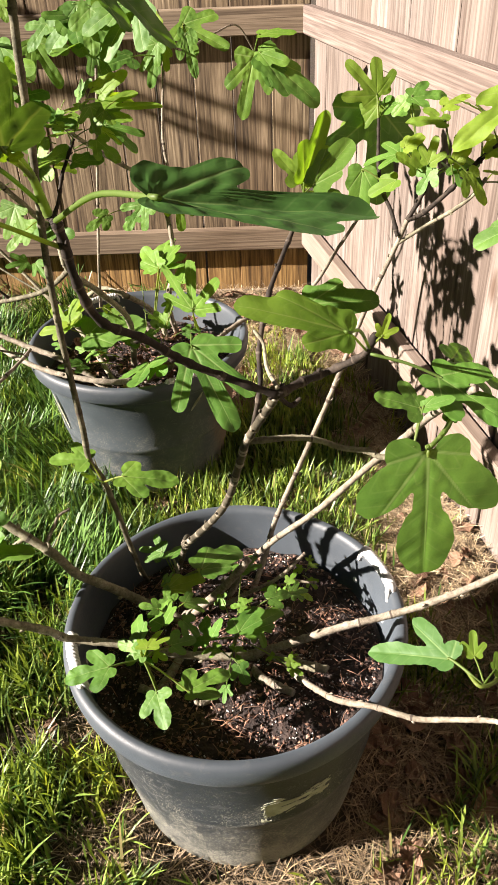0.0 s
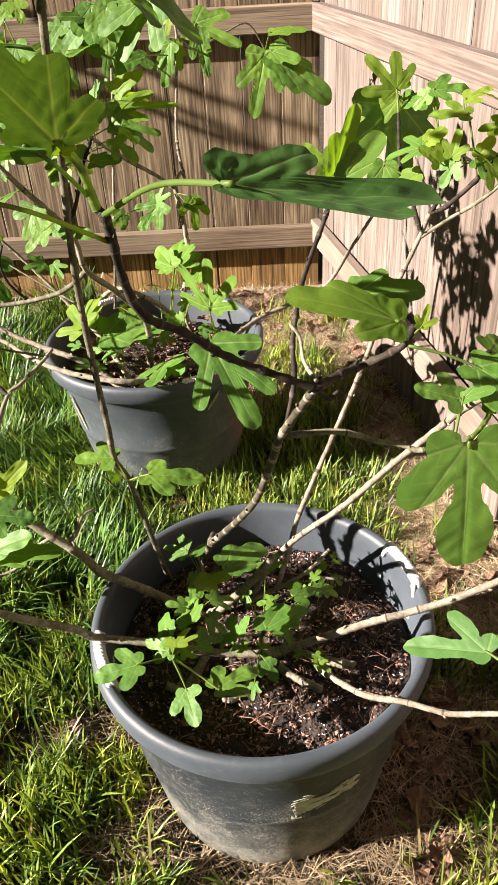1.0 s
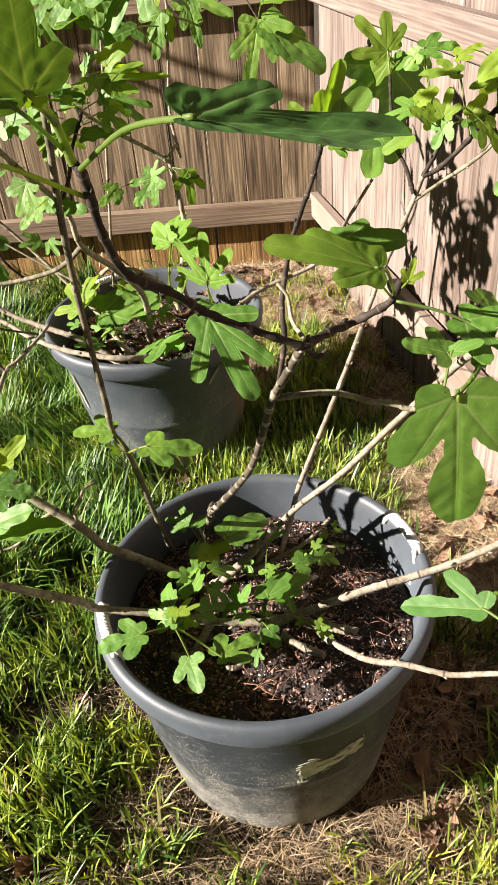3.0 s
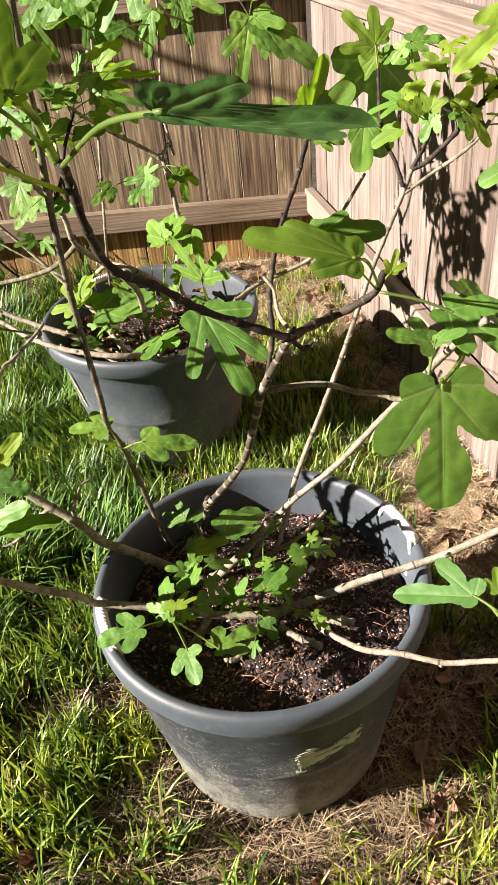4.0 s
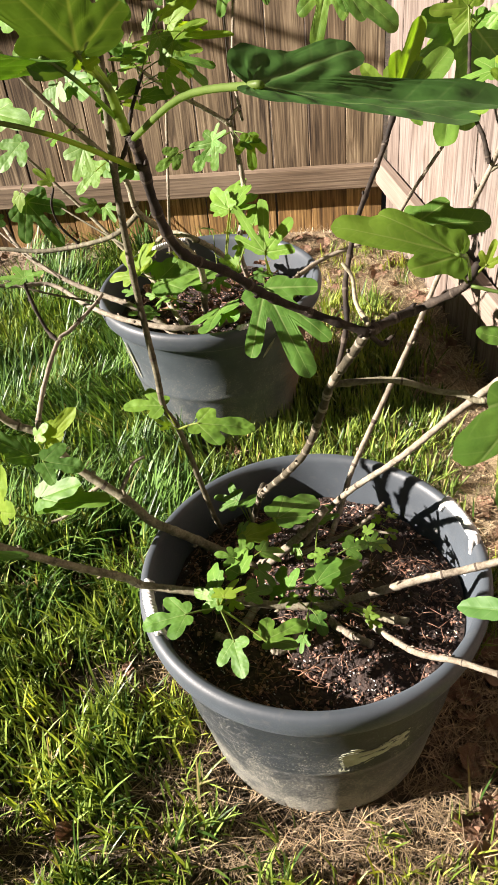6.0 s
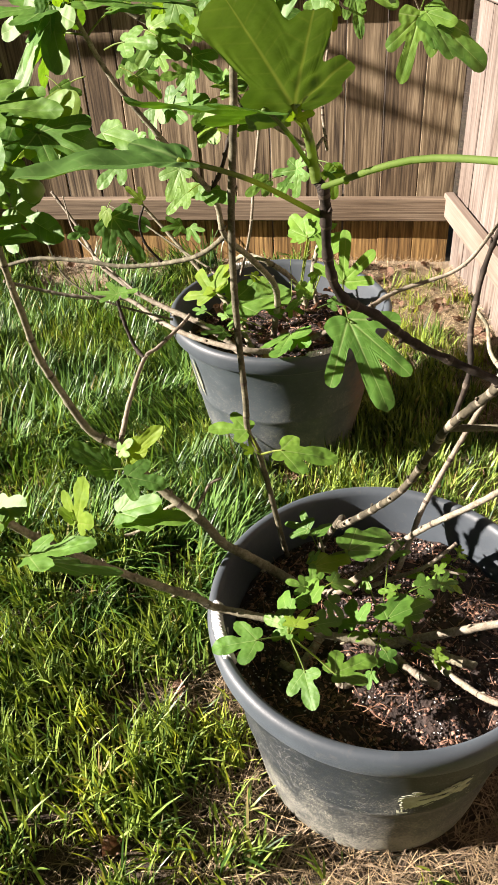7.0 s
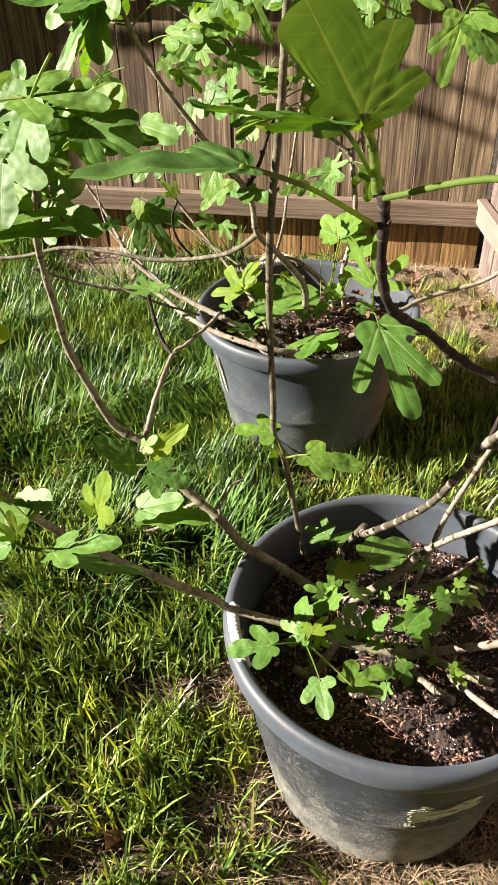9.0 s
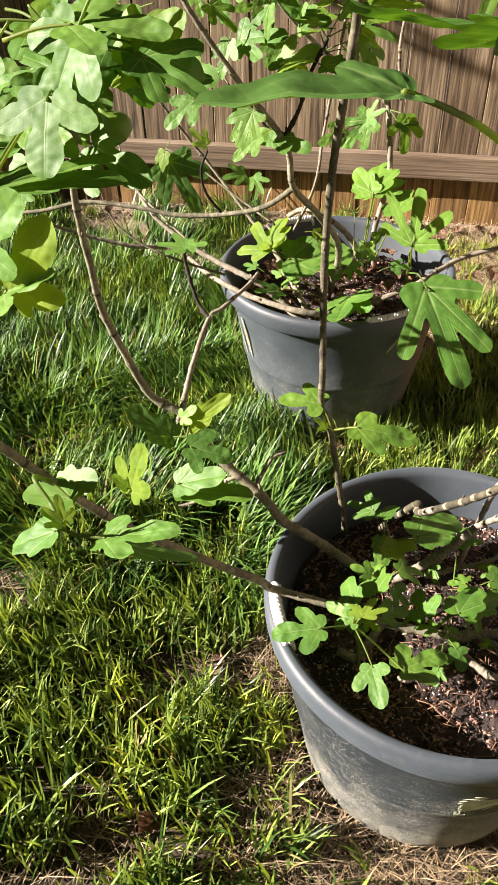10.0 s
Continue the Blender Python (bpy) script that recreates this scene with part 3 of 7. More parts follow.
def pale_streak(pot, a0, a1, z0, z1, half, seed):
    """A thin whitish streak on the pot's wall, running from one angle and height to another."""
    rng = random.Random(seed)
    bm = bmesh.new()
    rows = []
    for k in range(19):
        u = k / 18
        ang, z = a0 + (a1 - a0) * u, z0 + (z1 - z0) * u
        w = half * math.sin(math.pi * min(1, 0.06 + 0.9 * u)) * rng.uniform(0.75, 1.1)
        row = []
        for s in (-1, 1):
            ang2, zz = ang + s * w / 0.24, z + s * w * 0.25
            r = (0.2115 + (zz - 0.03) * 0.1425) * (1 + 0.075 * zz / POT_H) + 0.0035
            row.append(bm.verts.new((r * math.cos(ang2), r * math.sin(ang2), zz)))
        rows.append(row)
    for p, q in zip(rows, rows[1:]):
        bm.faces.new((p[0], p[1], q[1], q[0]))
    bmesh.ops.solidify(bm, geom=list(bm.faces), thickness=0.0008)
    part("pale_streak_patch", bm, M_LABEL_STREAK, pot, False, "pale streak on the wall")


rear_pot = next(ob for ob in bpy.data.objects if ob.name.startswith("plant_pot") and ob.location.y > 0.5)
pale_streak(rear_pot, radians(-143), radians(-140), 0.335, 0.215, 0.010, 1)
pale_streak(rear_pot, radians(-150), radians(-147), 0.30, 0.20, 0.006, 3)
# a slit of light on the wall, painted as a pale streak
pale_streak(rear_pot, radians(-48), radians(-55), 0.355, 0.305, 0.007, 2)


# ---- fig trees ----
# lobes: angle, reach, half width; then the depth of the notches and the reach of the shoulders
SHAPES = {
    "broad": ([(0, 1.0, 0.225), (56, 0.68, 0.21), (-56, 0.68, 0.21)], 0.37, 0.34),
    "star": ([(0, 1.0, 0.165), (46, 0.80, 0.15), (-46, 0.80, 0.15), (86, 0.46, 0.15), (-86, 0.46, 0.15)], 0.36, 0.34),
    "fan": ([(0, 1.0, 0.125), (35, 0.98, 0.115), (-37, 0.94, 0.115), (72, 0.74, 0.11), (-74, 0.70, 0.11)], 0.33, 0.32),
    "hang": ([(0, 1.0, 0.145), (42, 0.78, 0.11), (-32, 0.82, 0.11), (-70, 0.62, 0.10)], 0.32, 0.30),
    "blade": ([(0, 1.0, 0.085), (0, 0.84, 0.125), (0, 0.62, 0.155), (40, 0.36, 0.12)], 0.24, 0.20),
    "wing": ([(-3, 1.0, 0.16), (23, 0.82, 0.16), (-32, 0.55, 0.12)], 0.34, 0.26),
    "oval": ([(0, 1.0, 0.33), (38, 0.60, 0.22), (-38, 0.60, 0.22)], 0.44, 0.38),
    "mitten": ([(0, 1.0, 0.24), (50, 0.78, 0.18), (-60, 0.46, 0.20)], 0.42, 0.35),
    "tall": ([(6, 1.0, 0.20), (-27, 0.74, 0.14), (-66, 0.40, 0.10)], 0.34, 0.28),
    "palm": ([(0, 1.0, 0.175), (41, 0.65, 0.165), (-40, 0.68, 0.165), (82, 0.30, 0.13), (-82, 0.30, 0.13)], 0.34, 0.30),
    "cleft": ([(0, 1.0, 0.165), (40, 0.70, 0.16), (100, 0.28, 0.12)], 0.27, 0.22),
    "young": ([(0, 1.0, 0.19), (46, 0.78, 0.15), (-46, 0.78, 0.15)], 0.38, 0.33),
    "strap": ([(0, 1.0, 0.18), (24, 0.62, 0.13), (-24, 0.62, 0.13)], 0.32, 0.26),
}
# round-bottomed notches: ovals (angle from the midrib, distance of the middle, half length, half width)
OVALS = {
    "palm": [(0, 0.70, 0.30, 0.205), (0, 0.40, 0.36, 0.102), (45, 0.37, 0.29, 0.142), (-44, 0.39, 0.30, 0.150), (86, 0.17, 0.13, 0.12), (-86, 0.17, 0.13, 0.12), (0, 0.15, 0.15, 0.16)],
    "broad": [(0, 0.68, 0.32, 0.225), (0, 0.40, 0.38, 0.150), (52, 0.42, 0.27, 0.175), (-52, 0.42, 0.27, 0.175), (94, 0.18, 0.14, 0.13), (-94, 0.18, 0.14, 0.13), (0, 0.16, 0.17, 0.19)],
    "mitten": [(0, 0.66, 0.34, 0.225), (0, 0.40, 0.38, 0.165), (47, 0.48, 0.27, 0.165), (-62, 0.28, 0.20, 0.165), (94, 0.18, 0.14, 0.12), (0, 0.17, 0.18, 0.20)],
    "cleft": [(0, 0.66, 0.34, 0.150), (0, 0.36, 0.36, 0.125), (44, 0.44, 0.26, 0.125), (95, 0.14, 0.13, 0.11), (-60, 0.10, 0.10, 0.09), (10, 0.18, 0.16, 0.16)],
}
MATS = {"leaf": M_LEAF, "thick": M_THICK, "young": M_YOUNG}
BARKS = {"bark": M_BARK, "pale": M_PALE, "dark": M_DARKBARK, "brown": M_BROWN, "ringed": M_RINGED, "green": M_VEIN}
leaf_rng = random.Random(21)


def leaf(tree, holder, base, tip, normal, shape="broad", width=1.0, curl=0.15, fold=0.10, mat="leaf", stalk=None):
    """One fig leaf: lobed blade with raised veins and its stalk. base: where the stalk joins the blade."""
    rng = leaf_rng
    org = tree.location
    b = Vector(base) - org
    yv = Vector(tip) - Vector(base)
    size = yv.length
    yv.normalize()
    zv = Vector(normal)
    zv = (zv - yv * zv.dot(yv)).normalized()
    xv = yv.cross(zv)
    frame_m = Matrix((xv, yv, zv)).transposed()
    lobes, body, shoulder = SHAPES[shape]
    lobes = [(a + (rng.uniform(-6, 6) if a else 0), l * (rng.uniform(0.9, 1.08) if a else 1), h * rng.uniform(0.9, 1.1)) for a, l, h in lobes]
    seed = rng.uniform(0, 90)
    wav = rng.uniform(0.7, 1.3) * (0.45 if shape in ("palm", "cleft") else 1.0)

    def surf(x, y):
        r2 = x * x + y * y
        z = fold * abs(x) - curl * y * abs(y) - 0.22 * x * x * (0.4 + curl)
        z += wav * (0.032 if size > 0.095 else 0.05) * r2 ** 0.5 * noise.noise((x * 4.5 + seed, y * 4.5, seed)) + (0.003 if shape in ("palm", "cleft") else 0.007) * noise.noise((x * 11 + seed, y * 11, 3))
        for a, l, h in lobes:
            ca, sa = math.cos(radians(a)), math.sin(radians(a))
            along, off = x * sa + y * ca, abs(x * ca - y * sa)
            if along > 0:
                z -= 0.004 * math.exp(-(off / 0.02) ** 2)
                z += (0.0055 if shape in ("wing", "tall", "blade") else 0.0014) * math.sin(along * 52 - off * 34) * min(1, off * 9) * max(0.0, 1 - off / (h * 1.4))
        return z

    def put(x, y, dz=0.0):
        return b + frame_m @ Vector((x * width * size, y * size, (surf(x, y) + dz) * size))

    bm = bmesh.new()
    rib_at = {}

    def place_vert(x, y):
        v = bm.verts.new(put(x, y))
        bearing = math.atan2(x, y)
        near = min(1.5, min(abs(bearing - radians(la)) for la, _, _ in lobes))
        rib_at[v] = (math.hypot(x, y) * math.cos(near), math.hypot(x, y) * math.sin(near))
        return v

    if shape in OVALS:
        own = random.Random(seed)
        ovals = [(a + own.uniform(-5, 5) * (a != 0), mid * own.uniform(0.94, 1.05) if a else mid, hl * own.uniform(0.93, 1.07) if a else hl, hw * own.uniform(0.92, 1.10)) for a, mid, hl, hw in OVALS[shape]]

        def inside(x, y):
            total = 0.0
            for a, mid, hl, hw in ovals:
                sa, ca = math.sin(radians(a)), math.cos(radians(a))
                total = total + np.exp(90 * hw * (1 - np.sqrt(((x * sa + y * ca - mid) / hl) ** 2 + ((x * ca - y * sa) / hw) ** 2 + 1e-6)))
            return np.log(total) / 90 + 0.004 * np.sin(31 * x + 17 * y + seed) + 0.003 * np.sin(47 * y - 53 * x + seed)

        pitch = 0.0145 if size > 0.075 else 0.021 if size > 0.045 else 0.032
        gx, gy = np.meshgrid(np.arange(-0.80, 0.801, pitch), np.arange(-0.30, 1.10, pitch), indexing='ij')
        cell = inside(gx[:-1, :-1] + pitch / 2, gy[:-1, :-1] + pitch / 2) > 0
        padded = np.pad(cell, 1)
        around = padded[:-1, :-1].astype(int) + padded[1:, :-1] + padded[:-1, 1:] + padded[1:, 1:]
        rim = (around > 0) & (around < 4)
        for _ in range(8):
            g = inside(gx, gy)
            dx, dy = (inside(gx + 0.002, gy) - g) / 0.002, (inside(gx, gy + 0.002) - g) / 0.002
            slope = np.maximum(0.2, dx * dx + dy * dy)
            gx, gy = np.where(rim, gx - 0.7 * g * dx / slope, gx), np.where(rim, gy - 0.7 * g * dy / slope, gy)
        at = {(i, j): place_vert(float(gx[i, j]), float(gy[i, j])) for i, j in np.argwhere(around > 0)}
        for i, j in np.argwhere(cell):
            bm.faces.new((at[i, j], at[i, j + 1], at[i + 1, j + 1], at[i + 1, j]))
    else:
        n = 150 if size > 0.095 else 124 if size > 0.06 else 84
        # outline: the farthest reach along each ray inside the body or one of the club-shaped lobes
        ang = -math.pi + 2 * math.pi * np.arange(n) / n
        for la, _, _ in lobes:
            ang[int(np.argmin(np.abs(ang - radians(la))))] = radians(la)
        aa = np.abs(np.degrees(ang))
        reach = np.where(aa < 92, body + (shoulder - body) * np.clip((aa - 48) / 16, 0, 1), shoulder * np.maximum(0.07, 1 - (aa - 92) / 62))
        ray = np.linspace(0.0, 1.15, 231)
        filled = ray[None, :] <= reach[:, None]
        for la, l, h in lobes:
            d = ang - radians(la)
            along, off = np.outer(np.cos(d), ray) / l, np.abs(np.outer(np.sin(d), ray))
            cap = 1 - 1.15 * h / l
            wide = h * (0.54 + 0.54 * along) * np.sqrt(np.clip(1 - (np.maximum(0, along - cap) / (1 - cap)) ** 2, 0, 1))
            filled |= (along > 0) & (along < 1) & (off < wide)
        filled[:, -1] = False
        reach = ray[np.maximum(1, np.argmin(filled, axis=1)) - 1]
        radius = [float(r) * (1 + 0.045 * noise.noise((a * 5, seed, 0)) + 0.036 * noise.noise((a * 17, seed, 5)) + 0.026 * noise.noise((a * 41, seed, 7))) for r, a in zip(reach, ang)]
        radius = [(radius[i - 1] + 2 * radius[i] + radius[(i + 1) % n]) / 4 for i in range(n)]
        centre = place_vert(0, 0)
        rings = []
        for f in ([k / 30 for k in range(1, 31)] if size > 0.095 else (0.08, 0.17, 0.27, 0.37, 0.47, 0.57, 0.67, 0.77, 0.86, 0.94, 1.0) if size > 0.06 else (0.16, 0.34, 0.52, 0.7, 0.86, 1.0)):
            ring = []
            for i in range(n):
                ring.append(place_vert(radius[i] * f * math.sin(ang[i]), radius[i] * f * math.cos(ang[i])))
            rings.append(ring)
        for i in range(n):
            bm.faces.new((centre, rings[0][(i + 1) % n], rings[0][i]))
        for p, q in zip(rings, rings[1:]):
            for i in range(n):
                bm.faces.new((p[i], p[(i + 1) % n], q[(i + 1) % n], q[i]))
    uv = bm.loops.layers.uv.new("UVMap")
    for f in bm.faces:
        for corner in f.loops:
            corner[uv].uv = rib_at[corner.vert]
    if stalk:
        st = Vector(stalk) - org
        mid = st.lerp(b, 0.55) + Vector((0, 0, 0.04 * (b - st).length))
        r = min(0.0015, max(0.0009, size * 0.017))
        path = spline([st, mid, b, b + yv * size * 0.04], 5)
        tube(bm, path, [r * (1.25 - 0.4 * k / len(path)) for k in range(len(path))], 6, 1)
    return part("leaf", bm, [MATS[mat], M_VEIN], holder)


def branch(tree, points, r0, r1, bark="bark", name="branch", seed=1, lump=0.15, gap=0.032):
    """A tapering, knotty shoot through the points."""
    rng = random.Random(seed)
    path = spline([Vector(p) - tree.location for p in points], 22)
    length = [0.0]
    for p, q in zip(path, path[1:]):
        length.append(length[-1] + (q - p).length)
    nodes, s = [], rng.uniform(0, gap)
    while s < length[-1]:
        nodes.append(s)
        s += gap * rng.uniform(0.35, 1.9)
    radii = []
    for k, s in enumerate(length):
        r = r0 + (r1 - r0) * s / length[-1]
        near = min((abs(s - q) for q in nodes), default=1)
        radii.append(r * (1 + (2.2 * lump if bark == 'dark' else lump) * math.exp(-(near / 0.0045) ** 2) + rng.uniform(-0.015, 0.015)))
        path[k] = path[k] + Vector((rng.uniform(-1, 1), rng.uniform(-1, 1), rng.uniform(-1, 1))) * r * 0.06
    bm = bmesh.new()
    bands = [1 if min((abs(q - s) for q in nodes), default=1) < (0.0050 if bark == "ringed" else 0.0017) and rng.random() < (0.8 if bark == "ringed" else 0.3) else 0 for s in length]
    tube(bm, path, radii, 10, bands, True, 0.02, rng)
    # buds and leaf scars
    for q in nodes[::2]:
        k = min(range(len(length)), key=lambda i: abs(length[i] - q))
        if 0 < k < len(path) - 1:
            d = (path[k + 1] - path[k]).normalized()
            side = d.orthogonal().normalized()
            side.rotate(Matrix.Rotation(rng.uniform(0, 6.28), 3, d))
            tube(bm, [path[k] + side * radii[k] * 0.7, path[k] + side * radii[k] * 1.25 + d * radii[k] * 0.5, path[k] + side * radii[k] * 1.35 + d * radii[k] * 1.1], [radii[k] * 0.45, radii[k] * 0.35, radii[k] * 0.1], 5)
    return part(name, bm, [BARKS[bark], {"green": M_VEIN, "ringed": M_PALE}.get(bark, M_SCAR)], tree)


def rosette(tree, holder, apex, axis, count, size, seed, mat="leaf", shapes=("broad", "mitten", "star"), spread=1.0, start=0.0):
    """Leaves spiralling round the end of a shoot."""
    rng = random.Random(seed)
    ax = Vector(axis).normalized()
    e1 = ax.orthogonal().normalized()
    for k in range(count):
        ang = start + k * 2.4 + rng.uniform(-0.4, 0.4)
        out = (e1 * math.cos(ang) + ax.cross(e1) * math.sin(ang)).normalized()
        lift = rng.uniform(0.1, 0.8) * (1 - 0.5 * k / count)
        a = Vector(apex) - ax * rng.uniform(0.0, 0.05) * (0.4 + k * 0.16)
        stalk_dir = (out * spread + ax * lift + Vector((0, 0, 0.15))).normalized()
        s = size * rng.uniform(0.65, 1.15)
        base = a + stalk_dir * s * rng.uniform(0.55, 0.95)
        tip_dir = (out * spread + ax * lift * 0.3 + Vector((0, 0, rng.uniform(-0.75, 0.05)))).normalized()
        nrm = (Vector((0, 0, 1)) + out * 0.35 + Vector((rng.uniform(-0.4, 0.2), rng.uniform(-0.5, 0.2), 0))).normalized()
        leaf(tree, holder, base, base + tip_dir * s, nrm, rng.choice(shapes), rng.uniform(0.9, 1.1), rng.uniform(0.05, 0.35), rng.uniform(0.0, 0.2), mat, a)


tree1 = thing("fig_tree", "young fig tree with long spreading stems growing in a pot", "fig tree", (0, 0, 0.33), group="potted fig trees")
tree2 = thing("fig_tree", "leafy fig tree with low bent branches in a pot", "fig tree", (POT2.x, POT2.y, 0.335), group="potted fig trees")

# tree 1: slim upright stem
stem = branch(tree1, [(-0.175, 0.163, 0.330), (-0.176, 0.110, 0.431), (-0.206, 0.108, 0.608), (-0.221, 0.095, 0.670), (-0.222, 0.095, 0.735), (-0.227, 0.095, 0.872), (-0.223, 0.085, 1.003), (-0.206, 0.060, 1.153), (-0.196, 0.045, 1.267), (-0.184, 0.030, 1.339)], 0.0047, 0.0046, 'brown', 'stem', 11, gap=0.045)
leaf(tree1, stem, (-0.167, 0.070, 0.656), (-0.079, 0.070, 0.650), (0.00, -0.20, 1.00), 'mitten', 0.85, 0.10, 0.10, 'leaf', (-0.199, 0.080, 0.638))
leaf(tree1, stem, (-0.221, 0.090, 0.676), (-0.283, 0.090, 0.680), (0.00, -0.20, 1.00), 'mitten', 1.00, 0.10, 0.10, 'leaf', (-0.204, 0.080, 0.644))
leaf(tree1, stem, (-0.209, 0.060, 0.659), (-0.227, 0.060, 0.673), (0.00, -0.20, 1.00), 'young', 1.00, 0.10, 0.10, 'young', (-0.201, 0.080, 0.637))
rosette(tree1, stem, (-0.184, 0.030, 1.339), (0.1, 0, 1), 6, 0.120, 12, 'leaf')

# tree 1: main leaning stem and its fork
main = branch(tree1, [(-0.120, 0.184, 0.330), (-0.071, 0.030, 0.560), (-0.066, -0.018, 0.593), (0.000, -0.120, 0.745), (0.030, -0.194, 0.873), (0.040, -0.214, 0.918), (0.071, -0.283, 1.016)], 0.0054, 0.0040, 'ringed', 'stem', 13, gap=0.022)
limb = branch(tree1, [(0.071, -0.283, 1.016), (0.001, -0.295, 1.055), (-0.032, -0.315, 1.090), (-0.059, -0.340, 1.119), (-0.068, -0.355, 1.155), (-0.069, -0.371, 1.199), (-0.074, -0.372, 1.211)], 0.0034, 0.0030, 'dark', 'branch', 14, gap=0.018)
tipshoot = branch(tree1, [(-0.074, -0.372, 1.209), (-0.078, -0.378, 1.236), (-0.082, -0.385, 1.250)], 0.0034, 0.0022, 'green', 'shoot', 15, lump=0.05)
leaf(tree1, tipshoot, (-0.083, -0.405, 1.259), (-0.099, -0.470, 1.332), (-0.20, 0.80, 0.20), 'tall', 0.95, 0.12, 0.00, 'thick', (-0.078, -0.378, 1.235))
leaf(tree1, tipshoot, (-0.095, -0.420, 1.261), (-0.165, -0.440, 1.270), (0.10, -0.35, -0.90), 'broad', 0.55, 0.05, 0.15, 'leaf', (-0.077, -0.372, 1.217))
leaf(tree1, tipshoot, (-0.138, -0.430, 1.239), (-0.219, -0.470, 1.252), (0.00, -0.10, 1.00), 'blade', 1.00, 0.10, 0.20, 'thick', (-0.072, -0.365, 1.186))
leaf(tree1, tipshoot, (0.018, -0.537, 1.270), (0.111, -0.500, 1.244), (0.00, -0.32, 0.95), 'wing', 0.70, -0.05, 0.22, 'thick', (-0.071, -0.372, 1.206))
leaf(tree1, tipshoot, (-0.083, -0.400, 1.252), (-0.081, -0.410, 1.267), (0.10, -0.80, 0.60), 'young', 1.00, 0.10, 0.20, 'young', (-0.078, -0.380, 1.237))

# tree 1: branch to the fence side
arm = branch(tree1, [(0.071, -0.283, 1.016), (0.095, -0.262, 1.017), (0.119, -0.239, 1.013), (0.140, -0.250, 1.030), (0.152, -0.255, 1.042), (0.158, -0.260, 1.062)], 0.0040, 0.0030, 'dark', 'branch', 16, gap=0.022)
leaf(tree1, arm, (0.116, -0.420, 1.146), (0.051, -0.430, 1.171), (0.45, -0.55, 0.65), 'wing', 0.85, 0.10, 0.10, 'young', (0.154, -0.256, 1.046))
leaf(tree1, arm, (0.093, -0.360, 1.138), (0.144, -0.360, 1.142), (0.00, -0.60, 0.80), 'strap', 1.10, 0.10, 0.10, 'leaf', (0.152, -0.256, 1.043))
leaf(tree1, arm, (0.162, -0.270, 1.065), (0.167, -0.270, 1.085), (0.10, -0.80, 0.60), 'young', 0.90, 0.10, 0.20, 'young', (0.157, -0.257, 1.049))
leaf(tree1, arm, (0.214, -0.270, 1.024), (0.276, -0.310, 0.997), (0.10, -0.50, 0.85), 'broad', 0.75, 0.05, 0.10, 'leaf', (0.155, -0.257, 1.041))
leaf(tree1, arm, (0.232, -0.240, 1.023), (0.303, -0.220, 0.978), (0.10, -0.20, 1.00), 'broad', 0.70, 0.10, 0.10, 'leaf', (0.216, -0.265, 1.021))
twig = branch(tree1, [(0.040, -0.214, 0.918), (0.099, -0.215, 0.922), (0.140, -0.215, 0.908), (0.163, -0.215, 0.904), (0.179, -0.220, 0.899), (0.193, -0.220, 0.900)], 0.0034, 0.0030, 'bark', 'twig', 17)
riser = branch(tree1, [(0.043, -0.210, 0.915), (0.055, -0.200, 0.973), (0.055, -0.170, 1.002), (0.065, -0.120, 1.035), (0.078, -0.080, 1.056), (0.094, -0.050, 1.084), (0.106, -0.030, 1.114)], 0.0026, 0.0025, 'dark', 'branch', 18)
leaf(tree1, riser, (0.106, -0.040, 1.131), (0.129, -0.040, 1.198), (0.30, -0.90, 0.20), 'strap', 0.75, 0.10, 0.20, 'young', (0.106, -0.030, 1.114))
leaf(tree1, riser, (0.115, -0.040, 1.126), (0.155, -0.040, 1.170), (0.20, -0.90, 0.40), 'strap', 1.10, 0.10, 0.20, 'leaf', (0.106, -0.030, 1.114))
leaf(tree1, riser, (0.101, -0.030, 1.130), (0.074, -0.030, 1.160), (-0.20, -0.90, 0.30), 'mitten', 0.80, 0.10, 0.20, 'young', (0.106, -0.030, 1.114))
leaf(tree1, riser, (0.104, 0.000, 1.117), (0.116, 0.000, 1.159), (0.00, -1.00, 0.20), 'young', 0.90, 0.10, 0.20, 'young', (0.106, -0.030, 1.114))
leaf(tree1, riser, (0.120, 0.000, 1.107), (0.151, 0.000, 1.103), (0.00, -0.50, 0.80), 'mitten', 1.00, 0.10, 0.20, 'leaf', (0.106, -0.030, 1.114))
snag = branch(tree1, [(0.072, -0.285, 1.025), (0.063, -0.250, 1.025), (0.060, -0.230, 1.039), (0.052, -0.220, 1.048)], 0.0022, 0.0015, 'bark', 'twig', 19)
snag2 = branch(tree1, [(0.071, -0.283, 1.016), (0.084, -0.270, 0.997), (0.093, -0.265, 1.001)], 0.0024, 0.0018, 'dark', 'twig', 20)

# tree 1: tall stem with the crown before the side fence
tall = branch(tree1, [(0.024, 0.125, 0.335), (0.049, 0.190, 0.366), (0.072, 0.224, 0.433), (0.133, 0.279, 0.558), (0.177, 0.295, 0.671), (0.222, 0.305, 0.803), (0.271, 0.310, 0.927), (0.282, 0.300, 0.968)], 0.0052, 0.0038, 'pale', 'stem', 21, gap=0.04)
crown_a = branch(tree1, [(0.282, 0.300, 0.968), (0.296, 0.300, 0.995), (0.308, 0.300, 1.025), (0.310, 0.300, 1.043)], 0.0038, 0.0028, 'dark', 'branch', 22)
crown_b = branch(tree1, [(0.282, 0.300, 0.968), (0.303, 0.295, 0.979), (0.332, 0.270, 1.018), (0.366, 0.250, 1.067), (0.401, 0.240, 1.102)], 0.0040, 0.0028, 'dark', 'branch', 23)
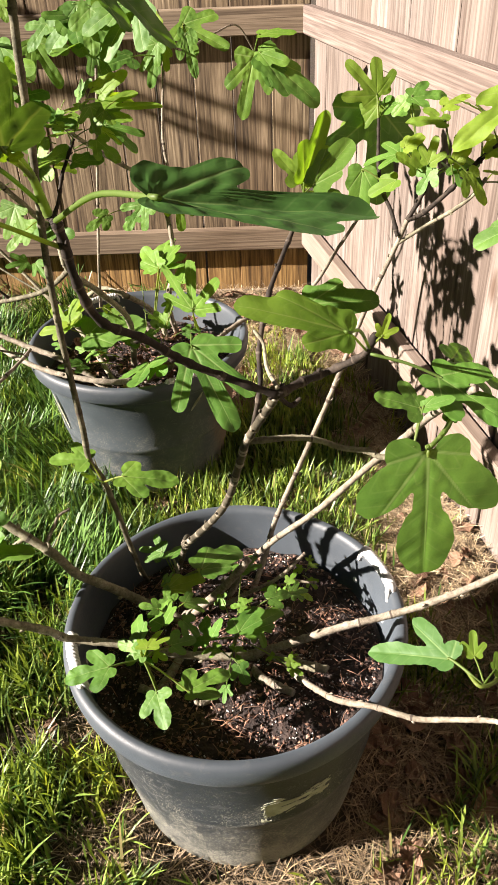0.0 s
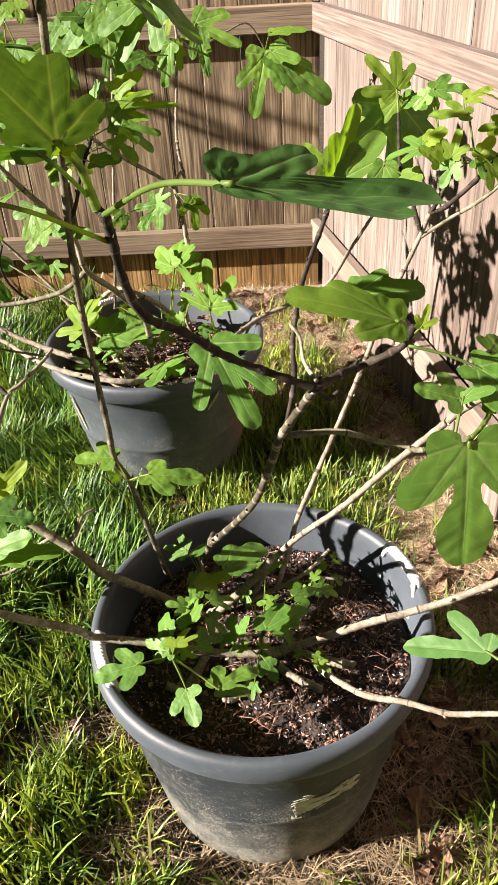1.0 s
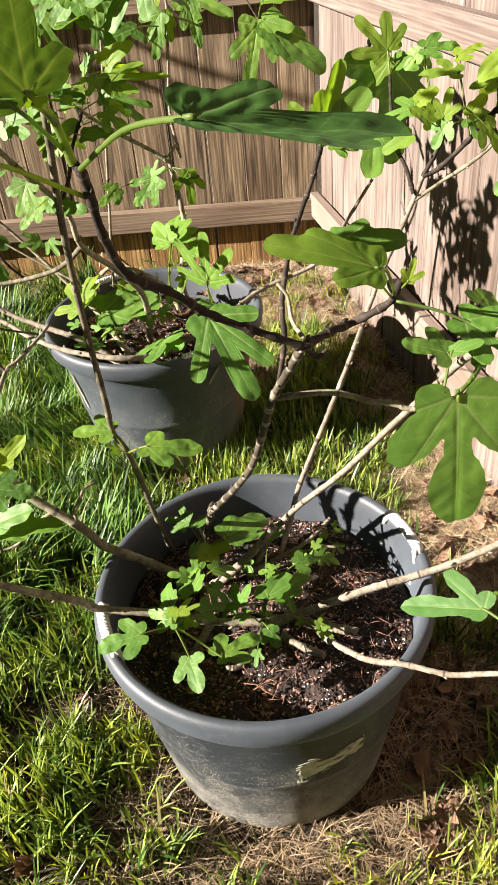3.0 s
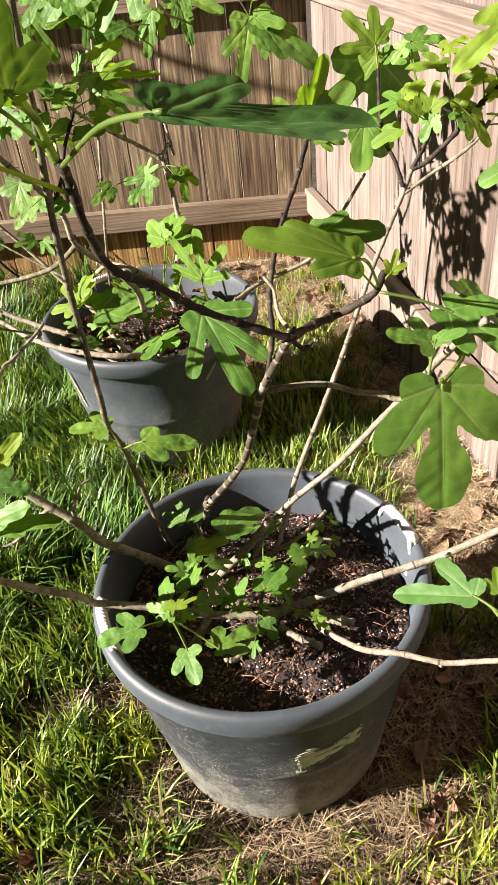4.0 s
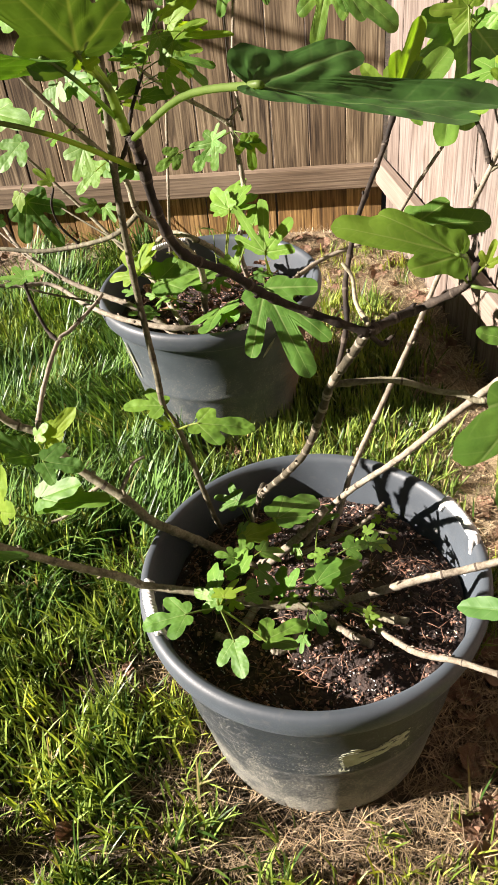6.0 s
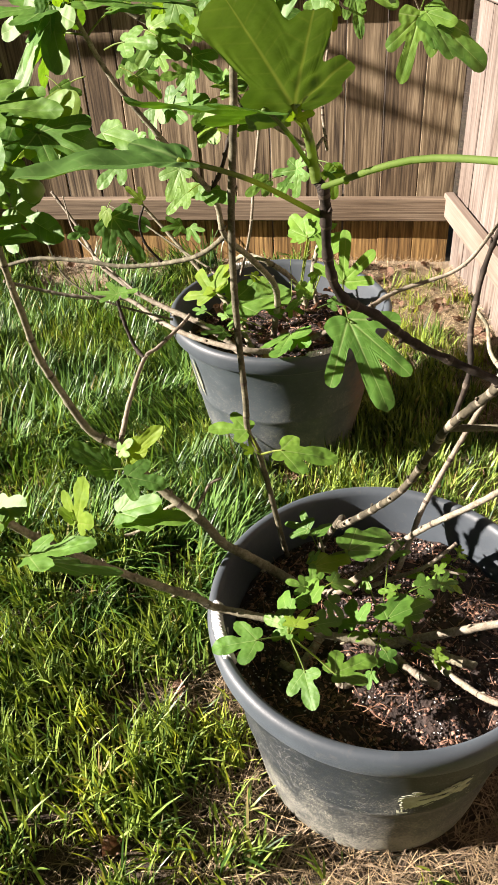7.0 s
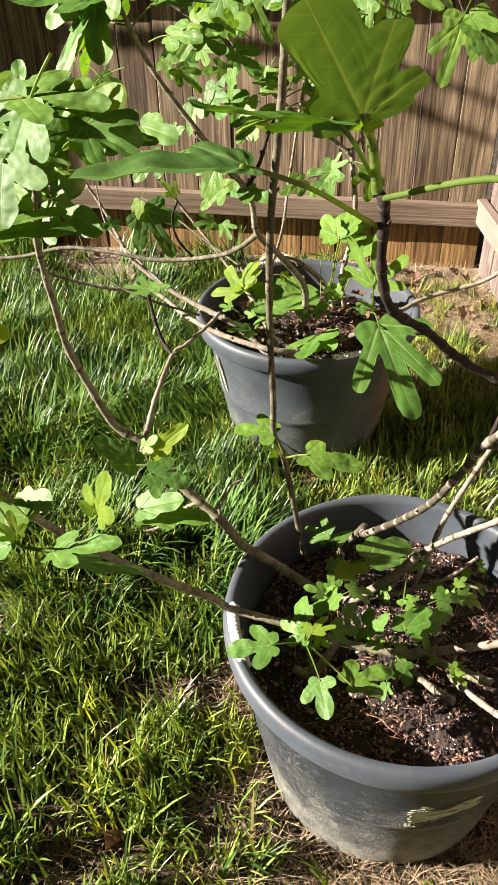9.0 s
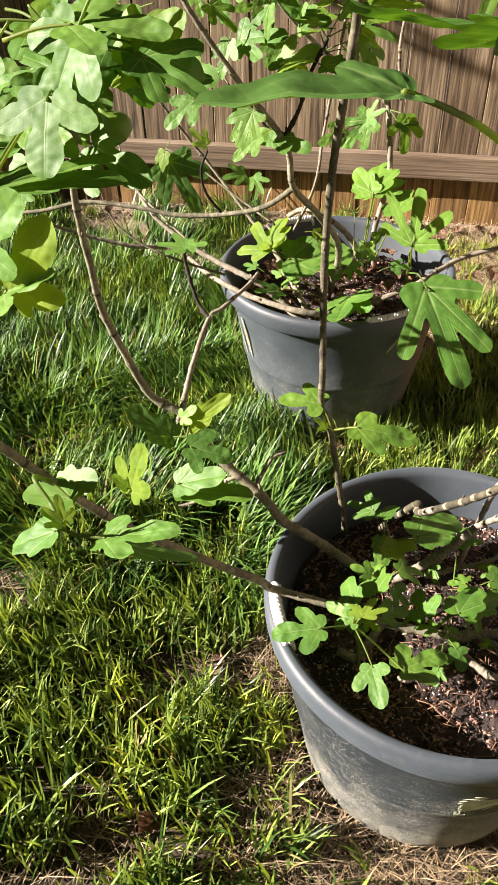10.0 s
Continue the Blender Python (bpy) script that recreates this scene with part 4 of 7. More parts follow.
crown_c = branch(tree1, [(0.271, 0.310, 0.927), (0.314, 0.300, 0.960), (0.346, 0.280, 0.988), (0.370, 0.270, 1.013), (0.383, 0.260, 1.040)], 0.0034, 0.0028, 'bark', 'branch', 24)
crown_d = branch(tree1, [(0.270, 0.305, 0.941), (0.260, 0.320, 0.975), (0.248, 0.340, 1.000), (0.244, 0.380, 1.032), (0.251, 0.460, 1.082)], 0.0034, 0.0024, 'dark', 'twig', 25)
leaf(tree1, crown_d, (0.261, 0.520, 1.085), (0.263, 0.460, 0.942), (0.40, -0.90, 0.25), 'star', 1.20, 0.10, 0.05, 'leaf', (0.251, 0.460, 1.078))
leaf(tree1, crown_d, (0.255, 0.500, 1.096), (0.194, 0.500, 1.056), (-0.20, -1.00, 0.30), 'strap', 1.00, 0.10, 0.05, 'young', (0.251, 0.460, 1.078))
leaf(tree1, crown_d, (0.249, 0.480, 1.114), (0.198, 0.480, 1.166), (-0.20, -0.90, 0.40), 'star', 0.90, 0.10, 0.10, 'young', (0.251, 0.460, 1.078))
leaf(tree1, crown_d, (0.258, 0.500, 1.113), (0.244, 0.500, 1.164), (-0.10, -0.90, 0.40), 'young', 1.00, 0.10, 0.10, 'young', (0.251, 0.460, 1.078))
leaf(tree1, crown_d, (0.264, 0.480, 1.095), (0.319, 0.480, 1.112), (-0.30, -0.50, 0.90), 'mitten', 1.00, 0.10, 0.10, 'leaf', (0.251, 0.460, 1.078))
leaf(tree1, crown_d, (0.217, 0.360, 1.030), (0.210, 0.360, 0.948), (-0.20, -0.90, 0.30), 'oval', 0.75, 0.10, 0.10, 'leaf', (0.245, 0.350, 1.015))
leaf(tree1, crown_d, (0.266, 0.330, 1.021), (0.223, 0.330, 1.000), (-0.20, -0.60, 0.80), 'oval', 0.80, 0.10, 0.20, 'young', (0.248, 0.340, 1.000))
leaf(tree1, crown_a, (0.268, 0.300, 1.075), (0.296, 0.300, 1.093), (-0.20, -0.70, 0.70), 'oval', 0.90, 0.10, 0.20, 'young', (0.308, 0.300, 1.027))
leaf(tree1, crown_a, (0.286, 0.280, 1.050), (0.255, 0.280, 1.074), (-0.20, -0.70, 0.70), 'mitten', 0.90, 0.10, 0.20, 'young', (0.308, 0.300, 1.027))
leaf(tree1, crown_a, (0.302, 0.280, 1.057), (0.310, 0.280, 1.096), (-0.20, -0.80, 0.50), 'young', 1.00, 0.10, 0.20, 'young', (0.309, 0.300, 1.035))
leaf(tree1, crown_a, (0.308, 0.280, 1.049), (0.289, 0.280, 1.013), (-0.20, -0.60, 0.80), 'broad', 0.90, 0.10, 0.20, 'leaf', (0.309, 0.300, 1.035))
leaf(tree1, crown_b, (0.331, 0.250, 1.064), (0.352, 0.250, 1.090), (-0.20, -0.90, 0.40), 'oval', 0.80, 0.10, 0.20, 'young', (0.348, 0.260, 1.041))
leaf(tree1, crown_b, (0.320, 0.280, 1.114), (0.264, 0.280, 1.118), (0.00, -0.40, 0.90), 'mitten', 0.80, 0.10, 0.20, 'young', (0.337, 0.260, 1.033))
leaf(tree1, crown_b, (0.318, 0.300, 1.129), (0.355, 0.300, 1.146), (0.00, -0.50, 0.90), 'mitten', 0.80, 0.10, 0.20, 'young', (0.337, 0.260, 1.033))
leaf(tree1, crown_b, (0.278, 0.330, 1.139), (0.330, 0.330, 1.141), (-0.30, -0.60, 0.70), 'broad', 0.80, 0.10, 0.20, 'leaf', (0.287, 0.300, 1.076))
leaf(tree1, crown_b, (0.273, 0.330, 1.136), (0.251, 0.330, 1.114), (-0.30, -0.60, 0.70), 'broad', 0.90, 0.10, 0.20, 'leaf', (0.287, 0.300, 1.076))
leaf(tree1, crown_b, (0.374, 0.240, 1.080), (0.406, 0.240, 1.094), (0.00, -0.50, 0.90), 'broad', 0.90, 0.10, 0.20, 'young', (0.366, 0.250, 1.067))
leaf(tree1, crown_b, (0.362, 0.240, 1.107), (0.325, 0.240, 1.104), (0.00, -0.50, 0.90), 'broad', 0.90, 0.10, 0.20, 'young', (0.370, 0.250, 1.070))
rosette(tree1, crown_b, (0.401, 0.240, 1.102), (0.5, 0, 0.8), 4, 0.070, 26, 'young')
rosette(tree1, crown_c, (0.385, 0.260, 1.045), (0.3, -0.2, 0.9), 3, 0.060, 27, 'young')
rosette(tree1, crown_a, (0.310, 0.300, 1.045), (0, 0, 1), 3, 0.065, 28, 'leaf')
leaf(tree1, crown_b, (0.241, -0.300, 1.259), (0.192, -0.320, 1.232), (0.00, -0.50, 0.85), 'broad', 0.60, 0.10, 0.20, 'young', None)
leaf(tree1, crown_b, (0.332, -0.050, 1.079), (0.290, -0.050, 1.059), (0.00, -0.60, 0.80), 'oval', 0.80, 0.10, 0.20, 'leaf', None)

# tree 1: pale stem towards the side fence and its large leaf
pale_stem = branch(tree1, [(-0.020, 0.112, 0.335), (0.019, 0.140, 0.393), (0.062, 0.110, 0.476), (0.135, 0.050, 0.597), (0.190, -0.030, 0.735), (0.218, -0.110, 0.839), (0.229, -0.190, 0.926), (0.235, -0.250, 0.983), (0.242, -0.290, 1.023)], 0.0054, 0.0036, 'pale', 'stem', 29, gap=0.035)
bigshoot = branch(tree1, [(0.237, -0.260, 0.991), (0.221, -0.300, 0.992), (0.206, -0.320, 0.988), (0.197, -0.325, 0.986)], 0.0027, 0.0020, 'green', 'shoot', 30)
leaf(tree1, bigshoot, (0.200, -0.325, 0.982), (0.208, -0.345, 0.847), (0.05, -0.90, 0.45), 'palm', 0.95, 0.08, 0.02, 'leaf', (0.212, -0.315, 0.991))
leaf(tree1, bigshoot, (0.195, -0.300, 1.010), (0.155, -0.300, 1.025), (0.00, -0.45, 0.90), 'mitten', 0.90, 0.05, 0.10, 'leaf', (0.187, -0.325, 0.987))
leaf(tree1, bigshoot, (0.197, -0.300, 1.011), (0.223, -0.300, 1.021), (0.00, -0.45, 0.90), 'oval', 0.60, 0.05, 0.10, 'leaf', (0.187, -0.325, 0.987))
leaf(tree1, bigshoot, (0.233, -0.280, 0.990), (0.213, -0.280, 1.017), (0.00, -0.50, 0.85), 'broad', 0.80, 0.05, 0.10, 'leaf', (0.226, -0.290, 0.988))

# tree 1: low branches over the rim
low_r = branch(tree1, [(-0.018, -0.030, 0.345), (0.049, -0.028, 0.360), (0.166, -0.034, 0.420), (0.239, -0.033, 0.445), (0.308, -0.033, 0.475), (0.412, -0.030, 0.535), (0.580, 0.020, 0.600)], 0.0068, 0.0046, 'pale', 'branch', 31, gap=0.035)
low_f = branch(tree1, [(0.081, -0.043, 0.345), (0.098, -0.073, 0.352), (0.127, -0.120, 0.380), (0.157, -0.161, 0.408), (0.202, -0.190, 0.434), (0.234, -0.211, 0.446), (0.262, -0.226, 0.455), (0.300, -0.237, 0.470), (0.344, -0.249, 0.485), (0.360, -0.257, 0.490)], 0.0052, 0.0036, 'pale', 'branch', 32, gap=0.03)
side_shoot = branch(tree1, [(0.412, -0.030, 0.535), (0.470, -0.080, 0.600), (0.326, -0.305, 0.680), (0.281, -0.355, 0.700), (0.267, -0.335, 0.700)], 0.0040, 0.0020, 'green', 'shoot', 33)
leaf(tree1, side_shoot, (0.254, -0.320, 0.700), (0.169, -0.288, 0.680), (0.00, -0.35, 0.95), 'cleft', 0.90, 0.10, 0.12, 'thick', (0.281, -0.355, 0.700))
leaf(tree1, side_shoot, (0.280, -0.317, 0.700), (0.280, -0.297, 0.720), (0.00, -0.60, 0.80), 'young', 1.00, 0.10, 0.12, 'young', (0.282, -0.349, 0.700))
leaf(tree1, side_shoot, (0.297, -0.335, 0.700), (0.321, -0.322, 0.700), (0.00, -0.60, 0.80), 'young', 1.00, 0.10, 0.12, 'young', (0.281, -0.353, 0.700))
low_l = branch(tree1, [(0.048, -0.031, 0.345), (-0.082, -0.039, 0.365), (-0.179, -0.062, 0.420), (-0.262, -0.065, 0.440), (-0.280, -0.090, 0.488), (-0.329, -0.130, 0.557), (-0.390, -0.180, 0.649), (-0.428, -0.220, 0.725), (-0.462, -0.260, 0.813), (-0.477, -0.290, 0.873), (-0.504, -0.330, 0.958)], 0.0070, 0.0042, 'bark', 'branch', 34, gap=0.03)
lowl_spur = branch(tree1, [(-0.455, -0.262, 0.810), (-0.461, -0.280, 0.830), (-0.437, -0.300, 0.818), (-0.415, -0.320, 0.806), (-0.386, -0.320, 0.802)], 0.0026, 0.0018, 'green', 'twig', 35)
leaf(tree1, lowl_spur, (-0.379, -0.320, 0.803), (-0.302, -0.320, 0.833), (0.05, 0.00, 1.00), 'mitten', 0.70, 0.05, 0.10, 'leaf', (-0.389, -0.320, 0.802))
leaf(tree1, lowl_spur, (-0.387, -0.300, 0.776), (-0.304, -0.270, 0.728), (0.00, -0.35, -0.90), 'strap', 0.80, 0.05, 0.10, 'leaf', (-0.389, -0.320, 0.802))
leaf(tree1, lowl_spur, (-0.420, -0.330, 0.815), (-0.474, -0.330, 0.783), (0.05, -0.20, 1.00), 'oval', 0.80, 0.05, 0.10, 'leaf', (-0.415, -0.320, 0.806))
leaf(tree1, lowl_spur, (-0.411, -0.330, 0.827), (-0.429, -0.330, 0.842), (0.00, -0.60, 0.80), 'young', 0.90, 0.05, 0.10, 'young', (-0.415, -0.320, 0.806))
leaf(tree1, lowl_spur, (-0.408, -0.330, 0.831), (-0.410, -0.330, 0.863), (0.00, -0.60, 0.80), 'young', 0.90, 0.05, 0.10, 'young', (-0.415, -0.320, 0.806))
leaf(tree1, lowl_spur, (-0.454, -0.250, 0.788), (-0.410, -0.250, 0.812), (0.10, -0.50, 0.85), 'oval', 1.00, 0.05, 0.10, 'leaf', (-0.461, -0.262, 0.815))
leaf(tree1, lowl_spur, (-0.433, -0.270, 0.797), (-0.485, -0.270, 0.798), (0.00, -0.20, 1.00), 'oval', 0.90, 0.05, 0.10, 'leaf', (-0.461, -0.262, 0.815))
leaf(tree1, low_l, (-0.422, -0.300, 1.049), (-0.371, -0.320, 1.117), (0.20, -0.80, 0.50), 'mitten', 0.80, 0.05, 0.10, 'young', (-0.469, -0.310, 0.975))
leaf(tree1, low_l, (-0.428, -0.300, 1.048), (-0.375, -0.320, 1.080), (0.00, -0.30, 0.95), 'mitten', 0.80, 0.05, 0.10, 'leaf', (-0.469, -0.310, 0.975))
leaf(tree1, low_l, (-0.437, -0.300, 1.082), (-0.390, -0.320, 1.136), (0.00, -0.80, 0.50), 'broad', 0.80, 0.05, 0.10, 'leaf', (-0.469, -0.310, 0.975))

# tree 1: long rising branch
rise = branch(tree1, [(-0.104, 0.060, 0.335), (-0.178, 0.080, 0.370), (-0.223, 0.061, 0.425), (-0.270, 0.055, 0.463), (-0.301, 0.060, 0.503), (-0.381, 0.075, 0.568), (-0.421, 0.079, 0.631), (-0.470, 0.075, 0.666), (-0.499, 0.065, 0.746), (-0.515, 0.050, 0.824), (-0.511, 0.030, 0.899), (-0.508, 0.015, 0.950), (-0.501, -0.000, 1.012), (-0.483, -0.010, 1.075), (-0.459, -0.030, 1.148)], 0.0088, 0.0032, 'bark', 'branch', 36, gap=0.03)
rise_tw = branch(tree1, [(-0.316, 0.060, 0.517), (-0.305, 0.090, 0.531), (-0.293, 0.100, 0.552), (-0.275, 0.110, 0.559)], 0.0035, 0.0025, 'pale', 'twig', 37)
rise_tw2 = branch(tree1, [(-0.341, 0.065, 0.537), (-0.375, 0.060, 0.514), (-0.410, 0.050, 0.482), (-0.438, 0.040, 0.474)], 0.0035, 0.0025, 'bark', 'twig', 38)
rise_up = branch(tree1, [(-0.435, 0.080, 0.617), (-0.428, 0.100, 0.653), (-0.426, 0.150, 0.682), (-0.422, 0.237, 0.708), (-0.403, 0.260, 0.717), (-0.372, 0.310, 0.734), (-0.363, 0.340, 0.739)], 0.0042, 0.0030, 'pale', 'twig', 39)
rise_up2 = branch(tree1, [(-0.422, 0.237, 0.708), (-0.441, 0.250, 0.723), (-0.455, 0.260, 0.756), (-0.464, 0.270, 0.783), (-0.466, 0.270, 0.805)], 0.0034, 0.0025, 'dark', 'twig', 40)
leaf(tree1, rise_up2, (-0.464, 0.270, 0.810), (-0.510, 0.270, 0.814), (0.00, -0.30, 1.00), 'star', 0.90, 0.05, 0.10, 'leaf', (-0.466, 0.270, 0.799))
leaf(tree1, rise_up2, (-0.460, 0.270, 0.813), (-0.427, 0.270, 0.820), (0.00, -0.30, 1.00), 'mitten', 0.90, 0.05, 0.10, 'leaf', (-0.466, 0.270, 0.799))
leaf(tree1, rise_tw2, (-0.411, 0.060, 0.632), (-0.349, 0.060, 0.696), (0.30, -0.70, 0.60), 'oval', 0.45, 0.05, 0.10, 'young', (-0.414, 0.050, 0.616))
leaf(tree1, rise_tw2, (-0.424, 0.060, 0.642), (-0.399, 0.060, 0.668), (0.00, -0.60, 0.80), 'mitten', 0.90, 0.05, 0.10, 'leaf', (-0.414, 0.050, 0.616))
leaf(tree1, rise_tw2, (-0.436, 0.050, 0.613), (-0.501, 0.050, 0.657), (0.00, -0.40, 0.90), 'oval', 0.70, 0.05, 0.10, 'leaf', (-0.414, 0.050, 0.616))
leaf(tree1, rise_tw2, (-0.390, -0.005, 0.648), (-0.330, -0.005, 0.636), (0.05, -0.40, 0.90), 'broad', 1.00, 0.05, 0.10, 'leaf', (-0.414, 0.050, 0.616))
leaf(tree1, rise_tw2, (-0.411, -0.014, 0.581), (-0.341, -0.014, 0.613), (0.10, -0.40, 0.90), 'oval', 0.80, 0.05, 0.20, 'leaf', (-0.438, 0.040, 0.474))
leaf(tree1, rise_tw2, (-0.408, -0.014, 0.569), (-0.301, -0.014, 0.580), (0.20, -0.20, 0.95), 'strap', 0.80, 0.05, 0.20, 'leaf', (-0.438, 0.040, 0.474))
leaf(tree1, rise_tw2, (-0.494, 0.000, 0.537), (-0.465, 0.000, 0.634), (-0.45, -0.80, 0.35), 'broad', 0.75, 0.05, 0.10, 'young', (-0.444, 0.040, 0.469))
leaf(tree1, rise_tw2, (-0.498, 0.000, 0.543), (-0.519, 0.000, 0.567), (-0.20, -0.70, 0.60), 'oval', 0.80, 0.05, 0.10, 'young', (-0.444, 0.040, 0.469))

# tree 1: crown of the rising branch, with its fig
leaf(tree1, rise, (-0.453, -0.120, 1.138), (-0.453, -0.160, 1.083), (-0.10, -0.70, 0.70), 'broad', 1.35, 0.08, 0.05, 'leaf', (-0.460, -0.030, 1.145))
leaf(tree1, rise, (-0.427, -0.020, 1.138), (-0.365, 0.000, 1.179), (-0.20, -0.90, 0.40), 'oval', 0.95, 0.05, 0.10, 'young', (-0.460, -0.030, 1.145))
leaf(tree1, rise, (-0.426, -0.020, 1.137), (-0.343, 0.040, 1.118), (0.00, -0.60, 0.80), 'broad', 0.50, 0.05, 0.10, 'leaf', (-0.460, -0.030, 1.145))
leaf(tree1, rise, (-0.453, -0.020, 1.167), (-0.409, 0.020, 1.184), (-0.10, -0.50, 0.85), 'oval', 0.80, 0.05, 0.10, 'leaf', (-0.460, -0.030, 1.145))
leaf(tree1, rise, (-0.467, -0.020, 1.152), (-0.546, 0.020, 1.151), (0.00, -0.70, 0.70), 'star', 0.80, 0.05, 0.10, 'leaf', (-0.460, -0.030, 1.145))
leaf(tree1, rise, (-0.474, -0.050, 1.142), (-0.535, -0.060, 1.132), (0.00, -0.50, 0.85), 'star', 0.80, 0.05, 0.10, 'leaf', (-0.460, -0.030, 1.145))
leaf(tree1, rise, (-0.497, -0.100, 1.140), (-0.461, -0.100, 1.143), (0.00, -0.40, 0.90), 'mitten', 0.80, 0.05, 0.10, 'leaf', (-0.460, -0.030, 1.145))
leaf(tree1, rise, (-0.508, -0.170, 1.071), (-0.387, -0.120, 1.069), (0.00, -0.20, 1.00), 'strap', 0.60, 0.00, 0.20, 'leaf', (-0.460, -0.030, 1.145))
leaf(tree1, rise, (-0.501, -0.170, 1.074), (-0.405, -0.100, 1.080), (0.00, -0.20, 1.00), 'strap', 0.50, 0.00, 0.20, 'leaf', (-0.460, -0.030, 1.145))
leaf(tree1, rise, (-0.468, -0.030, 1.171), (-0.482, 0.000, 1.207), (0.00, -0.80, 0.50), 'broad', 0.80, 0.05, 0.10, 'leaf', (-0.460, -0.030, 1.145))
leaf(tree1, rise, (-0.509, -0.100, 1.040), (-0.506, -0.120, 1.028), (0.00, -0.80, 0.50), 'broad', 1.20, 0.05, 0.10, 'leaf', None)
rosette(tree1, rise, (-0.462, -0.030, 1.142), (0, 0, 1), 3, 0.060, 41, 'leaf')

# tree 2: stems
y_stem = branch(tree2, [(-0.198, 1.125, 0.340), (-0.211, 1.060, 0.489), (-0.188, 1.090, 0.625), (-0.207, 1.113, 0.783), (-0.214, 1.110, 0.794)], 0.0075, 0.0062, 'pale', 'stem', 42, gap=0.05)
y_left = branch(tree2, [(-0.214, 1.110, 0.794), (-0.258, 1.100, 0.830), (-0.364, 1.050, 0.916), (-0.439, 1.000, 1.002), (-0.478, 0.970, 1.070), (-0.521, 0.960, 1.090), (-0.588, 0.950, 1.131), (-0.686, 0.930, 1.198)], 0.0055, 0.0035, 'bark', 'branch', 43, gap=0.05)
y_right = branch(tree2, [(-0.214, 1.110, 0.794), (-0.188, 1.120, 0.826), (-0.181, 1.130, 0.798), (-0.195, 1.150, 0.899), (-0.183, 1.160, 1.029), (-0.173, 1.170, 1.132), (-0.183, 1.170, 1.186)], 0.0042, 0.0030, 'pale', 'branch', 44)
leaf(tree2, y_stem, (-0.247, 1.080, 0.762), (-0.313, 1.080, 0.693), (0.00, -0.90, 0.40), 'star', 0.80, 0.05, 0.10, 'leaf', (-0.206, 1.110, 0.776))
leaf(tree2, y_stem, (-0.161, 1.080, 0.772), (-0.159, 1.080, 0.684), (0.00, -0.90, 0.40), 'young', 0.80, 0.05, 0.10, 'young', (-0.204, 1.110, 0.776))
leaf(tree2, y_stem, (-0.181, 1.080, 0.757), (-0.131, 1.080, 0.758), (0.00, -0.70, 0.60), 'young', 0.80, 0.05, 0.10, 'leaf', (-0.204, 1.110, 0.776))
pole = branch(tree2, [(-0.467, 1.322, 0.340), (-0.346, 0.880, 0.668), (-0.329, 0.870, 0.783), (-0.309, 0.860, 0.914), (-0.290, 0.850, 1.033), (-0.279, 0.850, 1.119)], 0.0042, 0.0030, 'pale', 'stem', 45, gap=0.05)
rosette(tree2, pole, (-0.287, 0.850, 1.044), (0, 0, 1), 5, 0.075, 46, 'young')
leaf(tree2, pole, (-0.278, 0.830, 1.042), (-0.147, 0.830, 1.046), (0.00, -0.50, 0.80), 'star', 0.60, 0.05, 0.10, 'young', (-0.290, 0.850, 1.027))
leaf(tree2, pole, (-0.272, 0.830, 1.008), (-0.190, 0.830, 0.989), (0.00, -0.50, 0.80), 'star', 0.80, 0.05, 0.10, 'leaf', (-0.294, 0.850, 1.005))
leaf(tree2, pole, (-0.276, 0.850, 1.000), (-0.209, 0.850, 0.948), (0.00, -0.30, 0.90), 'strap', 0.90, 0.05, 0.10, 'leaf', (-0.294, 0.850, 1.005))
leaf(tree2, pole, (-0.274, 0.830, 1.069), (-0.215, 0.830, 1.111), (-0.20, -0.80, 0.50), 'oval', 0.60, 0.05, 0.10, 'young', (-0.287, 0.850, 1.044))

# tree 2: bent branch up towards the back fence
bent = branch(tree2, [(-0.311, 0.969, 0.340), (-0.273, 0.800, 0.564), (-0.310, 0.700, 0.686), (-0.353, 0.640, 0.765), (-0.361, 0.630, 0.826), (-0.373, 0.620, 0.864), (-0.408, 0.610, 0.912), (-0.447, 0.600, 0.962), (-0.522, 0.580, 1.073), (-0.560, 0.570, 1.154), (-0.579, 0.570, 1.199)], 0.0085, 0.0040, 'bark', 'branch', 47, gap=0.04)
bent_b = branch(tree2, [(-0.371, 0.620, 0.861), (-0.347, 0.630, 0.908), (-0.333, 0.640, 0.956), (-0.324, 0.660, 0.980), (-0.303, 0.660, 1.021)], 0.0042, 0.0030, 'dark', 'branch', 48, gap=0.03)
rosette(tree2, bent_b, (-0.300, 0.660, 1.026), (0.2, 0, 1), 6, 0.060, 49, 'young')
leaf(tree2, bent_b, (-0.250, 0.640, 1.112), (-0.204, 0.640, 1.136), (0.00, -0.60, 0.80), 'oval', 0.60, 0.05, 0.10, 'young', (-0.308, 0.650, 1.013))
left_arm = branch(tree2, [(-0.353, 0.640, 0.765), (-0.398, 0.660, 0.724), (-0.448, 0.680, 0.695), (-0.533, 0.700, 0.671), (-0.618, 0.710, 0.661), (-0.718, 0.720, 0.668), (-0.836, 0.730, 0.666), (-0.963, 0.740, 0.631), (-1.125, 0.750, 0.608)], 0.0055, 0.0040, 'brown', 'branch', 50, gap=0.03)
left_fork = branch(tree2, [(-0.513, 0.700, 0.675), (-0.543, 0.690, 0.722), (-0.548, 0.680, 0.772), (-0.530, 0.670, 0.815)], 0.0030, 0.0020, 'dark', 'twig', 51)
leaf(tree2, left_fork, (-0.531, 0.670, 0.827), (-0.564, 0.670, 0.856), (0.00, -0.80, 0.50), 'young', 0.80, 0.05, 0.10, 'young', (-0.530, 0.670, 0.815))
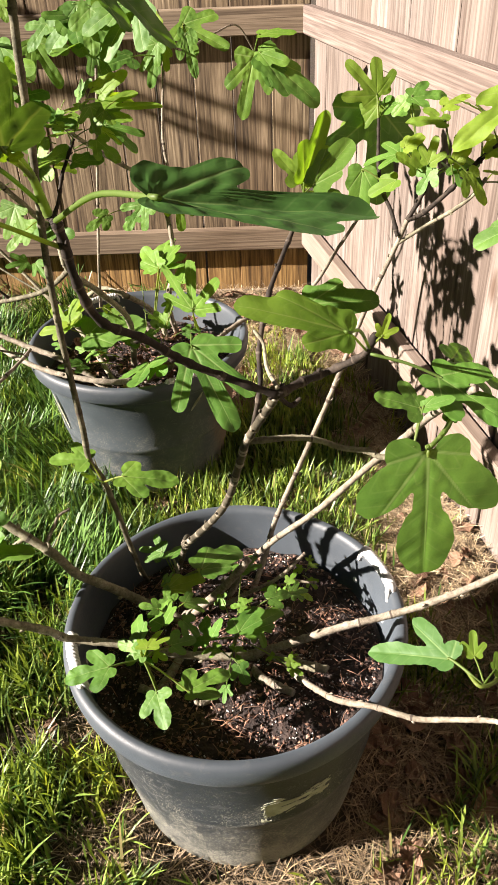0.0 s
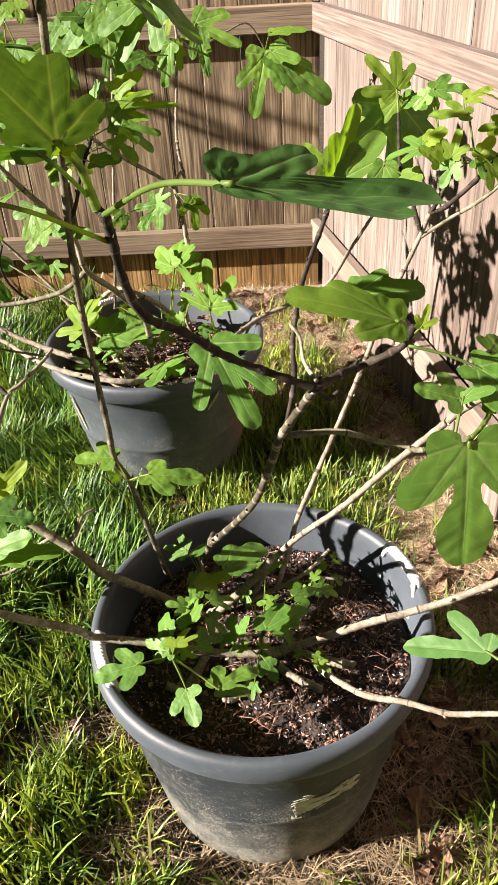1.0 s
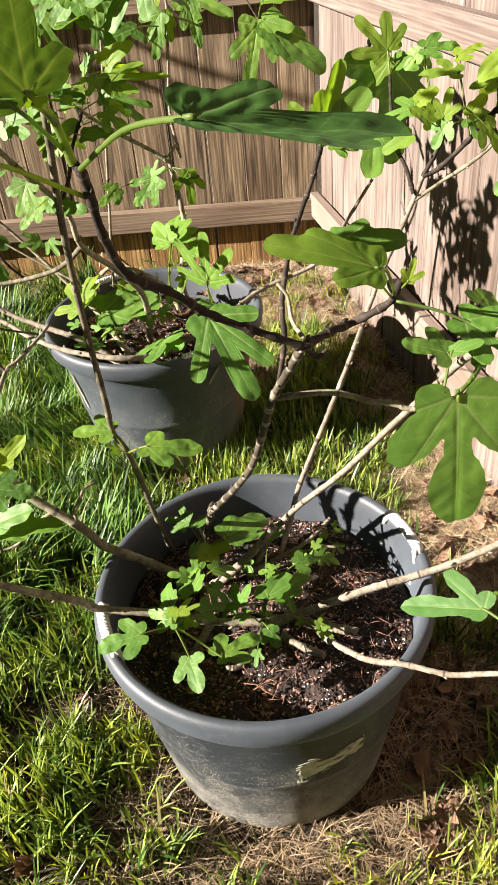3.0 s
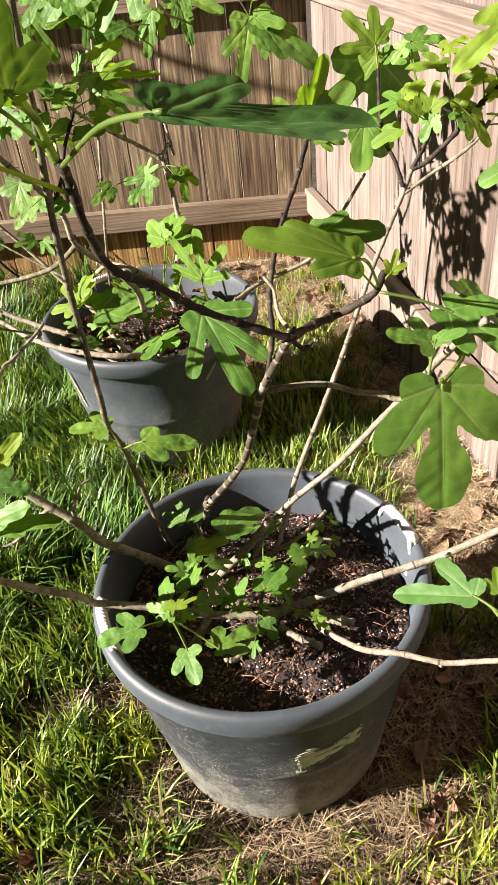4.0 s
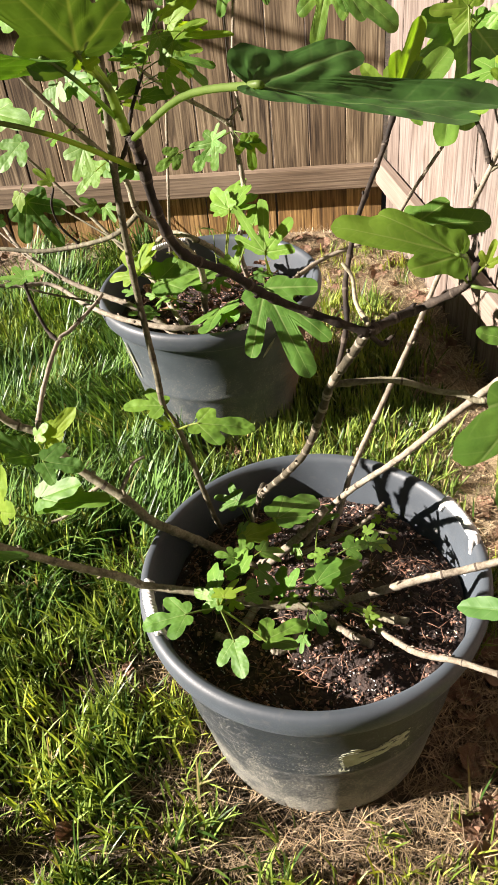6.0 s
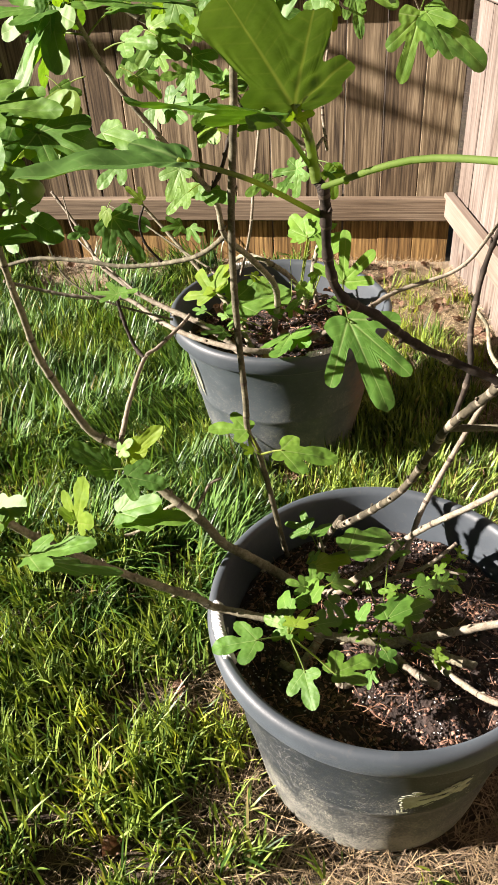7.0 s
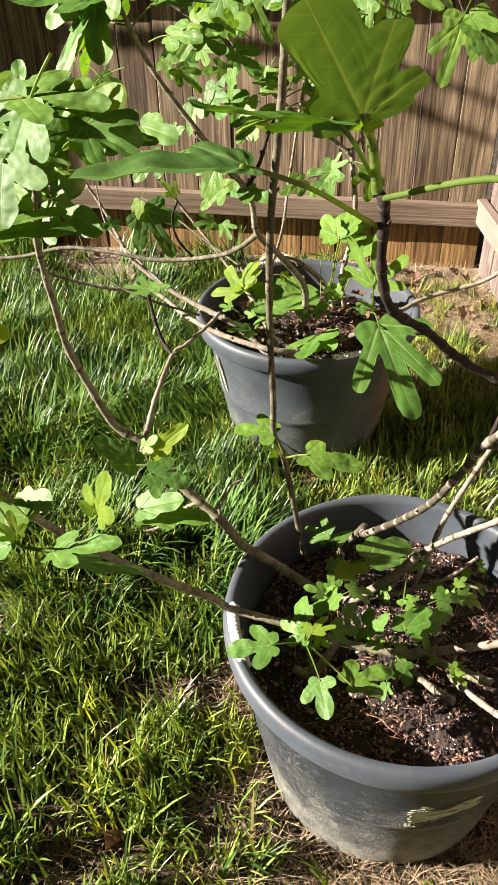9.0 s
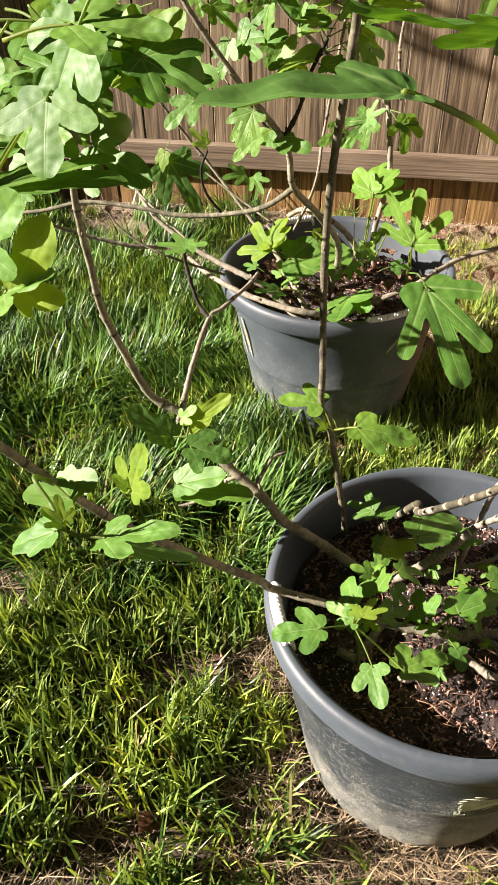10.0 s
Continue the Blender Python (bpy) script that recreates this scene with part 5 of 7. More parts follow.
leaf(tree2, bent, (-0.606, 0.550, 1.197), (-0.684, 0.500, 1.075), (-0.10, -0.80, 0.60), 'star', 0.75, 0.10, 0.05, 'leaf', (-0.579, 0.570, 1.199))
leaf(tree2, bent, (-0.614, 0.560, 1.200), (-0.748, 0.520, 1.184), (0.00, 0.30, -0.90), 'broad', 0.70, 0.10, 0.05, 'leaf', (-0.579, 0.570, 1.199))
leaf(tree2, bent, (-0.605, 0.550, 1.206), (-0.600, 0.500, 1.110), (0.20, -0.90, 0.40), 'oval', 0.60, 0.10, 0.05, 'leaf', (-0.579, 0.570, 1.199))
leaf(tree2, bent, (-0.579, 0.550, 1.206), (-0.593, 0.530, 1.246), (0.20, -0.90, 0.40), 'mitten', 0.80, 0.10, 0.05, 'young', (-0.579, 0.570, 1.199))
leaf(tree2, bent, (-0.569, 0.550, 1.206), (-0.543, 0.530, 1.250), (0.20, -0.90, 0.40), 'mitten', 0.80, 0.10, 0.05, 'young', (-0.579, 0.570, 1.199))
leaf(tree2, bent, (-0.548, 0.550, 1.206), (-0.367, 0.620, 1.200), (0.00, -0.30, 0.95), 'star', 0.45, 0.10, 0.10, 'leaf', (-0.579, 0.570, 1.199))
rosette(tree2, bent, (-0.579, 0.570, 1.199), (-0.3, 0, 0.9), 7, 0.095, 52, 'leaf')

# tree 2: leaves along the branches
leaf(tree2, bent, (-0.526, 0.850, 1.118), (-0.399, 0.820, 1.130), (0.00, -0.70, 0.65), 'strap', 0.90, 0.10, 0.10, 'leaf', None)
leaf(tree2, bent, (-0.477, 0.750, 0.995), (-0.387, 0.720, 1.016), (0.00, -0.70, 0.65), 'star', 0.90, 0.10, 0.10, 'leaf', None)
leaf(tree2, bent, (-0.510, 0.850, 1.069), (-0.447, 0.820, 1.074), (0.00, -0.70, 0.65), 'star', 0.90, 0.10, 0.10, 'leaf', None)
leaf(tree2, bent, (-0.572, 0.800, 1.060), (-0.554, 0.770, 1.028), (0.00, -0.70, 0.65), 'broad', 0.90, 0.10, 0.10, 'leaf', None)
leaf(tree2, bent, (-0.536, 0.800, 1.044), (-0.505, 0.770, 1.018), (0.00, -0.70, 0.65), 'broad', 0.90, 0.10, 0.10, 'leaf', None)
leaf(tree2, bent, (-0.384, 0.700, 0.971), (-0.397, 0.670, 0.934), (0.00, -0.70, 0.65), 'broad', 0.90, 0.10, 0.10, 'leaf', None)
leaf(tree2, bent, (-0.357, 0.750, 1.037), (-0.307, 0.720, 1.034), (0.00, -0.70, 0.65), 'mitten', 0.90, 0.10, 0.10, 'leaf', None)
leaf(tree2, bent, (-0.424, 0.600, 0.914), (-0.448, 0.570, 0.860), (0.00, -0.70, 0.65), 'star', 0.90, 0.10, 0.10, 'leaf', None)
leaf(tree2, bent, (-0.652, 0.800, 0.742), (-0.581, 0.770, 0.644), (0.00, -0.70, 0.65), 'star', 0.90, 0.10, 0.10, 'leaf', None)
leaf(tree2, bent, (-0.720, 0.800, 0.703), (-0.759, 0.770, 0.705), (0.00, -0.70, 0.65), 'mitten', 0.90, 0.10, 0.10, 'leaf', None)
leaf(tree2, bent, (-0.475, 0.750, 0.743), (-0.514, 0.720, 0.746), (0.00, -0.70, 0.65), 'star', 0.90, 0.10, 0.10, 'leaf', None)
leaf(tree2, bent, (-0.455, 0.750, 0.738), (-0.430, 0.720, 0.717), (0.00, -0.70, 0.65), 'star', 0.90, 0.10, 0.10, 'leaf', None)
leaf(tree2, bent, (-0.394, 0.620, 0.863), (-0.319, 0.590, 0.860), (0.00, -0.70, 0.65), 'strap', 0.90, 0.10, 0.10, 'leaf', None)
leaf(tree2, bent, (-0.503, 0.500, 0.957), (-0.547, 0.470, 0.922), (0.00, -0.70, 0.65), 'broad', 0.90, 0.10, 0.10, 'leaf', None)
leaf(tree2, bent, (-0.512, 0.600, 0.971), (-0.476, 0.570, 0.985), (0.00, -0.70, 0.65), 'mitten', 0.90, 0.10, 0.10, 'leaf', None)
leaf(tree2, bent, (-0.494, 0.400, 1.034), (-0.428, 0.370, 1.027), (0.00, -0.70, 0.65), 'oval', 0.90, 0.10, 0.10, 'leaf', None)
leaf(tree2, bent, (-0.352, 0.950, 1.043), (-0.311, 0.920, 1.084), (0.00, -0.70, 0.65), 'strap', 0.90, 0.10, 0.10, 'leaf', None)
leaf(tree2, bent, (-0.428, 0.950, 1.155), (-0.373, 0.920, 1.071), (0.00, -0.70, 0.65), 'star', 0.90, 0.10, 0.10, 'leaf', None)
leaf(tree2, bent, (-0.391, 0.950, 1.187), (-0.435, 0.920, 1.142), (0.00, -0.70, 0.65), 'mitten', 0.90, 0.10, 0.10, 'leaf', None)
leaf(tree2, bent, (-0.323, 0.900, 1.203), (-0.226, 0.870, 1.167), (0.00, -0.70, 0.65), 'broad', 0.90, 0.10, 0.10, 'leaf', None)
leaf(tree2, bent, (-0.324, 0.900, 1.218), (-0.306, 0.870, 1.135), (0.00, -0.70, 0.65), 'oval', 0.90, 0.10, 0.10, 'leaf', None)
leaf(tree2, bent, (-0.294, 0.920, 1.139), (-0.269, 0.890, 1.056), (0.00, -0.70, 0.65), 'strap', 0.90, 0.10, 0.10, 'leaf', None)

# tree 2: leaves before the back fence
far_twig = branch(tree2, [(-0.173, 1.170, 1.132), (-0.143, 1.300, 1.083), (-0.068, 1.450, 1.100), (-0.008, 1.550, 1.106), (0.037, 1.600, 1.033)], 0.0030, 0.0020, 'pale', 'twig', 53)
leaf(tree2, far_twig, (0.036, 1.580, 1.021), (-0.005, 1.550, 0.856), (0.00, -1.00, 0.30), 'star', 0.75, 0.05, 0.10, 'leaf', (0.037, 1.600, 1.030))
leaf(tree2, far_twig, (0.053, 1.580, 1.023), (0.140, 1.550, 0.922), (0.00, -1.00, 0.30), 'strap', 0.90, 0.05, 0.10, 'leaf', (0.037, 1.600, 1.030))
leaf(tree2, far_twig, (0.061, 1.580, 1.027), (0.232, 1.550, 0.894), (0.00, -0.80, 0.50), 'strap', 0.80, 0.05, 0.10, 'leaf', (0.037, 1.600, 1.030))
leaf(tree2, far_twig, (0.053, 1.580, 1.032), (0.137, 1.550, 1.008), (0.00, -0.80, 0.50), 'oval', 0.70, 0.05, 0.10, 'leaf', (0.037, 1.600, 1.030))
leaf(tree2, far_twig, (0.052, 1.550, 1.082), (0.158, 1.530, 1.089), (0.00, -0.50, 0.80), 'strap', 0.60, 0.05, 0.10, 'young', (0.037, 1.600, 1.030))
leaf(tree2, far_twig, (-0.142, 1.350, 1.135), (-0.020, 1.320, 1.080), (0.00, -0.70, 0.60), 'star', 0.80, 0.05, 0.10, 'leaf', (-0.143, 1.300, 1.083))
leaf(tree2, far_twig, (-0.132, 1.300, 1.121), (-0.111, 1.280, 1.018), (0.00, -0.90, 0.40), 'mitten', 0.60, 0.05, 0.10, 'leaf', (-0.143, 1.300, 1.083))
leaf(tree2, y_right, (-0.172, 1.150, 1.123), (-0.169, 1.150, 1.055), (0.00, -0.90, 0.40), 'strap', 0.80, 0.05, 0.10, 'young', None)
leaf(tree2, y_right, (-0.189, 1.150, 1.118), (-0.235, 1.150, 1.059), (0.00, -0.90, 0.40), 'star', 0.80, 0.05, 0.10, 'leaf', None)
leaf(tree2, y_right, (-0.192, 1.150, 1.094), (-0.215, 1.150, 1.020), (0.00, -0.90, 0.40), 'strap', 0.90, 0.05, 0.10, 'leaf', None)
leaf(tree2, y_right, (-0.182, 1.150, 1.176), (-0.227, 1.150, 1.143), (0.00, -0.90, 0.40), 'star', 0.90, 0.05, 0.10, 'young', None)

# tree 2: high leaves
leaf(tree2, pole, (-0.310, 0.900, 1.208), (-0.383, 0.870, 1.145), (0.00, -0.70, 0.65), 'mitten', 0.90, 0.10, 0.10, 'leaf', None)
leaf(tree2, pole, (-0.317, 0.900, 1.203), (-0.378, 0.870, 1.214), (0.00, -0.70, 0.65), 'strap', 0.90, 0.10, 0.10, 'leaf', None)
leaf(tree2, pole, (-0.275, 0.850, 1.221), (-0.278, 0.820, 1.139), (0.00, -0.70, 0.65), 'broad', 0.90, 0.10, 0.10, 'leaf', None)
leaf(tree2, pole, (-0.183, 0.850, 1.235), (-0.262, 0.820, 1.133), (0.00, -0.70, 0.65), 'star', 0.90, 0.10, 0.10, 'leaf', None)
leaf(tree2, pole, (-0.201, 0.850, 1.231), (-0.293, 0.820, 1.185), (0.00, -0.70, 0.65), 'strap', 0.90, 0.10, 0.10, 'leaf', None)
leaf(tree2, pole, (-0.313, 0.900, 1.223), (-0.315, 0.870, 1.150), (0.00, -0.70, 0.65), 'oval', 0.90, 0.10, 0.10, 'leaf', None)
leaf(tree2, pole, (-0.468, 0.900, 1.237), (-0.450, 0.870, 1.203), (0.00, -0.70, 0.65), 'broad', 0.90, 0.10, 0.10, 'young', None)
leaf(tree2, pole, (-0.482, 0.900, 1.227), (-0.523, 0.870, 1.192), (0.00, -0.70, 0.65), 'mitten', 0.90, 0.10, 0.10, 'leaf', None)
leaf(tree2, pole, (-0.261, 0.900, 1.148), (-0.268, 0.870, 1.110), (0.00, -0.70, 0.65), 'star', 0.90, 0.10, 0.10, 'leaf', None)
leaf(tree2, pole, (-0.446, 0.800, 1.041), (-0.490, 0.770, 1.044), (0.00, -0.70, 0.65), 'broad', 0.90, 0.10, 0.10, 'leaf', None)
leaf(tree2, pole, (-0.473, 0.750, 0.863), (-0.494, 0.720, 0.819), (0.00, -0.70, 0.65), 'star', 0.90, 0.10, 0.10, 'leaf', None)
leaf(tree2, pole, (-0.391, 0.700, 0.962), (-0.320, 0.670, 1.004), (0.00, -0.70, 0.65), 'broad', 0.90, 0.10, 0.10, 'leaf', None)
leaf(tree2, pole, (-0.469, 0.700, 0.850), (-0.397, 0.670, 0.844), (0.00, -0.70, 0.65), 'mitten', 0.90, 0.10, 0.10, 'leaf', None)
leaf(tree2, pole, (-0.311, 0.660, 0.979), (-0.248, 0.630, 0.991), (0.00, -0.70, 0.65), 'strap', 0.90, 0.10, 0.10, 'leaf', None)
leaf(tree2, pole, (-0.268, 1.050, 0.740), (-0.289, 1.020, 0.714), (0.00, -0.70, 0.65), 'mitten', 0.90, 0.10, 0.10, 'leaf', None)
leaf(tree2, pole, (-0.249, 1.050, 0.775), (-0.213, 1.020, 0.804), (0.00, -0.70, 0.65), 'star', 0.90, 0.10, 0.10, 'leaf', None)

# tree 2: low branches over the rim
rim_a = branch(tree2, [(-0.183, 0.941, 0.350), (-0.304, 0.736, 0.435), (-0.460, 0.765, 0.445), (-0.580, 0.831, 0.455), (-0.692, 0.906, 0.480), (-0.788, 0.867, 0.500), (-0.885, 0.840, 0.530), (-0.974, 0.808, 0.570)], 0.0085, 0.0040, 'pale', 'branch', 54, gap=0.03)
rim_b = branch(tree2, [(-0.350, 0.805, 0.360), (-0.417, 0.844, 0.400), (-0.477, 0.845, 0.445), (-0.575, 0.878, 0.470), (-0.659, 0.905, 0.500), (-0.758, 0.938, 0.560), (-0.835, 1.007, 0.640), (-0.899, 1.036, 0.720)], 0.0085, 0.0035, 'pale', 'branch', 55, gap=0.03)
rim_c = branch(tree2, [(-0.342, 0.851, 0.360), (-0.423, 0.967, 0.420), (-0.480, 1.015, 0.470), (-0.564, 1.047, 0.560), (-0.629, 1.066, 0.630), (-0.702, 1.066, 0.720), (-0.750, 1.041, 0.800)], 0.0070, 0.0030, 'bark', 'branch', 56, gap=0.03)
rim_d = branch(tree2, [(-0.267, 0.863, 0.360), (-0.152, 0.876, 0.420), (-0.096, 0.891, 0.445), (-0.042, 0.931, 0.470), (0.021, 0.974, 0.490), (0.166, 1.004, 0.540), (0.244, 1.000, 0.658), (0.295, 0.980, 0.750)], 0.0075, 0.0038, 'pale', 'branch', 57, gap=0.035)
rim_e = branch(tree2, [(-0.267, 1.150, 0.340), (-0.339, 1.168, 0.400), (-0.438, 1.053, 0.450), (-0.489, 1.064, 0.490)], 0.0065, 0.0040, 'pale', 'branch', 58)
arch = branch(tree2, [(-0.230, 1.119, 0.340), (-0.271, 1.155, 0.420), (-0.323, 1.020, 0.538), (-0.390, 1.050, 0.545), (-0.435, 1.080, 0.512)], 0.0085, 0.0060, 'bark', 'branch', 59)

# tree 2: leaves in the pot
potshoot = branch(tree2, [(-0.123, 0.982, 0.350), (-0.116, 0.926, 0.450), (-0.117, 0.800, 0.576)], 0.0040, 0.0025, 'green', 'shoot', 60)
leaf(tree2, potshoot, (-0.115, 0.780, 0.601), (-0.112, 0.760, 0.732), (-0.40, -0.80, 0.50), 'fan', 0.95, 0.05, 0.10, 'leaf', (-0.114, 0.800, 0.539))
leaf(tree2, potshoot, (-0.087, 0.450, 0.681), (-0.002, 0.310, 0.580), (0.30, -0.85, 0.40), 'hang', 0.85, 0.10, 0.05, 'leaf', (-0.114, 0.700, 0.575))
leaf(tree2, potshoot, (-0.446, 0.863, 0.520), (-0.508, 0.968, 0.540), (-0.40, -0.50, 0.80), 'star', 0.90, 0.05, 0.12, 'young', (-0.350, 0.907, 0.440))
leaf(tree2, potshoot, (-0.440, 0.860, 0.530), (-0.435, 0.994, 0.550), (-0.40, -0.50, 0.80), 'strap', 0.90, 0.05, 0.12, 'young', (-0.347, 0.898, 0.450))
leaf(tree2, potshoot, (-0.397, 0.863, 0.500), (-0.245, 0.879, 0.520), (-0.40, -0.50, 0.80), 'oval', 0.90, 0.05, 0.12, 'leaf', (-0.328, 0.926, 0.420))
leaf(tree2, potshoot, (-0.271, 0.862, 0.470), (-0.325, 0.878, 0.490), (-0.40, -0.50, 0.80), 'strap', 0.90, 0.05, 0.12, 'leaf', (-0.263, 0.951, 0.390))
leaf(tree2, potshoot, (-0.415, 0.877, 0.450), (-0.430, 0.918, 0.470), (-0.40, -0.50, 0.80), 'star', 0.90, 0.05, 0.12, 'leaf', (-0.342, 0.975, 0.370))
leaf(tree2, potshoot, (-0.397, 0.864, 0.450), (-0.367, 0.815, 0.470), (-0.40, -0.50, 0.80), 'star', 0.90, 0.05, 0.12, 'leaf', (-0.333, 0.970, 0.370))
leaf(tree2, potshoot, (-0.412, 0.818, 0.440), (-0.461, 0.773, 0.460), (-0.40, -0.50, 0.80), 'star', 0.90, 0.05, 0.12, 'leaf', (-0.341, 0.954, 0.360))
leaf(tree2, potshoot, (-0.244, 0.834, 0.430), (-0.264, 0.695, 0.450), (-0.40, -0.50, 0.80), 'broad', 0.90, 0.05, 0.12, 'leaf', (-0.253, 0.971, 0.350))
leaf(tree2, potshoot, (-0.228, 0.821, 0.430), (-0.193, 0.748, 0.450), (-0.40, -0.50, 0.80), 'broad', 0.90, 0.05, 0.12, 'leaf', (-0.244, 0.962, 0.350))
leaf(tree2, potshoot, (-0.208, 0.967, 0.480), (-0.241, 0.990, 0.500), (-0.40, -0.50, 0.80), 'mitten', 0.90, 0.05, 0.12, 'leaf', (-0.230, 0.997, 0.400))
leaf(tree2, potshoot, (-0.196, 0.997, 0.500), (-0.213, 1.004, 0.520), (-0.40, -0.50, 0.80), 'mitten', 0.90, 0.05, 0.12, 'leaf', (-0.222, 0.993, 0.420))
leaf(tree2, potshoot, (-0.218, 0.993, 0.620), (-0.274, 1.094, 0.640), (-0.40, -0.50, 0.80), 'strap', 0.90, 0.05, 0.12, 'leaf', (-0.224, 0.874, 0.540))
leaf(tree2, potshoot, (-0.216, 1.001, 0.620), (-0.217, 1.145, 0.640), (-0.40, -0.50, 0.80), 'oval', 0.90, 0.05, 0.12, 'leaf', (-0.223, 0.877, 0.540))
leaf(tree2, potshoot, (-0.211, 0.995, 0.620), (-0.150, 1.051, 0.640), (-0.40, -0.50, 0.80), 'mitten', 0.90, 0.05, 0.12, 'leaf', (-0.221, 0.874, 0.540))
leaf(tree2, potshoot, (-0.155, 0.941, 0.600), (-0.148, 1.043, 0.620), (-0.40, -0.50, 0.80), 'oval', 0.90, 0.05, 0.12, 'leaf', (-0.194, 0.871, 0.520))
leaf(tree2, potshoot, (-0.254, 0.925, 0.600), (-0.279, 0.892, 0.620), (-0.40, -0.50, 0.80), 'star', 0.90, 0.05, 0.12, 'leaf', (-0.244, 0.863, 0.520))
leaf(tree2, potshoot, (-0.052, 0.877, 0.440), (-0.040, 0.888, 0.460), (-0.40, -0.50, 0.80), 'mitten', 0.90, 0.05, 0.12, 'leaf', (-0.148, 0.986, 0.360))

# tree 1: low shoots at the foot of the stems
foot_a = branch(tree1, [(-0.124, -0.101, 0.340), (-0.128, -0.108, 0.400), (-0.137, -0.108, 0.440), (-0.138, -0.108, 0.460)], 0.0032, 0.0020, 'green', 'shoot', 61)
foot_b = branch(tree1, [(-0.122, 0.052, 0.340), (-0.111, 0.059, 0.390), (-0.100, 0.074, 0.430), (-0.110, 0.102, 0.450)], 0.0030, 0.0020, 'bark', 'shoot', 62)
foot_c = branch(tree1, [(-0.011, -0.014, 0.340), (0.002, -0.029, 0.400), (0.007, -0.034, 0.420)], 0.0030, 0.0020, 'green', 'shoot', 63)
leaf(tree1, foot_b, (-0.129, 0.106, 0.460), (-0.174, 0.124, 0.455), (-0.46, -0.28, 0.80), 'star', 0.95, 0.10, 0.10, 'leaf', (-0.103, 0.077, 0.420))
leaf(tree1, foot_b, (-0.115, 0.092, 0.460), (-0.095, 0.135, 0.455), (-0.46, -0.28, 0.80), 'oval', 0.95, 0.10, 0.10, 'leaf', (-0.103, 0.077, 0.420))
leaf(tree1, foot_b, (-0.058, 0.063, 0.460), (0.007, 0.125, 0.455), (-0.40, -0.46, 0.80), 'oval', 0.95, 0.10, 0.10, 'leaf', (-0.103, 0.077, 0.420))
leaf(tree1, foot_b, (-0.112, -0.050, 0.450), (-0.118, 0.011, 0.445), (-0.40, -0.46, 0.80), 'oval', 0.95, 0.10, 0.10, 'leaf', (-0.103, 0.077, 0.420))
leaf(tree1, foot_b, (-0.116, 0.038, 0.440), (-0.055, 0.074, 0.435), (-0.40, -0.46, 0.80), 'strap', 0.95, 0.10, 0.10, 'young', (-0.103, 0.077, 0.420))
leaf(tree1, foot_b, (-0.115, 0.042, 0.450), (-0.123, 0.071, 0.445), (-0.40, -0.46, 0.80), 'mitten', 0.95, 0.10, 0.10, 'leaf', (-0.103, 0.077, 0.420))
leaf(tree1, foot_b, (-0.063, 0.056, 0.460), (-0.047, 0.063, 0.455), (-0.40, -0.46, 0.80), 'mitten', 0.95, 0.10, 0.10, 'young', (-0.103, 0.077, 0.420))
leaf(tree1, foot_a, (-0.142, -0.086, 0.460), (-0.159, -0.033, 0.455), (-0.64, -0.34, 0.80), 'oval', 0.95, 0.10, 0.10, 'leaf', (-0.137, -0.108, 0.440))
leaf(tree1, foot_a, (-0.139, -0.100, 0.450), (-0.182, -0.078, 0.445), (-0.40, -0.46, 0.80), 'broad', 0.95, 0.10, 0.10, 'leaf', (-0.137, -0.108, 0.440))
leaf(tree1, foot_a, (-0.127, -0.111, 0.470), (-0.112, -0.067, 0.465), (-0.40, -0.46, 0.80), 'star', 0.95, 0.10, 0.10, 'young', (-0.137, -0.108, 0.440))
leaf(tree1, foot_a, (-0.134, -0.105, 0.450), (-0.164, -0.111, 0.445), (-0.40, -0.46, 0.80), 'mitten', 0.95, 0.10, 0.10, 'leaf', (-0.137, -0.108, 0.440))
leaf(tree1, foot_a, (-0.123, -0.092, 0.440), (-0.101, -0.105, 0.435), (-0.40, -0.46, 0.80), 'mitten', 0.95, 0.10, 0.10, 'young', (-0.137, -0.108, 0.440))
leaf(tree1, foot_a, (-0.099, -0.073, 0.430), (-0.060, -0.054, 0.425), (-0.40, -0.46, 0.80), 'broad', 0.95, 0.10, 0.10, 'leaf', (-0.137, -0.108, 0.440))
leaf(tree1, foot_a, (-0.182, -0.132, 0.455), (-0.249, -0.148, 0.450), (-0.58, -0.22, 0.80), 'broad', 0.95, 0.10, 0.10, 'leaf', (-0.137, -0.108, 0.440))
leaf(tree1, foot_a, (-0.107, -0.177, 0.455), (-0.090, -0.232, 0.450), (-0.22, -0.50, 0.80), 'mitten', 0.95, 0.10, 0.10, 'leaf', (-0.137, -0.108, 0.440))
leaf(tree1, foot_a, (-0.066, -0.158, 0.430), (-0.006, -0.113, 0.425), (-0.64, -0.34, 0.80), 'broad', 0.95, 0.10, 0.10, 'leaf', (-0.137, -0.108, 0.440))
leaf(tree1, foot_a, (-0.140, -0.097, 0.440), (-0.122, -0.115, 0.435), (-0.40, -0.46, 0.80), 'mitten', 0.95, 0.10, 0.10, 'leaf', (-0.137, -0.108, 0.440))
leaf(tree1, foot_c, (-0.037, -0.064, 0.430), (-0.055, -0.010, 0.425), (-0.40, -0.46, 0.80), 'broad', 0.95, 0.10, 0.10, 'leaf', (0.001, -0.026, 0.390))
leaf(tree1, foot_c, (0.008, -0.057, 0.440), (0.036, 0.006, 0.435), (-0.40, -0.46, 0.80), 'oval', 0.95, 0.10, 0.10, 'leaf', (0.001, -0.026, 0.390))
leaf(tree1, foot_c, (0.017, -0.049, 0.430), (0.078, 0.010, 0.425), (-0.40, -0.46, 0.80), 'strap', 0.95, 0.10, 0.10, 'leaf', (0.001, -0.026, 0.390))
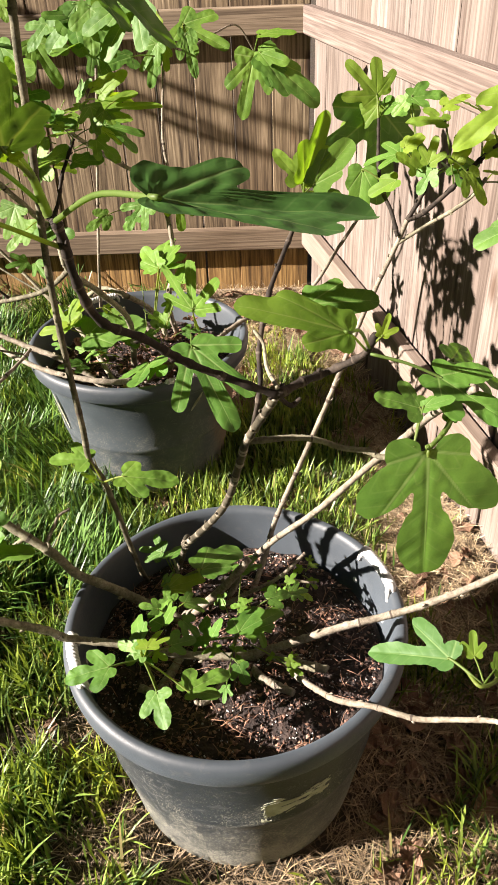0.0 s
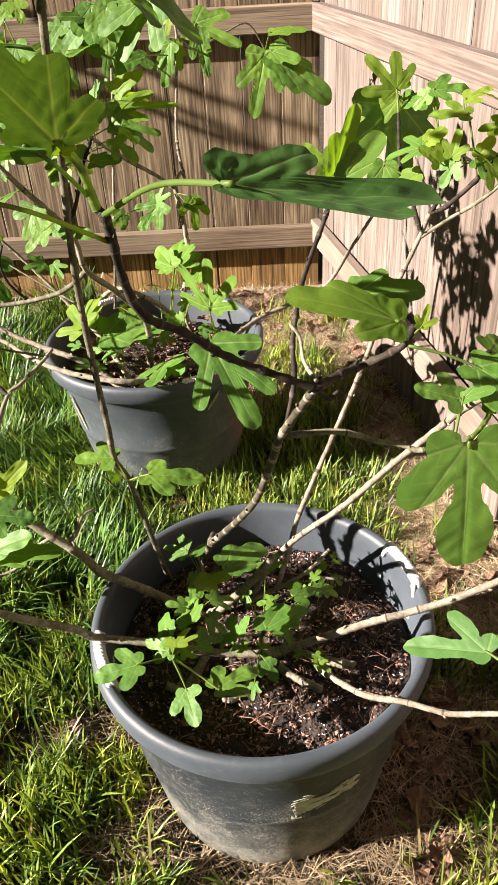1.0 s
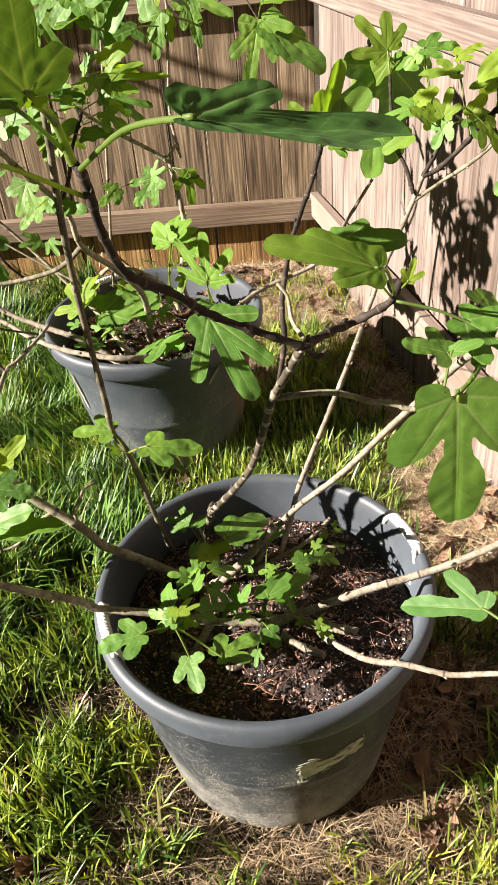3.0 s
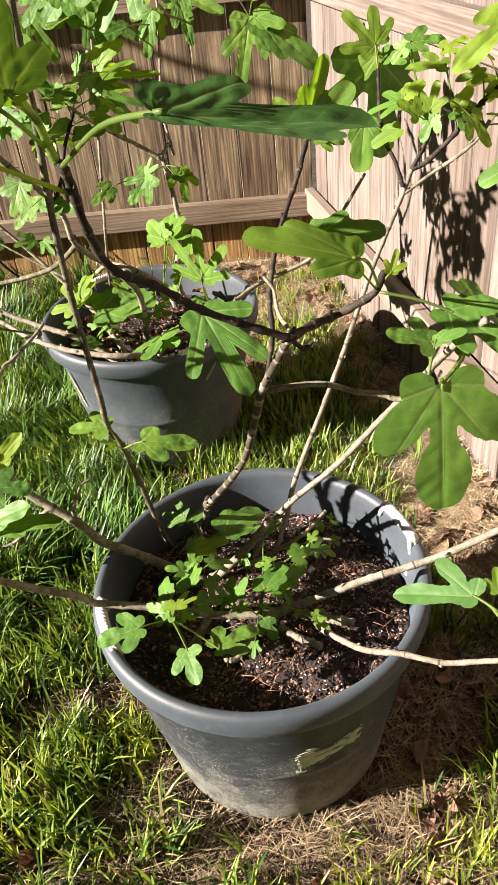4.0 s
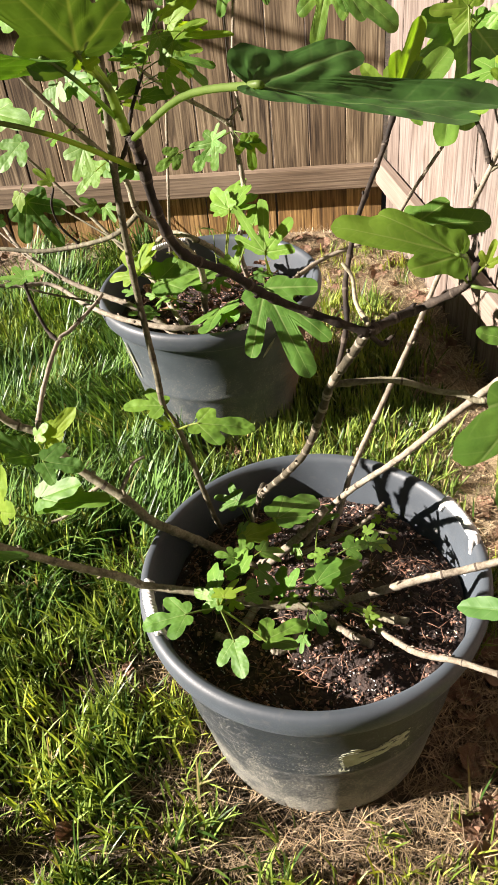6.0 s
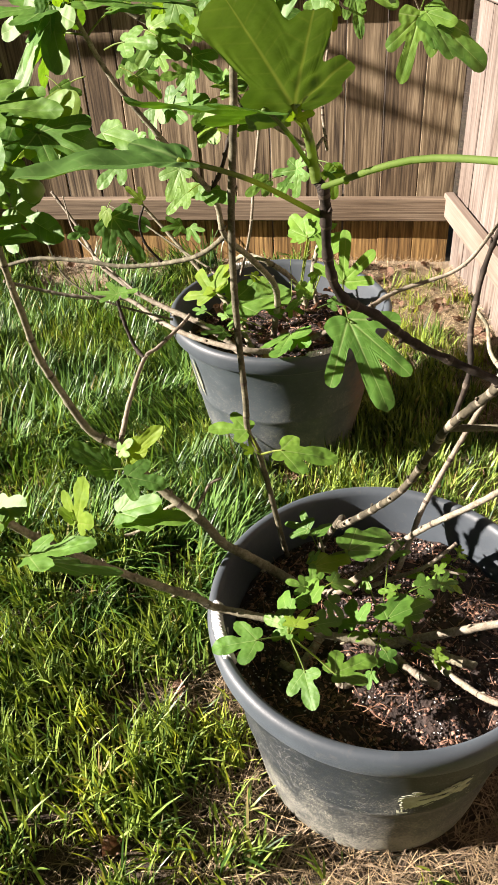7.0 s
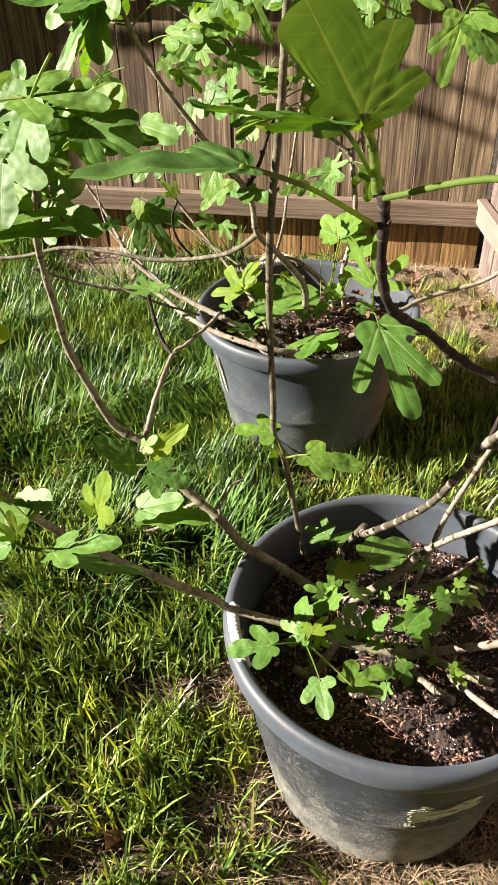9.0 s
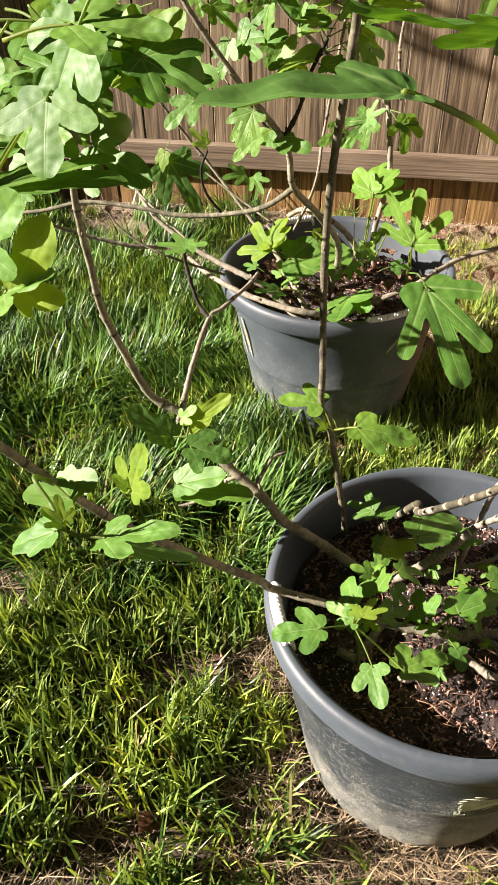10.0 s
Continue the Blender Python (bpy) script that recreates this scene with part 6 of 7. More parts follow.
leaf(tree1, foot_c, (0.008, 0.083, 0.430), (0.028, 0.137, 0.425), (-0.40, -0.46, 0.80), 'broad', 0.95, 0.10, 0.10, 'leaf', (0.001, -0.026, 0.390))
leaf(tree1, foot_c, (-0.027, 0.050, 0.410), (-0.022, 0.023, 0.405), (-0.40, -0.46, 0.80), 'mitten', 0.95, 0.10, 0.10, 'leaf', (0.001, -0.026, 0.390))
leaf(tree1, foot_c, (0.079, 0.037, 0.420), (0.070, 0.062, 0.415), (-0.40, -0.46, 0.80), 'star', 0.95, 0.10, 0.10, 'leaf', (0.001, -0.026, 0.390))
leaf(tree1, foot_c, (0.094, 0.043, 0.420), (0.125, 0.056, 0.415), (-0.40, -0.46, 0.80), 'star', 0.95, 0.10, 0.10, 'leaf', (0.001, -0.026, 0.390))
leaf(tree1, foot_c, (-0.057, -0.052, 0.410), (-0.066, -0.065, 0.405), (-0.40, -0.46, 0.80), 'mitten', 0.95, 0.10, 0.10, 'leaf', (0.001, -0.026, 0.390))
leaf(tree1, foot_c, (-0.012, -0.120, 0.390), (-0.016, -0.147, 0.385), (-0.40, -0.46, 0.80), 'young', 0.95, 0.10, 0.10, 'leaf', (0.001, -0.026, 0.390))
leaf(tree1, foot_c, (0.087, -0.077, 0.380), (0.108, -0.090, 0.375), (-0.40, -0.46, 0.80), 'young', 0.95, 0.10, 0.10, 'young', (0.001, -0.026, 0.390))
leaf(tree1, foot_c, (0.002, -0.074, 0.400), (0.015, -0.082, 0.395), (-0.40, -0.46, 0.80), 'oval', 0.95, 0.10, 0.10, 'leaf', (0.001, -0.026, 0.390))
rosette(tree1, foot_a, (-0.104, -0.023, 0.450), (0.2, -0.3, 0.8), 4, 0.042, 80, 'leaf', ('broad', 'young', 'mitten'))
rosette(tree1, foot_c, (0.029, 0.001, 0.430), (0.2, -0.3, 0.8), 4, 0.036, 82, 'leaf', ('broad', 'young', 'mitten'))
rosette(tree1, foot_c, (0.084, 0.064, 0.410), (-0.3, -0.3, 0.8), 5, 0.026, 83, 'young', ('broad', 'young', 'mitten'))
rosette(tree1, foot_c, (-0.004, -0.085, 0.420), (0.2, -0.3, 0.8), 3, 0.032, 86, 'leaf', ('broad', 'young', 'mitten'))
rosette(tree1, foot_c, (0.126, 0.124, 0.400), (0.2, -0.3, 0.8), 4, 0.020, 88, 'young', ('broad', 'young', 'mitten'))
rosette(tree1, foot_c, (0.076, -0.059, 0.380), (-0.3, -0.3, 0.8), 3, 0.020, 89, 'young', ('broad', 'young', 'mitten'))

# tree 1: sawn stubs and dead twigs in the soil
stub_a = branch(tree1, [(0.019, -0.023, 0.335), (0.035, -0.065, 0.345), (0.062, -0.088, 0.350), (0.092, -0.106, 0.352)], 0.0075, 0.0062, 'pale', 'stub', 64)
stub_b = branch(tree1, [(0.019, -0.005, 0.335), (0.067, -0.035, 0.350), (0.114, -0.055, 0.355), (0.148, -0.064, 0.355)], 0.0078, 0.0072, 'bark', 'stub', 65)
stub_c = branch(tree1, [(-0.096, -0.021, 0.335), (-0.126, -0.089, 0.340), (-0.157, -0.092, 0.350)], 0.0075, 0.0070, 'bark', 'stub', 66)
stub_d = branch(tree1, [(-0.095, 0.073, 0.335), (-0.071, 0.063, 0.360), (-0.029, 0.072, 0.400), (0.002, 0.083, 0.430), (0.022, 0.097, 0.450)], 0.0075, 0.0068, 'pale', 'stub', 67)
dead_a = branch(tree1, [(-0.033, 0.078, 0.350), (0.009, 0.077, 0.380), (0.070, 0.087, 0.410), (0.121, 0.119, 0.440)], 0.0040, 0.0028, 'pale', 'twig', 68)
dead_b = branch(tree1, [(0.080, 0.101, 0.400), (0.115, 0.089, 0.400), (0.139, 0.086, 0.400)], 0.0025, 0.0020, 'pale', 'twig', 69)
dead_c = branch(tree1, [(0.015, -0.044, 0.340), (-0.012, -0.063, 0.350), (-0.042, -0.113, 0.345), (-0.063, -0.121, 0.350)], 0.0055, 0.0040, 'pale', 'twig', 70)

# tree 1: the unripe fig
fig_at = Vector((-0.435, -0.021, 1.088)) - tree1.location
fig_stalk = Vector((-0.462, -0.030, 1.121)) - tree1.location

# more leaves in the crowded crowns
leaf(tree1, rise, (-0.389, -0.090, 1.159), (-0.333, -0.090, 1.200), (-0.60, -0.75, 0.20), 'broad', 1.00, 0.05, 0.05, 'young', (-0.462, -0.060, 1.130))
leaf(tree1, rise, (-0.450, -0.090, 1.177), (-0.418, -0.099, 1.127), (0.40, -0.85, 0.69), 'strap', 0.93, 0.15, 0.05, 'leaf', (-0.473, -0.084, 1.202))
leaf(tree1, rise, (-0.381, -0.083, 1.174), (-0.321, -0.074, 1.151), (0.49, -0.86, 0.78), 'broad', 0.97, 0.19, 0.06, 'leaf', (-0.423, -0.089, 1.180))
leaf(tree1, rise, (-0.459, -0.095, 1.142), (-0.502, -0.101, 1.094), (0.40, -0.78, 0.31), 'broad', 0.78, 0.19, 0.11, 'leaf', (-0.429, -0.091, 1.166))
leaf(tree1, rise, (-0.430, -0.105, 1.192), (-0.340, -0.108, 1.197), (-0.35, -0.34, 0.80), 'broad', 0.76, 0.12, 0.13, 'leaf', (-0.493, -0.103, 1.178))
leaf(tree1, rise, (-0.584, 0.100, 1.073), (-0.500, 0.124, 1.058), (-0.26, -0.53, 0.33), 'mitten', 0.96, 0.11, 0.12, 'leaf', (-0.642, 0.083, 1.074))
leaf(tree1, rise, (-0.450, 0.074, 1.157), (-0.506, 0.036, 1.149), (0.45, -0.45, 0.57), 'strap', 0.83, 0.10, 0.06, 'leaf', (-0.411, 0.101, 1.153))
leaf(tree1, rise, (-0.519, 0.018, 1.169), (-0.447, -0.036, 1.152), (0.28, -0.42, 0.65), 'broad', 0.94, 0.12, 0.03, 'leaf', (-0.569, 0.056, 1.171))
leaf(tree1, rise, (-0.555, -0.008, 1.124), (-0.495, -0.040, 1.078), (-0.21, -0.48, 0.91), 'broad', 0.76, 0.20, 0.05, 'leaf', (-0.597, 0.014, 1.146))
leaf(tree1, rise, (-0.364, -0.117, 1.172), (-0.302, -0.136, 1.150), (0.11, -0.32, 0.55), 'star', 0.87, 0.07, 0.19, 'leaf', (-0.407, -0.104, 1.177))
leaf(tree1, rise, (-0.502, -0.028, 1.178), (-0.421, -0.019, 1.168), (0.09, -0.42, 0.76), 'mitten', 0.94, 0.18, 0.11, 'young', (-0.559, -0.034, 1.175))
leaf(tree1, rise, (-0.519, -0.082, 1.162), (-0.554, -0.079, 1.110), (-0.28, -0.89, 0.42), 'oval', 0.90, 0.12, 0.03, 'leaf', (-0.494, -0.084, 1.189))
leaf(tree1, rise, (-0.422, -0.105, 1.189), (-0.462, -0.113, 1.116), (-0.06, -0.71, 0.67), 'broad', 0.98, 0.03, 0.14, 'leaf', (-0.394, -0.100, 1.230))
leaf(tree1, rise, (-0.407, -0.011, 1.144), (-0.400, -0.095, 1.153), (-0.45, -0.65, 0.71), 'broad', 0.80, 0.13, 0.05, 'young', (-0.412, 0.048, 1.127))
leaf(tree1, rise, (-0.509, -0.002, 1.146), (-0.430, -0.029, 1.109), (0.28, -0.89, 0.97), 'strap', 0.79, 0.09, 0.11, 'leaf', (-0.564, 0.017, 1.162))
leaf(tree1, rise, (-0.465, -0.010, 1.059), (-0.395, -0.064, 1.048), (-0.45, -0.86, 0.75), 'broad', 0.84, 0.15, 0.10, 'leaf', (-0.514, 0.028, 1.057))
leaf(tree1, rise, (-0.513, -0.053, 1.074), (-0.519, -0.123, 1.084), (-0.06, -0.33, 0.32), 'broad', 0.88, 0.10, 0.18, 'leaf', (-0.509, -0.004, 1.057))
leaf(tree1, rise, (-0.567, 0.028, 1.023), (-0.584, 0.004, 0.976), (-0.31, -0.69, 0.99), 'oval', 0.98, 0.18, 0.19, 'leaf', (-0.555, 0.045, 1.046))
leaf(tree1, rise, (-0.545, -0.051, 1.096), (-0.588, -0.069, 1.044), (0.34, -0.66, 0.45), 'mitten', 0.83, 0.10, 0.19, 'leaf', (-0.515, -0.039, 1.122))
leaf(tree1, rise, (-0.488, -0.088, 1.110), (-0.438, -0.124, 1.097), (-0.29, -0.68, 0.93), 'broad', 0.77, 0.20, 0.19, 'leaf', (-0.523, -0.063, 1.109))
leaf(tree1, rise, (-0.491, 0.007, 1.082), (-0.444, 0.016, 1.067), (-0.46, -0.81, 0.41), 'broad', 0.88, 0.16, 0.09, 'leaf', (-0.524, 0.000, 1.083))
leaf(tree2, bent, (-0.664, 0.704, 1.046), (-0.727, 0.717, 1.009), (-0.30, -0.35, 0.70), 'strap', 0.94, 0.05, 0.05, 'leaf', (-0.620, 0.695, 1.062))
leaf(tree2, bent, (-0.633, 0.591, 1.066), (-0.591, 0.570, 1.027), (0.28, -0.50, 0.37), 'star', 0.84, 0.15, 0.04, 'leaf', (-0.662, 0.606, 1.083))
leaf(tree2, bent, (-0.524, 0.721, 1.055), (-0.474, 0.705, 1.019), (0.39, -0.44, 0.98), 'star', 0.94, 0.02, 0.14, 'leaf', (-0.559, 0.732, 1.070))
leaf(tree2, bent, (-0.556, 0.415, 1.018), (-0.492, 0.398, 1.017), (-0.30, -0.50, 0.67), 'strap', 0.85, 0.16, 0.18, 'leaf', (-0.601, 0.427, 1.009))
leaf(tree2, bent, (-0.438, 0.405, 1.165), (-0.382, 0.377, 1.170), (-0.19, -0.39, 0.44), 'broad', 0.80, 0.15, 0.07, 'leaf', (-0.477, 0.425, 1.152))
leaf(tree2, bent, (-0.428, 0.657, 0.849), (-0.471, 0.632, 0.813), (0.21, -0.47, 0.96), 'broad', 0.81, 0.05, 0.12, 'leaf', (-0.398, 0.675, 0.864))
leaf(tree2, bent, (-0.661, 0.796, 0.762), (-0.677, 0.781, 0.721), (-0.05, -0.86, 0.97), 'oval', 0.88, 0.15, 0.03, 'young', (-0.650, 0.806, 0.781))
leaf(tree2, y_left, (-0.514, 0.860, 1.105), (-0.559, 0.838, 1.049), (0.47, -0.79, 0.92), 'strap', 0.88, 0.08, 0.17, 'leaf', (-0.483, 0.876, 1.134))
leaf(tree2, y_left, (-0.499, 0.885, 1.161), (-0.509, 0.871, 1.070), (0.46, -0.31, 0.65), 'oval', 0.76, 0.12, 0.15, 'leaf', (-0.492, 0.895, 1.214))
leaf(tree2, y_left, (-0.575, 1.052, 1.031), (-0.642, 0.990, 1.027), (0.45, -0.53, 0.99), 'oval', 0.92, 0.12, 0.19, 'leaf', (-0.528, 1.096, 1.024))
leaf(tree2, y_left, (-0.579, 1.011, 1.149), (-0.485, 1.010, 1.121), (0.26, -0.80, 0.30), 'mitten', 0.88, 0.10, 0.11, 'leaf', (-0.645, 1.012, 1.159))
leaf(tree2, y_left, (-0.440, 0.849, 1.066), (-0.369, 0.824, 1.020), (-0.02, -0.37, 0.53), 'broad', 0.82, 0.04, 0.12, 'leaf', (-0.490, 0.866, 1.088))
leaf(tree2, bent_b, (-0.400, 0.768, 0.994), (-0.436, 0.729, 0.997), (-0.12, -0.59, 0.99), 'star', 0.96, 0.18, 0.12, 'young', (-0.375, 0.795, 0.982))
leaf(tree2, bent_b, (-0.271, 0.722, 0.852), (-0.315, 0.696, 0.830), (0.23, -0.80, 0.36), 'broad', 0.78, 0.17, 0.05, 'leaf', (-0.240, 0.740, 0.857))
leaf(tree2, bent_b, (-0.363, 0.824, 1.038), (-0.383, 0.818, 0.990), (-0.31, -0.32, 0.77), 'oval', 0.81, 0.15, 0.07, 'leaf', (-0.349, 0.828, 1.061))
leaf(tree2, bent_b, (-0.236, 0.655, 1.070), (-0.269, 0.648, 1.033), (0.10, -0.41, 0.57), 'strap', 0.98, 0.08, 0.06, 'leaf', (-0.213, 0.660, 1.086))
leaf(tree2, bent_b, (-0.384, 0.806, 0.936), (-0.341, 0.799, 0.926), (0.45, -0.51, 0.77), 'strap', 0.97, 0.19, 0.13, 'young', (-0.414, 0.811, 0.933))
leaf(tree2, bent_b, (-0.263, 0.666, 1.077), (-0.251, 0.646, 1.028), (0.32, -0.83, 0.47), 'star', 0.95, 0.02, 0.14, 'leaf', (-0.271, 0.680, 1.101))
leaf(tree2, pole, (-0.416, 0.726, 1.060), (-0.426, 0.723, 1.000), (-0.43, -0.81, 0.38), 'strap', 0.79, 0.11, 0.07, 'leaf', (-0.409, 0.728, 1.092))
leaf(tree2, pole, (-0.413, 0.794, 0.979), (-0.438, 0.796, 0.936), (0.37, -0.45, 0.67), 'mitten', 0.99, 0.07, 0.05, 'leaf', (-0.396, 0.792, 0.999))
leaf(tree2, pole, (-0.449, 0.625, 1.140), (-0.398, 0.593, 1.113), (-0.02, -0.39, 0.80), 'broad', 0.94, 0.17, 0.07, 'leaf', (-0.485, 0.647, 1.149))
leaf(tree2, pole, (-0.443, 0.765, 1.175), (-0.423, 0.754, 1.102), (-0.41, -0.85, 0.52), 'oval', 0.96, 0.05, 0.12, 'leaf', (-0.457, 0.773, 1.216))
leaf(tree2, pole, (-0.502, 0.765, 0.899), (-0.519, 0.687, 0.908), (-0.46, -0.48, 0.90), 'mitten', 0.92, 0.19, 0.19, 'leaf', (-0.490, 0.819, 0.883))
leaf(tree2, pole, (-0.494, 0.728, 0.995), (-0.507, 0.701, 0.939), (-0.31, -0.81, 0.81), 'broad', 0.86, 0.10, 0.20, 'leaf', (-0.485, 0.747, 1.025))
leaf(tree2, pole, (-0.411, 0.741, 1.123), (-0.448, 0.707, 1.139), (-0.36, -0.80, 0.38), 'mitten', 0.94, 0.08, 0.13, 'leaf', (-0.385, 0.765, 1.102))
leaf(tree2, pole, (-0.333, 0.871, 1.150), (-0.341, 0.779, 1.161), (-0.22, -0.65, 0.96), 'oval', 0.80, 0.14, 0.17, 'leaf', (-0.327, 0.936, 1.132))
leaf(tree2, pole, (-0.274, 0.871, 1.222), (-0.217, 0.872, 1.199), (0.09, -0.86, 0.96), 'oval', 0.91, 0.15, 0.13, 'young', (-0.314, 0.871, 1.228))
leaf(tree2, pole, (-0.330, 1.132, 1.123), (-0.364, 1.193, 1.193), (-0.04, -0.88, 0.99), 'oval', 0.76, 0.10, 0.08, 'leaf', (-0.306, 1.089, 1.064))
leaf(tree2, pole, (-0.391, 1.127, 1.148), (-0.460, 1.125, 1.158), (0.37, -0.65, 0.33), 'mitten', 0.86, 0.08, 0.12, 'leaf', (-0.343, 1.128, 1.131))
leaf(tree2, pole, (-0.237, 1.065, 1.103), (-0.302, 0.992, 1.099), (-0.31, -0.83, 0.57), 'mitten', 0.93, 0.13, 0.03, 'leaf', (-0.192, 1.116, 1.096))
leaf(tree1, crown_b, (0.342, 0.215, 1.062), (0.373, 0.198, 1.023), (0.07, -0.68, 0.93), 'mitten', 0.77, 0.13, 0.08, 'young', (0.320, 0.227, 1.079))
leaf(tree2, potshoot, (-0.408, 0.920, 0.517), (-0.442, 0.908, 0.506), (0.27, -0.85, 0.34), 'oval', 0.83, 0.06, 0.04, 'leaf', (-0.384, 0.928, 0.515))
leaf(tree2, potshoot, (-0.232, 0.919, 0.372), (-0.262, 0.925, 0.344), (0.42, -0.80, 0.39), 'star', 0.97, 0.02, 0.19, 'leaf', (-0.211, 0.915, 0.382))
leaf(tree2, potshoot, (-0.399, 0.983, 0.390), (-0.381, 0.968, 0.364), (0.36, -0.67, 0.81), 'mitten', 0.95, 0.17, 0.16, 'leaf', (-0.411, 0.993, 0.398))
leaf(tree2, potshoot, (-0.337, 0.966, 0.485), (-0.305, 0.964, 0.468), (0.14, -0.90, 0.38), 'star', 0.83, 0.14, 0.15, 'leaf', (-0.359, 0.967, 0.487))
leaf(tree2, potshoot, (-0.054, 0.910, 0.436), (-0.100, 0.916, 0.417), (-0.12, -0.81, 0.89), 'mitten', 0.92, 0.12, 0.15, 'young', (-0.022, 0.906, 0.439))
leaf(tree2, potshoot, (-0.254, 0.905, 0.474), (-0.219, 0.880, 0.466), (-0.45, -0.87, 0.99), 'star', 0.98, 0.12, 0.09, 'leaf', (-0.279, 0.923, 0.470))
leaf(tree2, potshoot, (-0.241, 0.998, 0.480), (-0.204, 0.998, 0.447), (-0.26, -0.80, 0.43), 'broad', 0.94, 0.02, 0.06, 'leaf', (-0.267, 0.998, 0.493))
leaf(tree2, potshoot, (-0.334, 0.821, 0.594), (-0.307, 0.824, 0.581), (-0.18, -0.47, 0.47), 'broad', 0.77, 0.20, 0.13, 'young', (-0.353, 0.819, 0.593))
leaf(tree2, potshoot, (-0.307, 0.775, 0.602), (-0.280, 0.757, 0.576), (-0.26, -0.42, 0.98), 'broad', 0.96, 0.03, 0.10, 'leaf', (-0.326, 0.787, 0.610))
leaf(tree2, potshoot, (-0.503, 0.984, 0.410), (-0.540, 0.999, 0.409), (0.37, -0.33, 0.36), 'broad', 0.83, 0.08, 0.05, 'leaf', (-0.477, 0.974, 0.401))
leaf(tree2, potshoot, (-0.228, 0.874, 0.501), (-0.261, 0.858, 0.481), (0.22, -0.74, 0.31), 'strap', 0.77, 0.16, 0.16, 'leaf', (-0.205, 0.885, 0.505))
leaf(tree2, potshoot, (-0.217, 0.804, 0.579), (-0.190, 0.806, 0.543), (-0.04, -0.88, 0.84), 'mitten', 0.83, 0.13, 0.05, 'leaf', (-0.236, 0.803, 0.594))
leaf(tree2, potshoot, (-0.186, 0.925, 0.561), (-0.200, 0.921, 0.525), (0.43, -0.49, 0.63), 'mitten', 0.91, 0.16, 0.12, 'leaf', (-0.176, 0.928, 0.576))
leaf(tree2, potshoot, (-0.151, 0.866, 0.502), (-0.108, 0.868, 0.506), (-0.09, -0.86, 0.79), 'broad', 0.79, 0.16, 0.02, 'leaf', (-0.181, 0.865, 0.489))

# tree 2: bare crossing twigs
cross_a = branch(tree2, [(-0.405, 0.720, 0.650), (-0.511, 0.780, 0.688), (-0.602, 0.820, 0.730), (-0.673, 0.850, 0.750)], 0.0026, 0.0016, 'brown', 'twig', 71)
cross_b = branch(tree2, [(-0.545, 0.818, 0.470), (-0.631, 0.720, 0.552), (-0.720, 0.720, 0.590), (-0.785, 0.740, 0.643), (-0.816, 0.760, 0.774)], 0.0030, 0.0016, 'brown', 'twig', 72)
cross_c = branch(tree2, [(-0.586, 0.720, 0.586), (-0.711, 0.780, 0.661), (-0.763, 0.820, 0.699), (-0.786, 0.850, 0.773)], 0.0026, 0.0016, 'pale', 'twig', 73)
cross_d = branch(tree2, [(-0.398, 0.700, 0.836), (-0.467, 0.740, 0.887), (-0.511, 0.780, 0.910), (-0.536, 0.800, 0.940)], 0.0024, 0.0016, 'brown', 'twig', 74)
bm = bmesh.new()
prof = [(0.0, 0.0), (0.004, 0.0005), (0.0105, 0.003), (0.0140, 0.009), (0.0142, 0.016), (0.0115, 0.022), (0.0068, 0.028), (0.0040, 0.033), (0.0028, 0.038), (0.0, 0.039)]
lathe(bm, prof, 28)
bmesh.ops.remove_doubles(bm, verts=list(bm.verts), dist=0.0003)
for v in bm.verts:
    v.co.x *= 1 + 0.03 * math.sin(6 * math.atan2(v.co.y, v.co.x))
fig = part("fig", bm, M_FIG, tree1, True, "round unripe green fig")
to_stem = (fig_stalk - fig_at).normalized()
fig.matrix_basis = Matrix.Translation(fig_at - to_stem * 0.02) @ to_stem.to_track_quat("Z", "Y").to_matrix().to_4x4()


# ---- unseen slim tree, added out of view on the lawn to shade the back fence ----
def build_unseen_shade_tree():
    root = thing("unseen_shade_tree", "unseen slim leafless tree added to shade the back fence", "tree", (-3.30, 1.72, 0))
    bm = bmesh.new()
    path = spline([(0, 0, -0.05), (0.01, 0.0, 0.6), (-0.01, 0.01, 1.3), (0.0, 0.0, 2.0), (0.02, 0.02, 2.8)], 8)
    tube(bm, path, [0.066 - 0.03 * k / len(path) for k in range(len(path))], 12, 0, True, 0.04, random.Random(2))
    part("trunk", bm, M_BROWN, root)
    for k, pts in enumerate((((0, 0, 1.7), (0.37, -0.13, 1.95), (-0.05, -0.34, 2.20), (-0.47, -0.55, 2.47)),
                             ((0, 0, 1.8), (0.20, -0.06, 2.02), (-0.10, -0.25, 2.25), (-0.36, -0.45, 2.40)),
                             ((0, 0, 2.1), (0.35, -0.10, 2.15), (0.05, -0.30, 2.28), (-0.30, -0.52, 2.52)))):
        bm = bmesh.new()
        path = spline([Vector(p) for p in pts], 8)
        tube(bm, path, [0.020 - 0.008 * i / len(path) for i in range(len(path))], 8, 0, True, 0.05, random.Random(k))
        part("limb", bm, M_BROWN, root)


build_unseen_shade_tree()


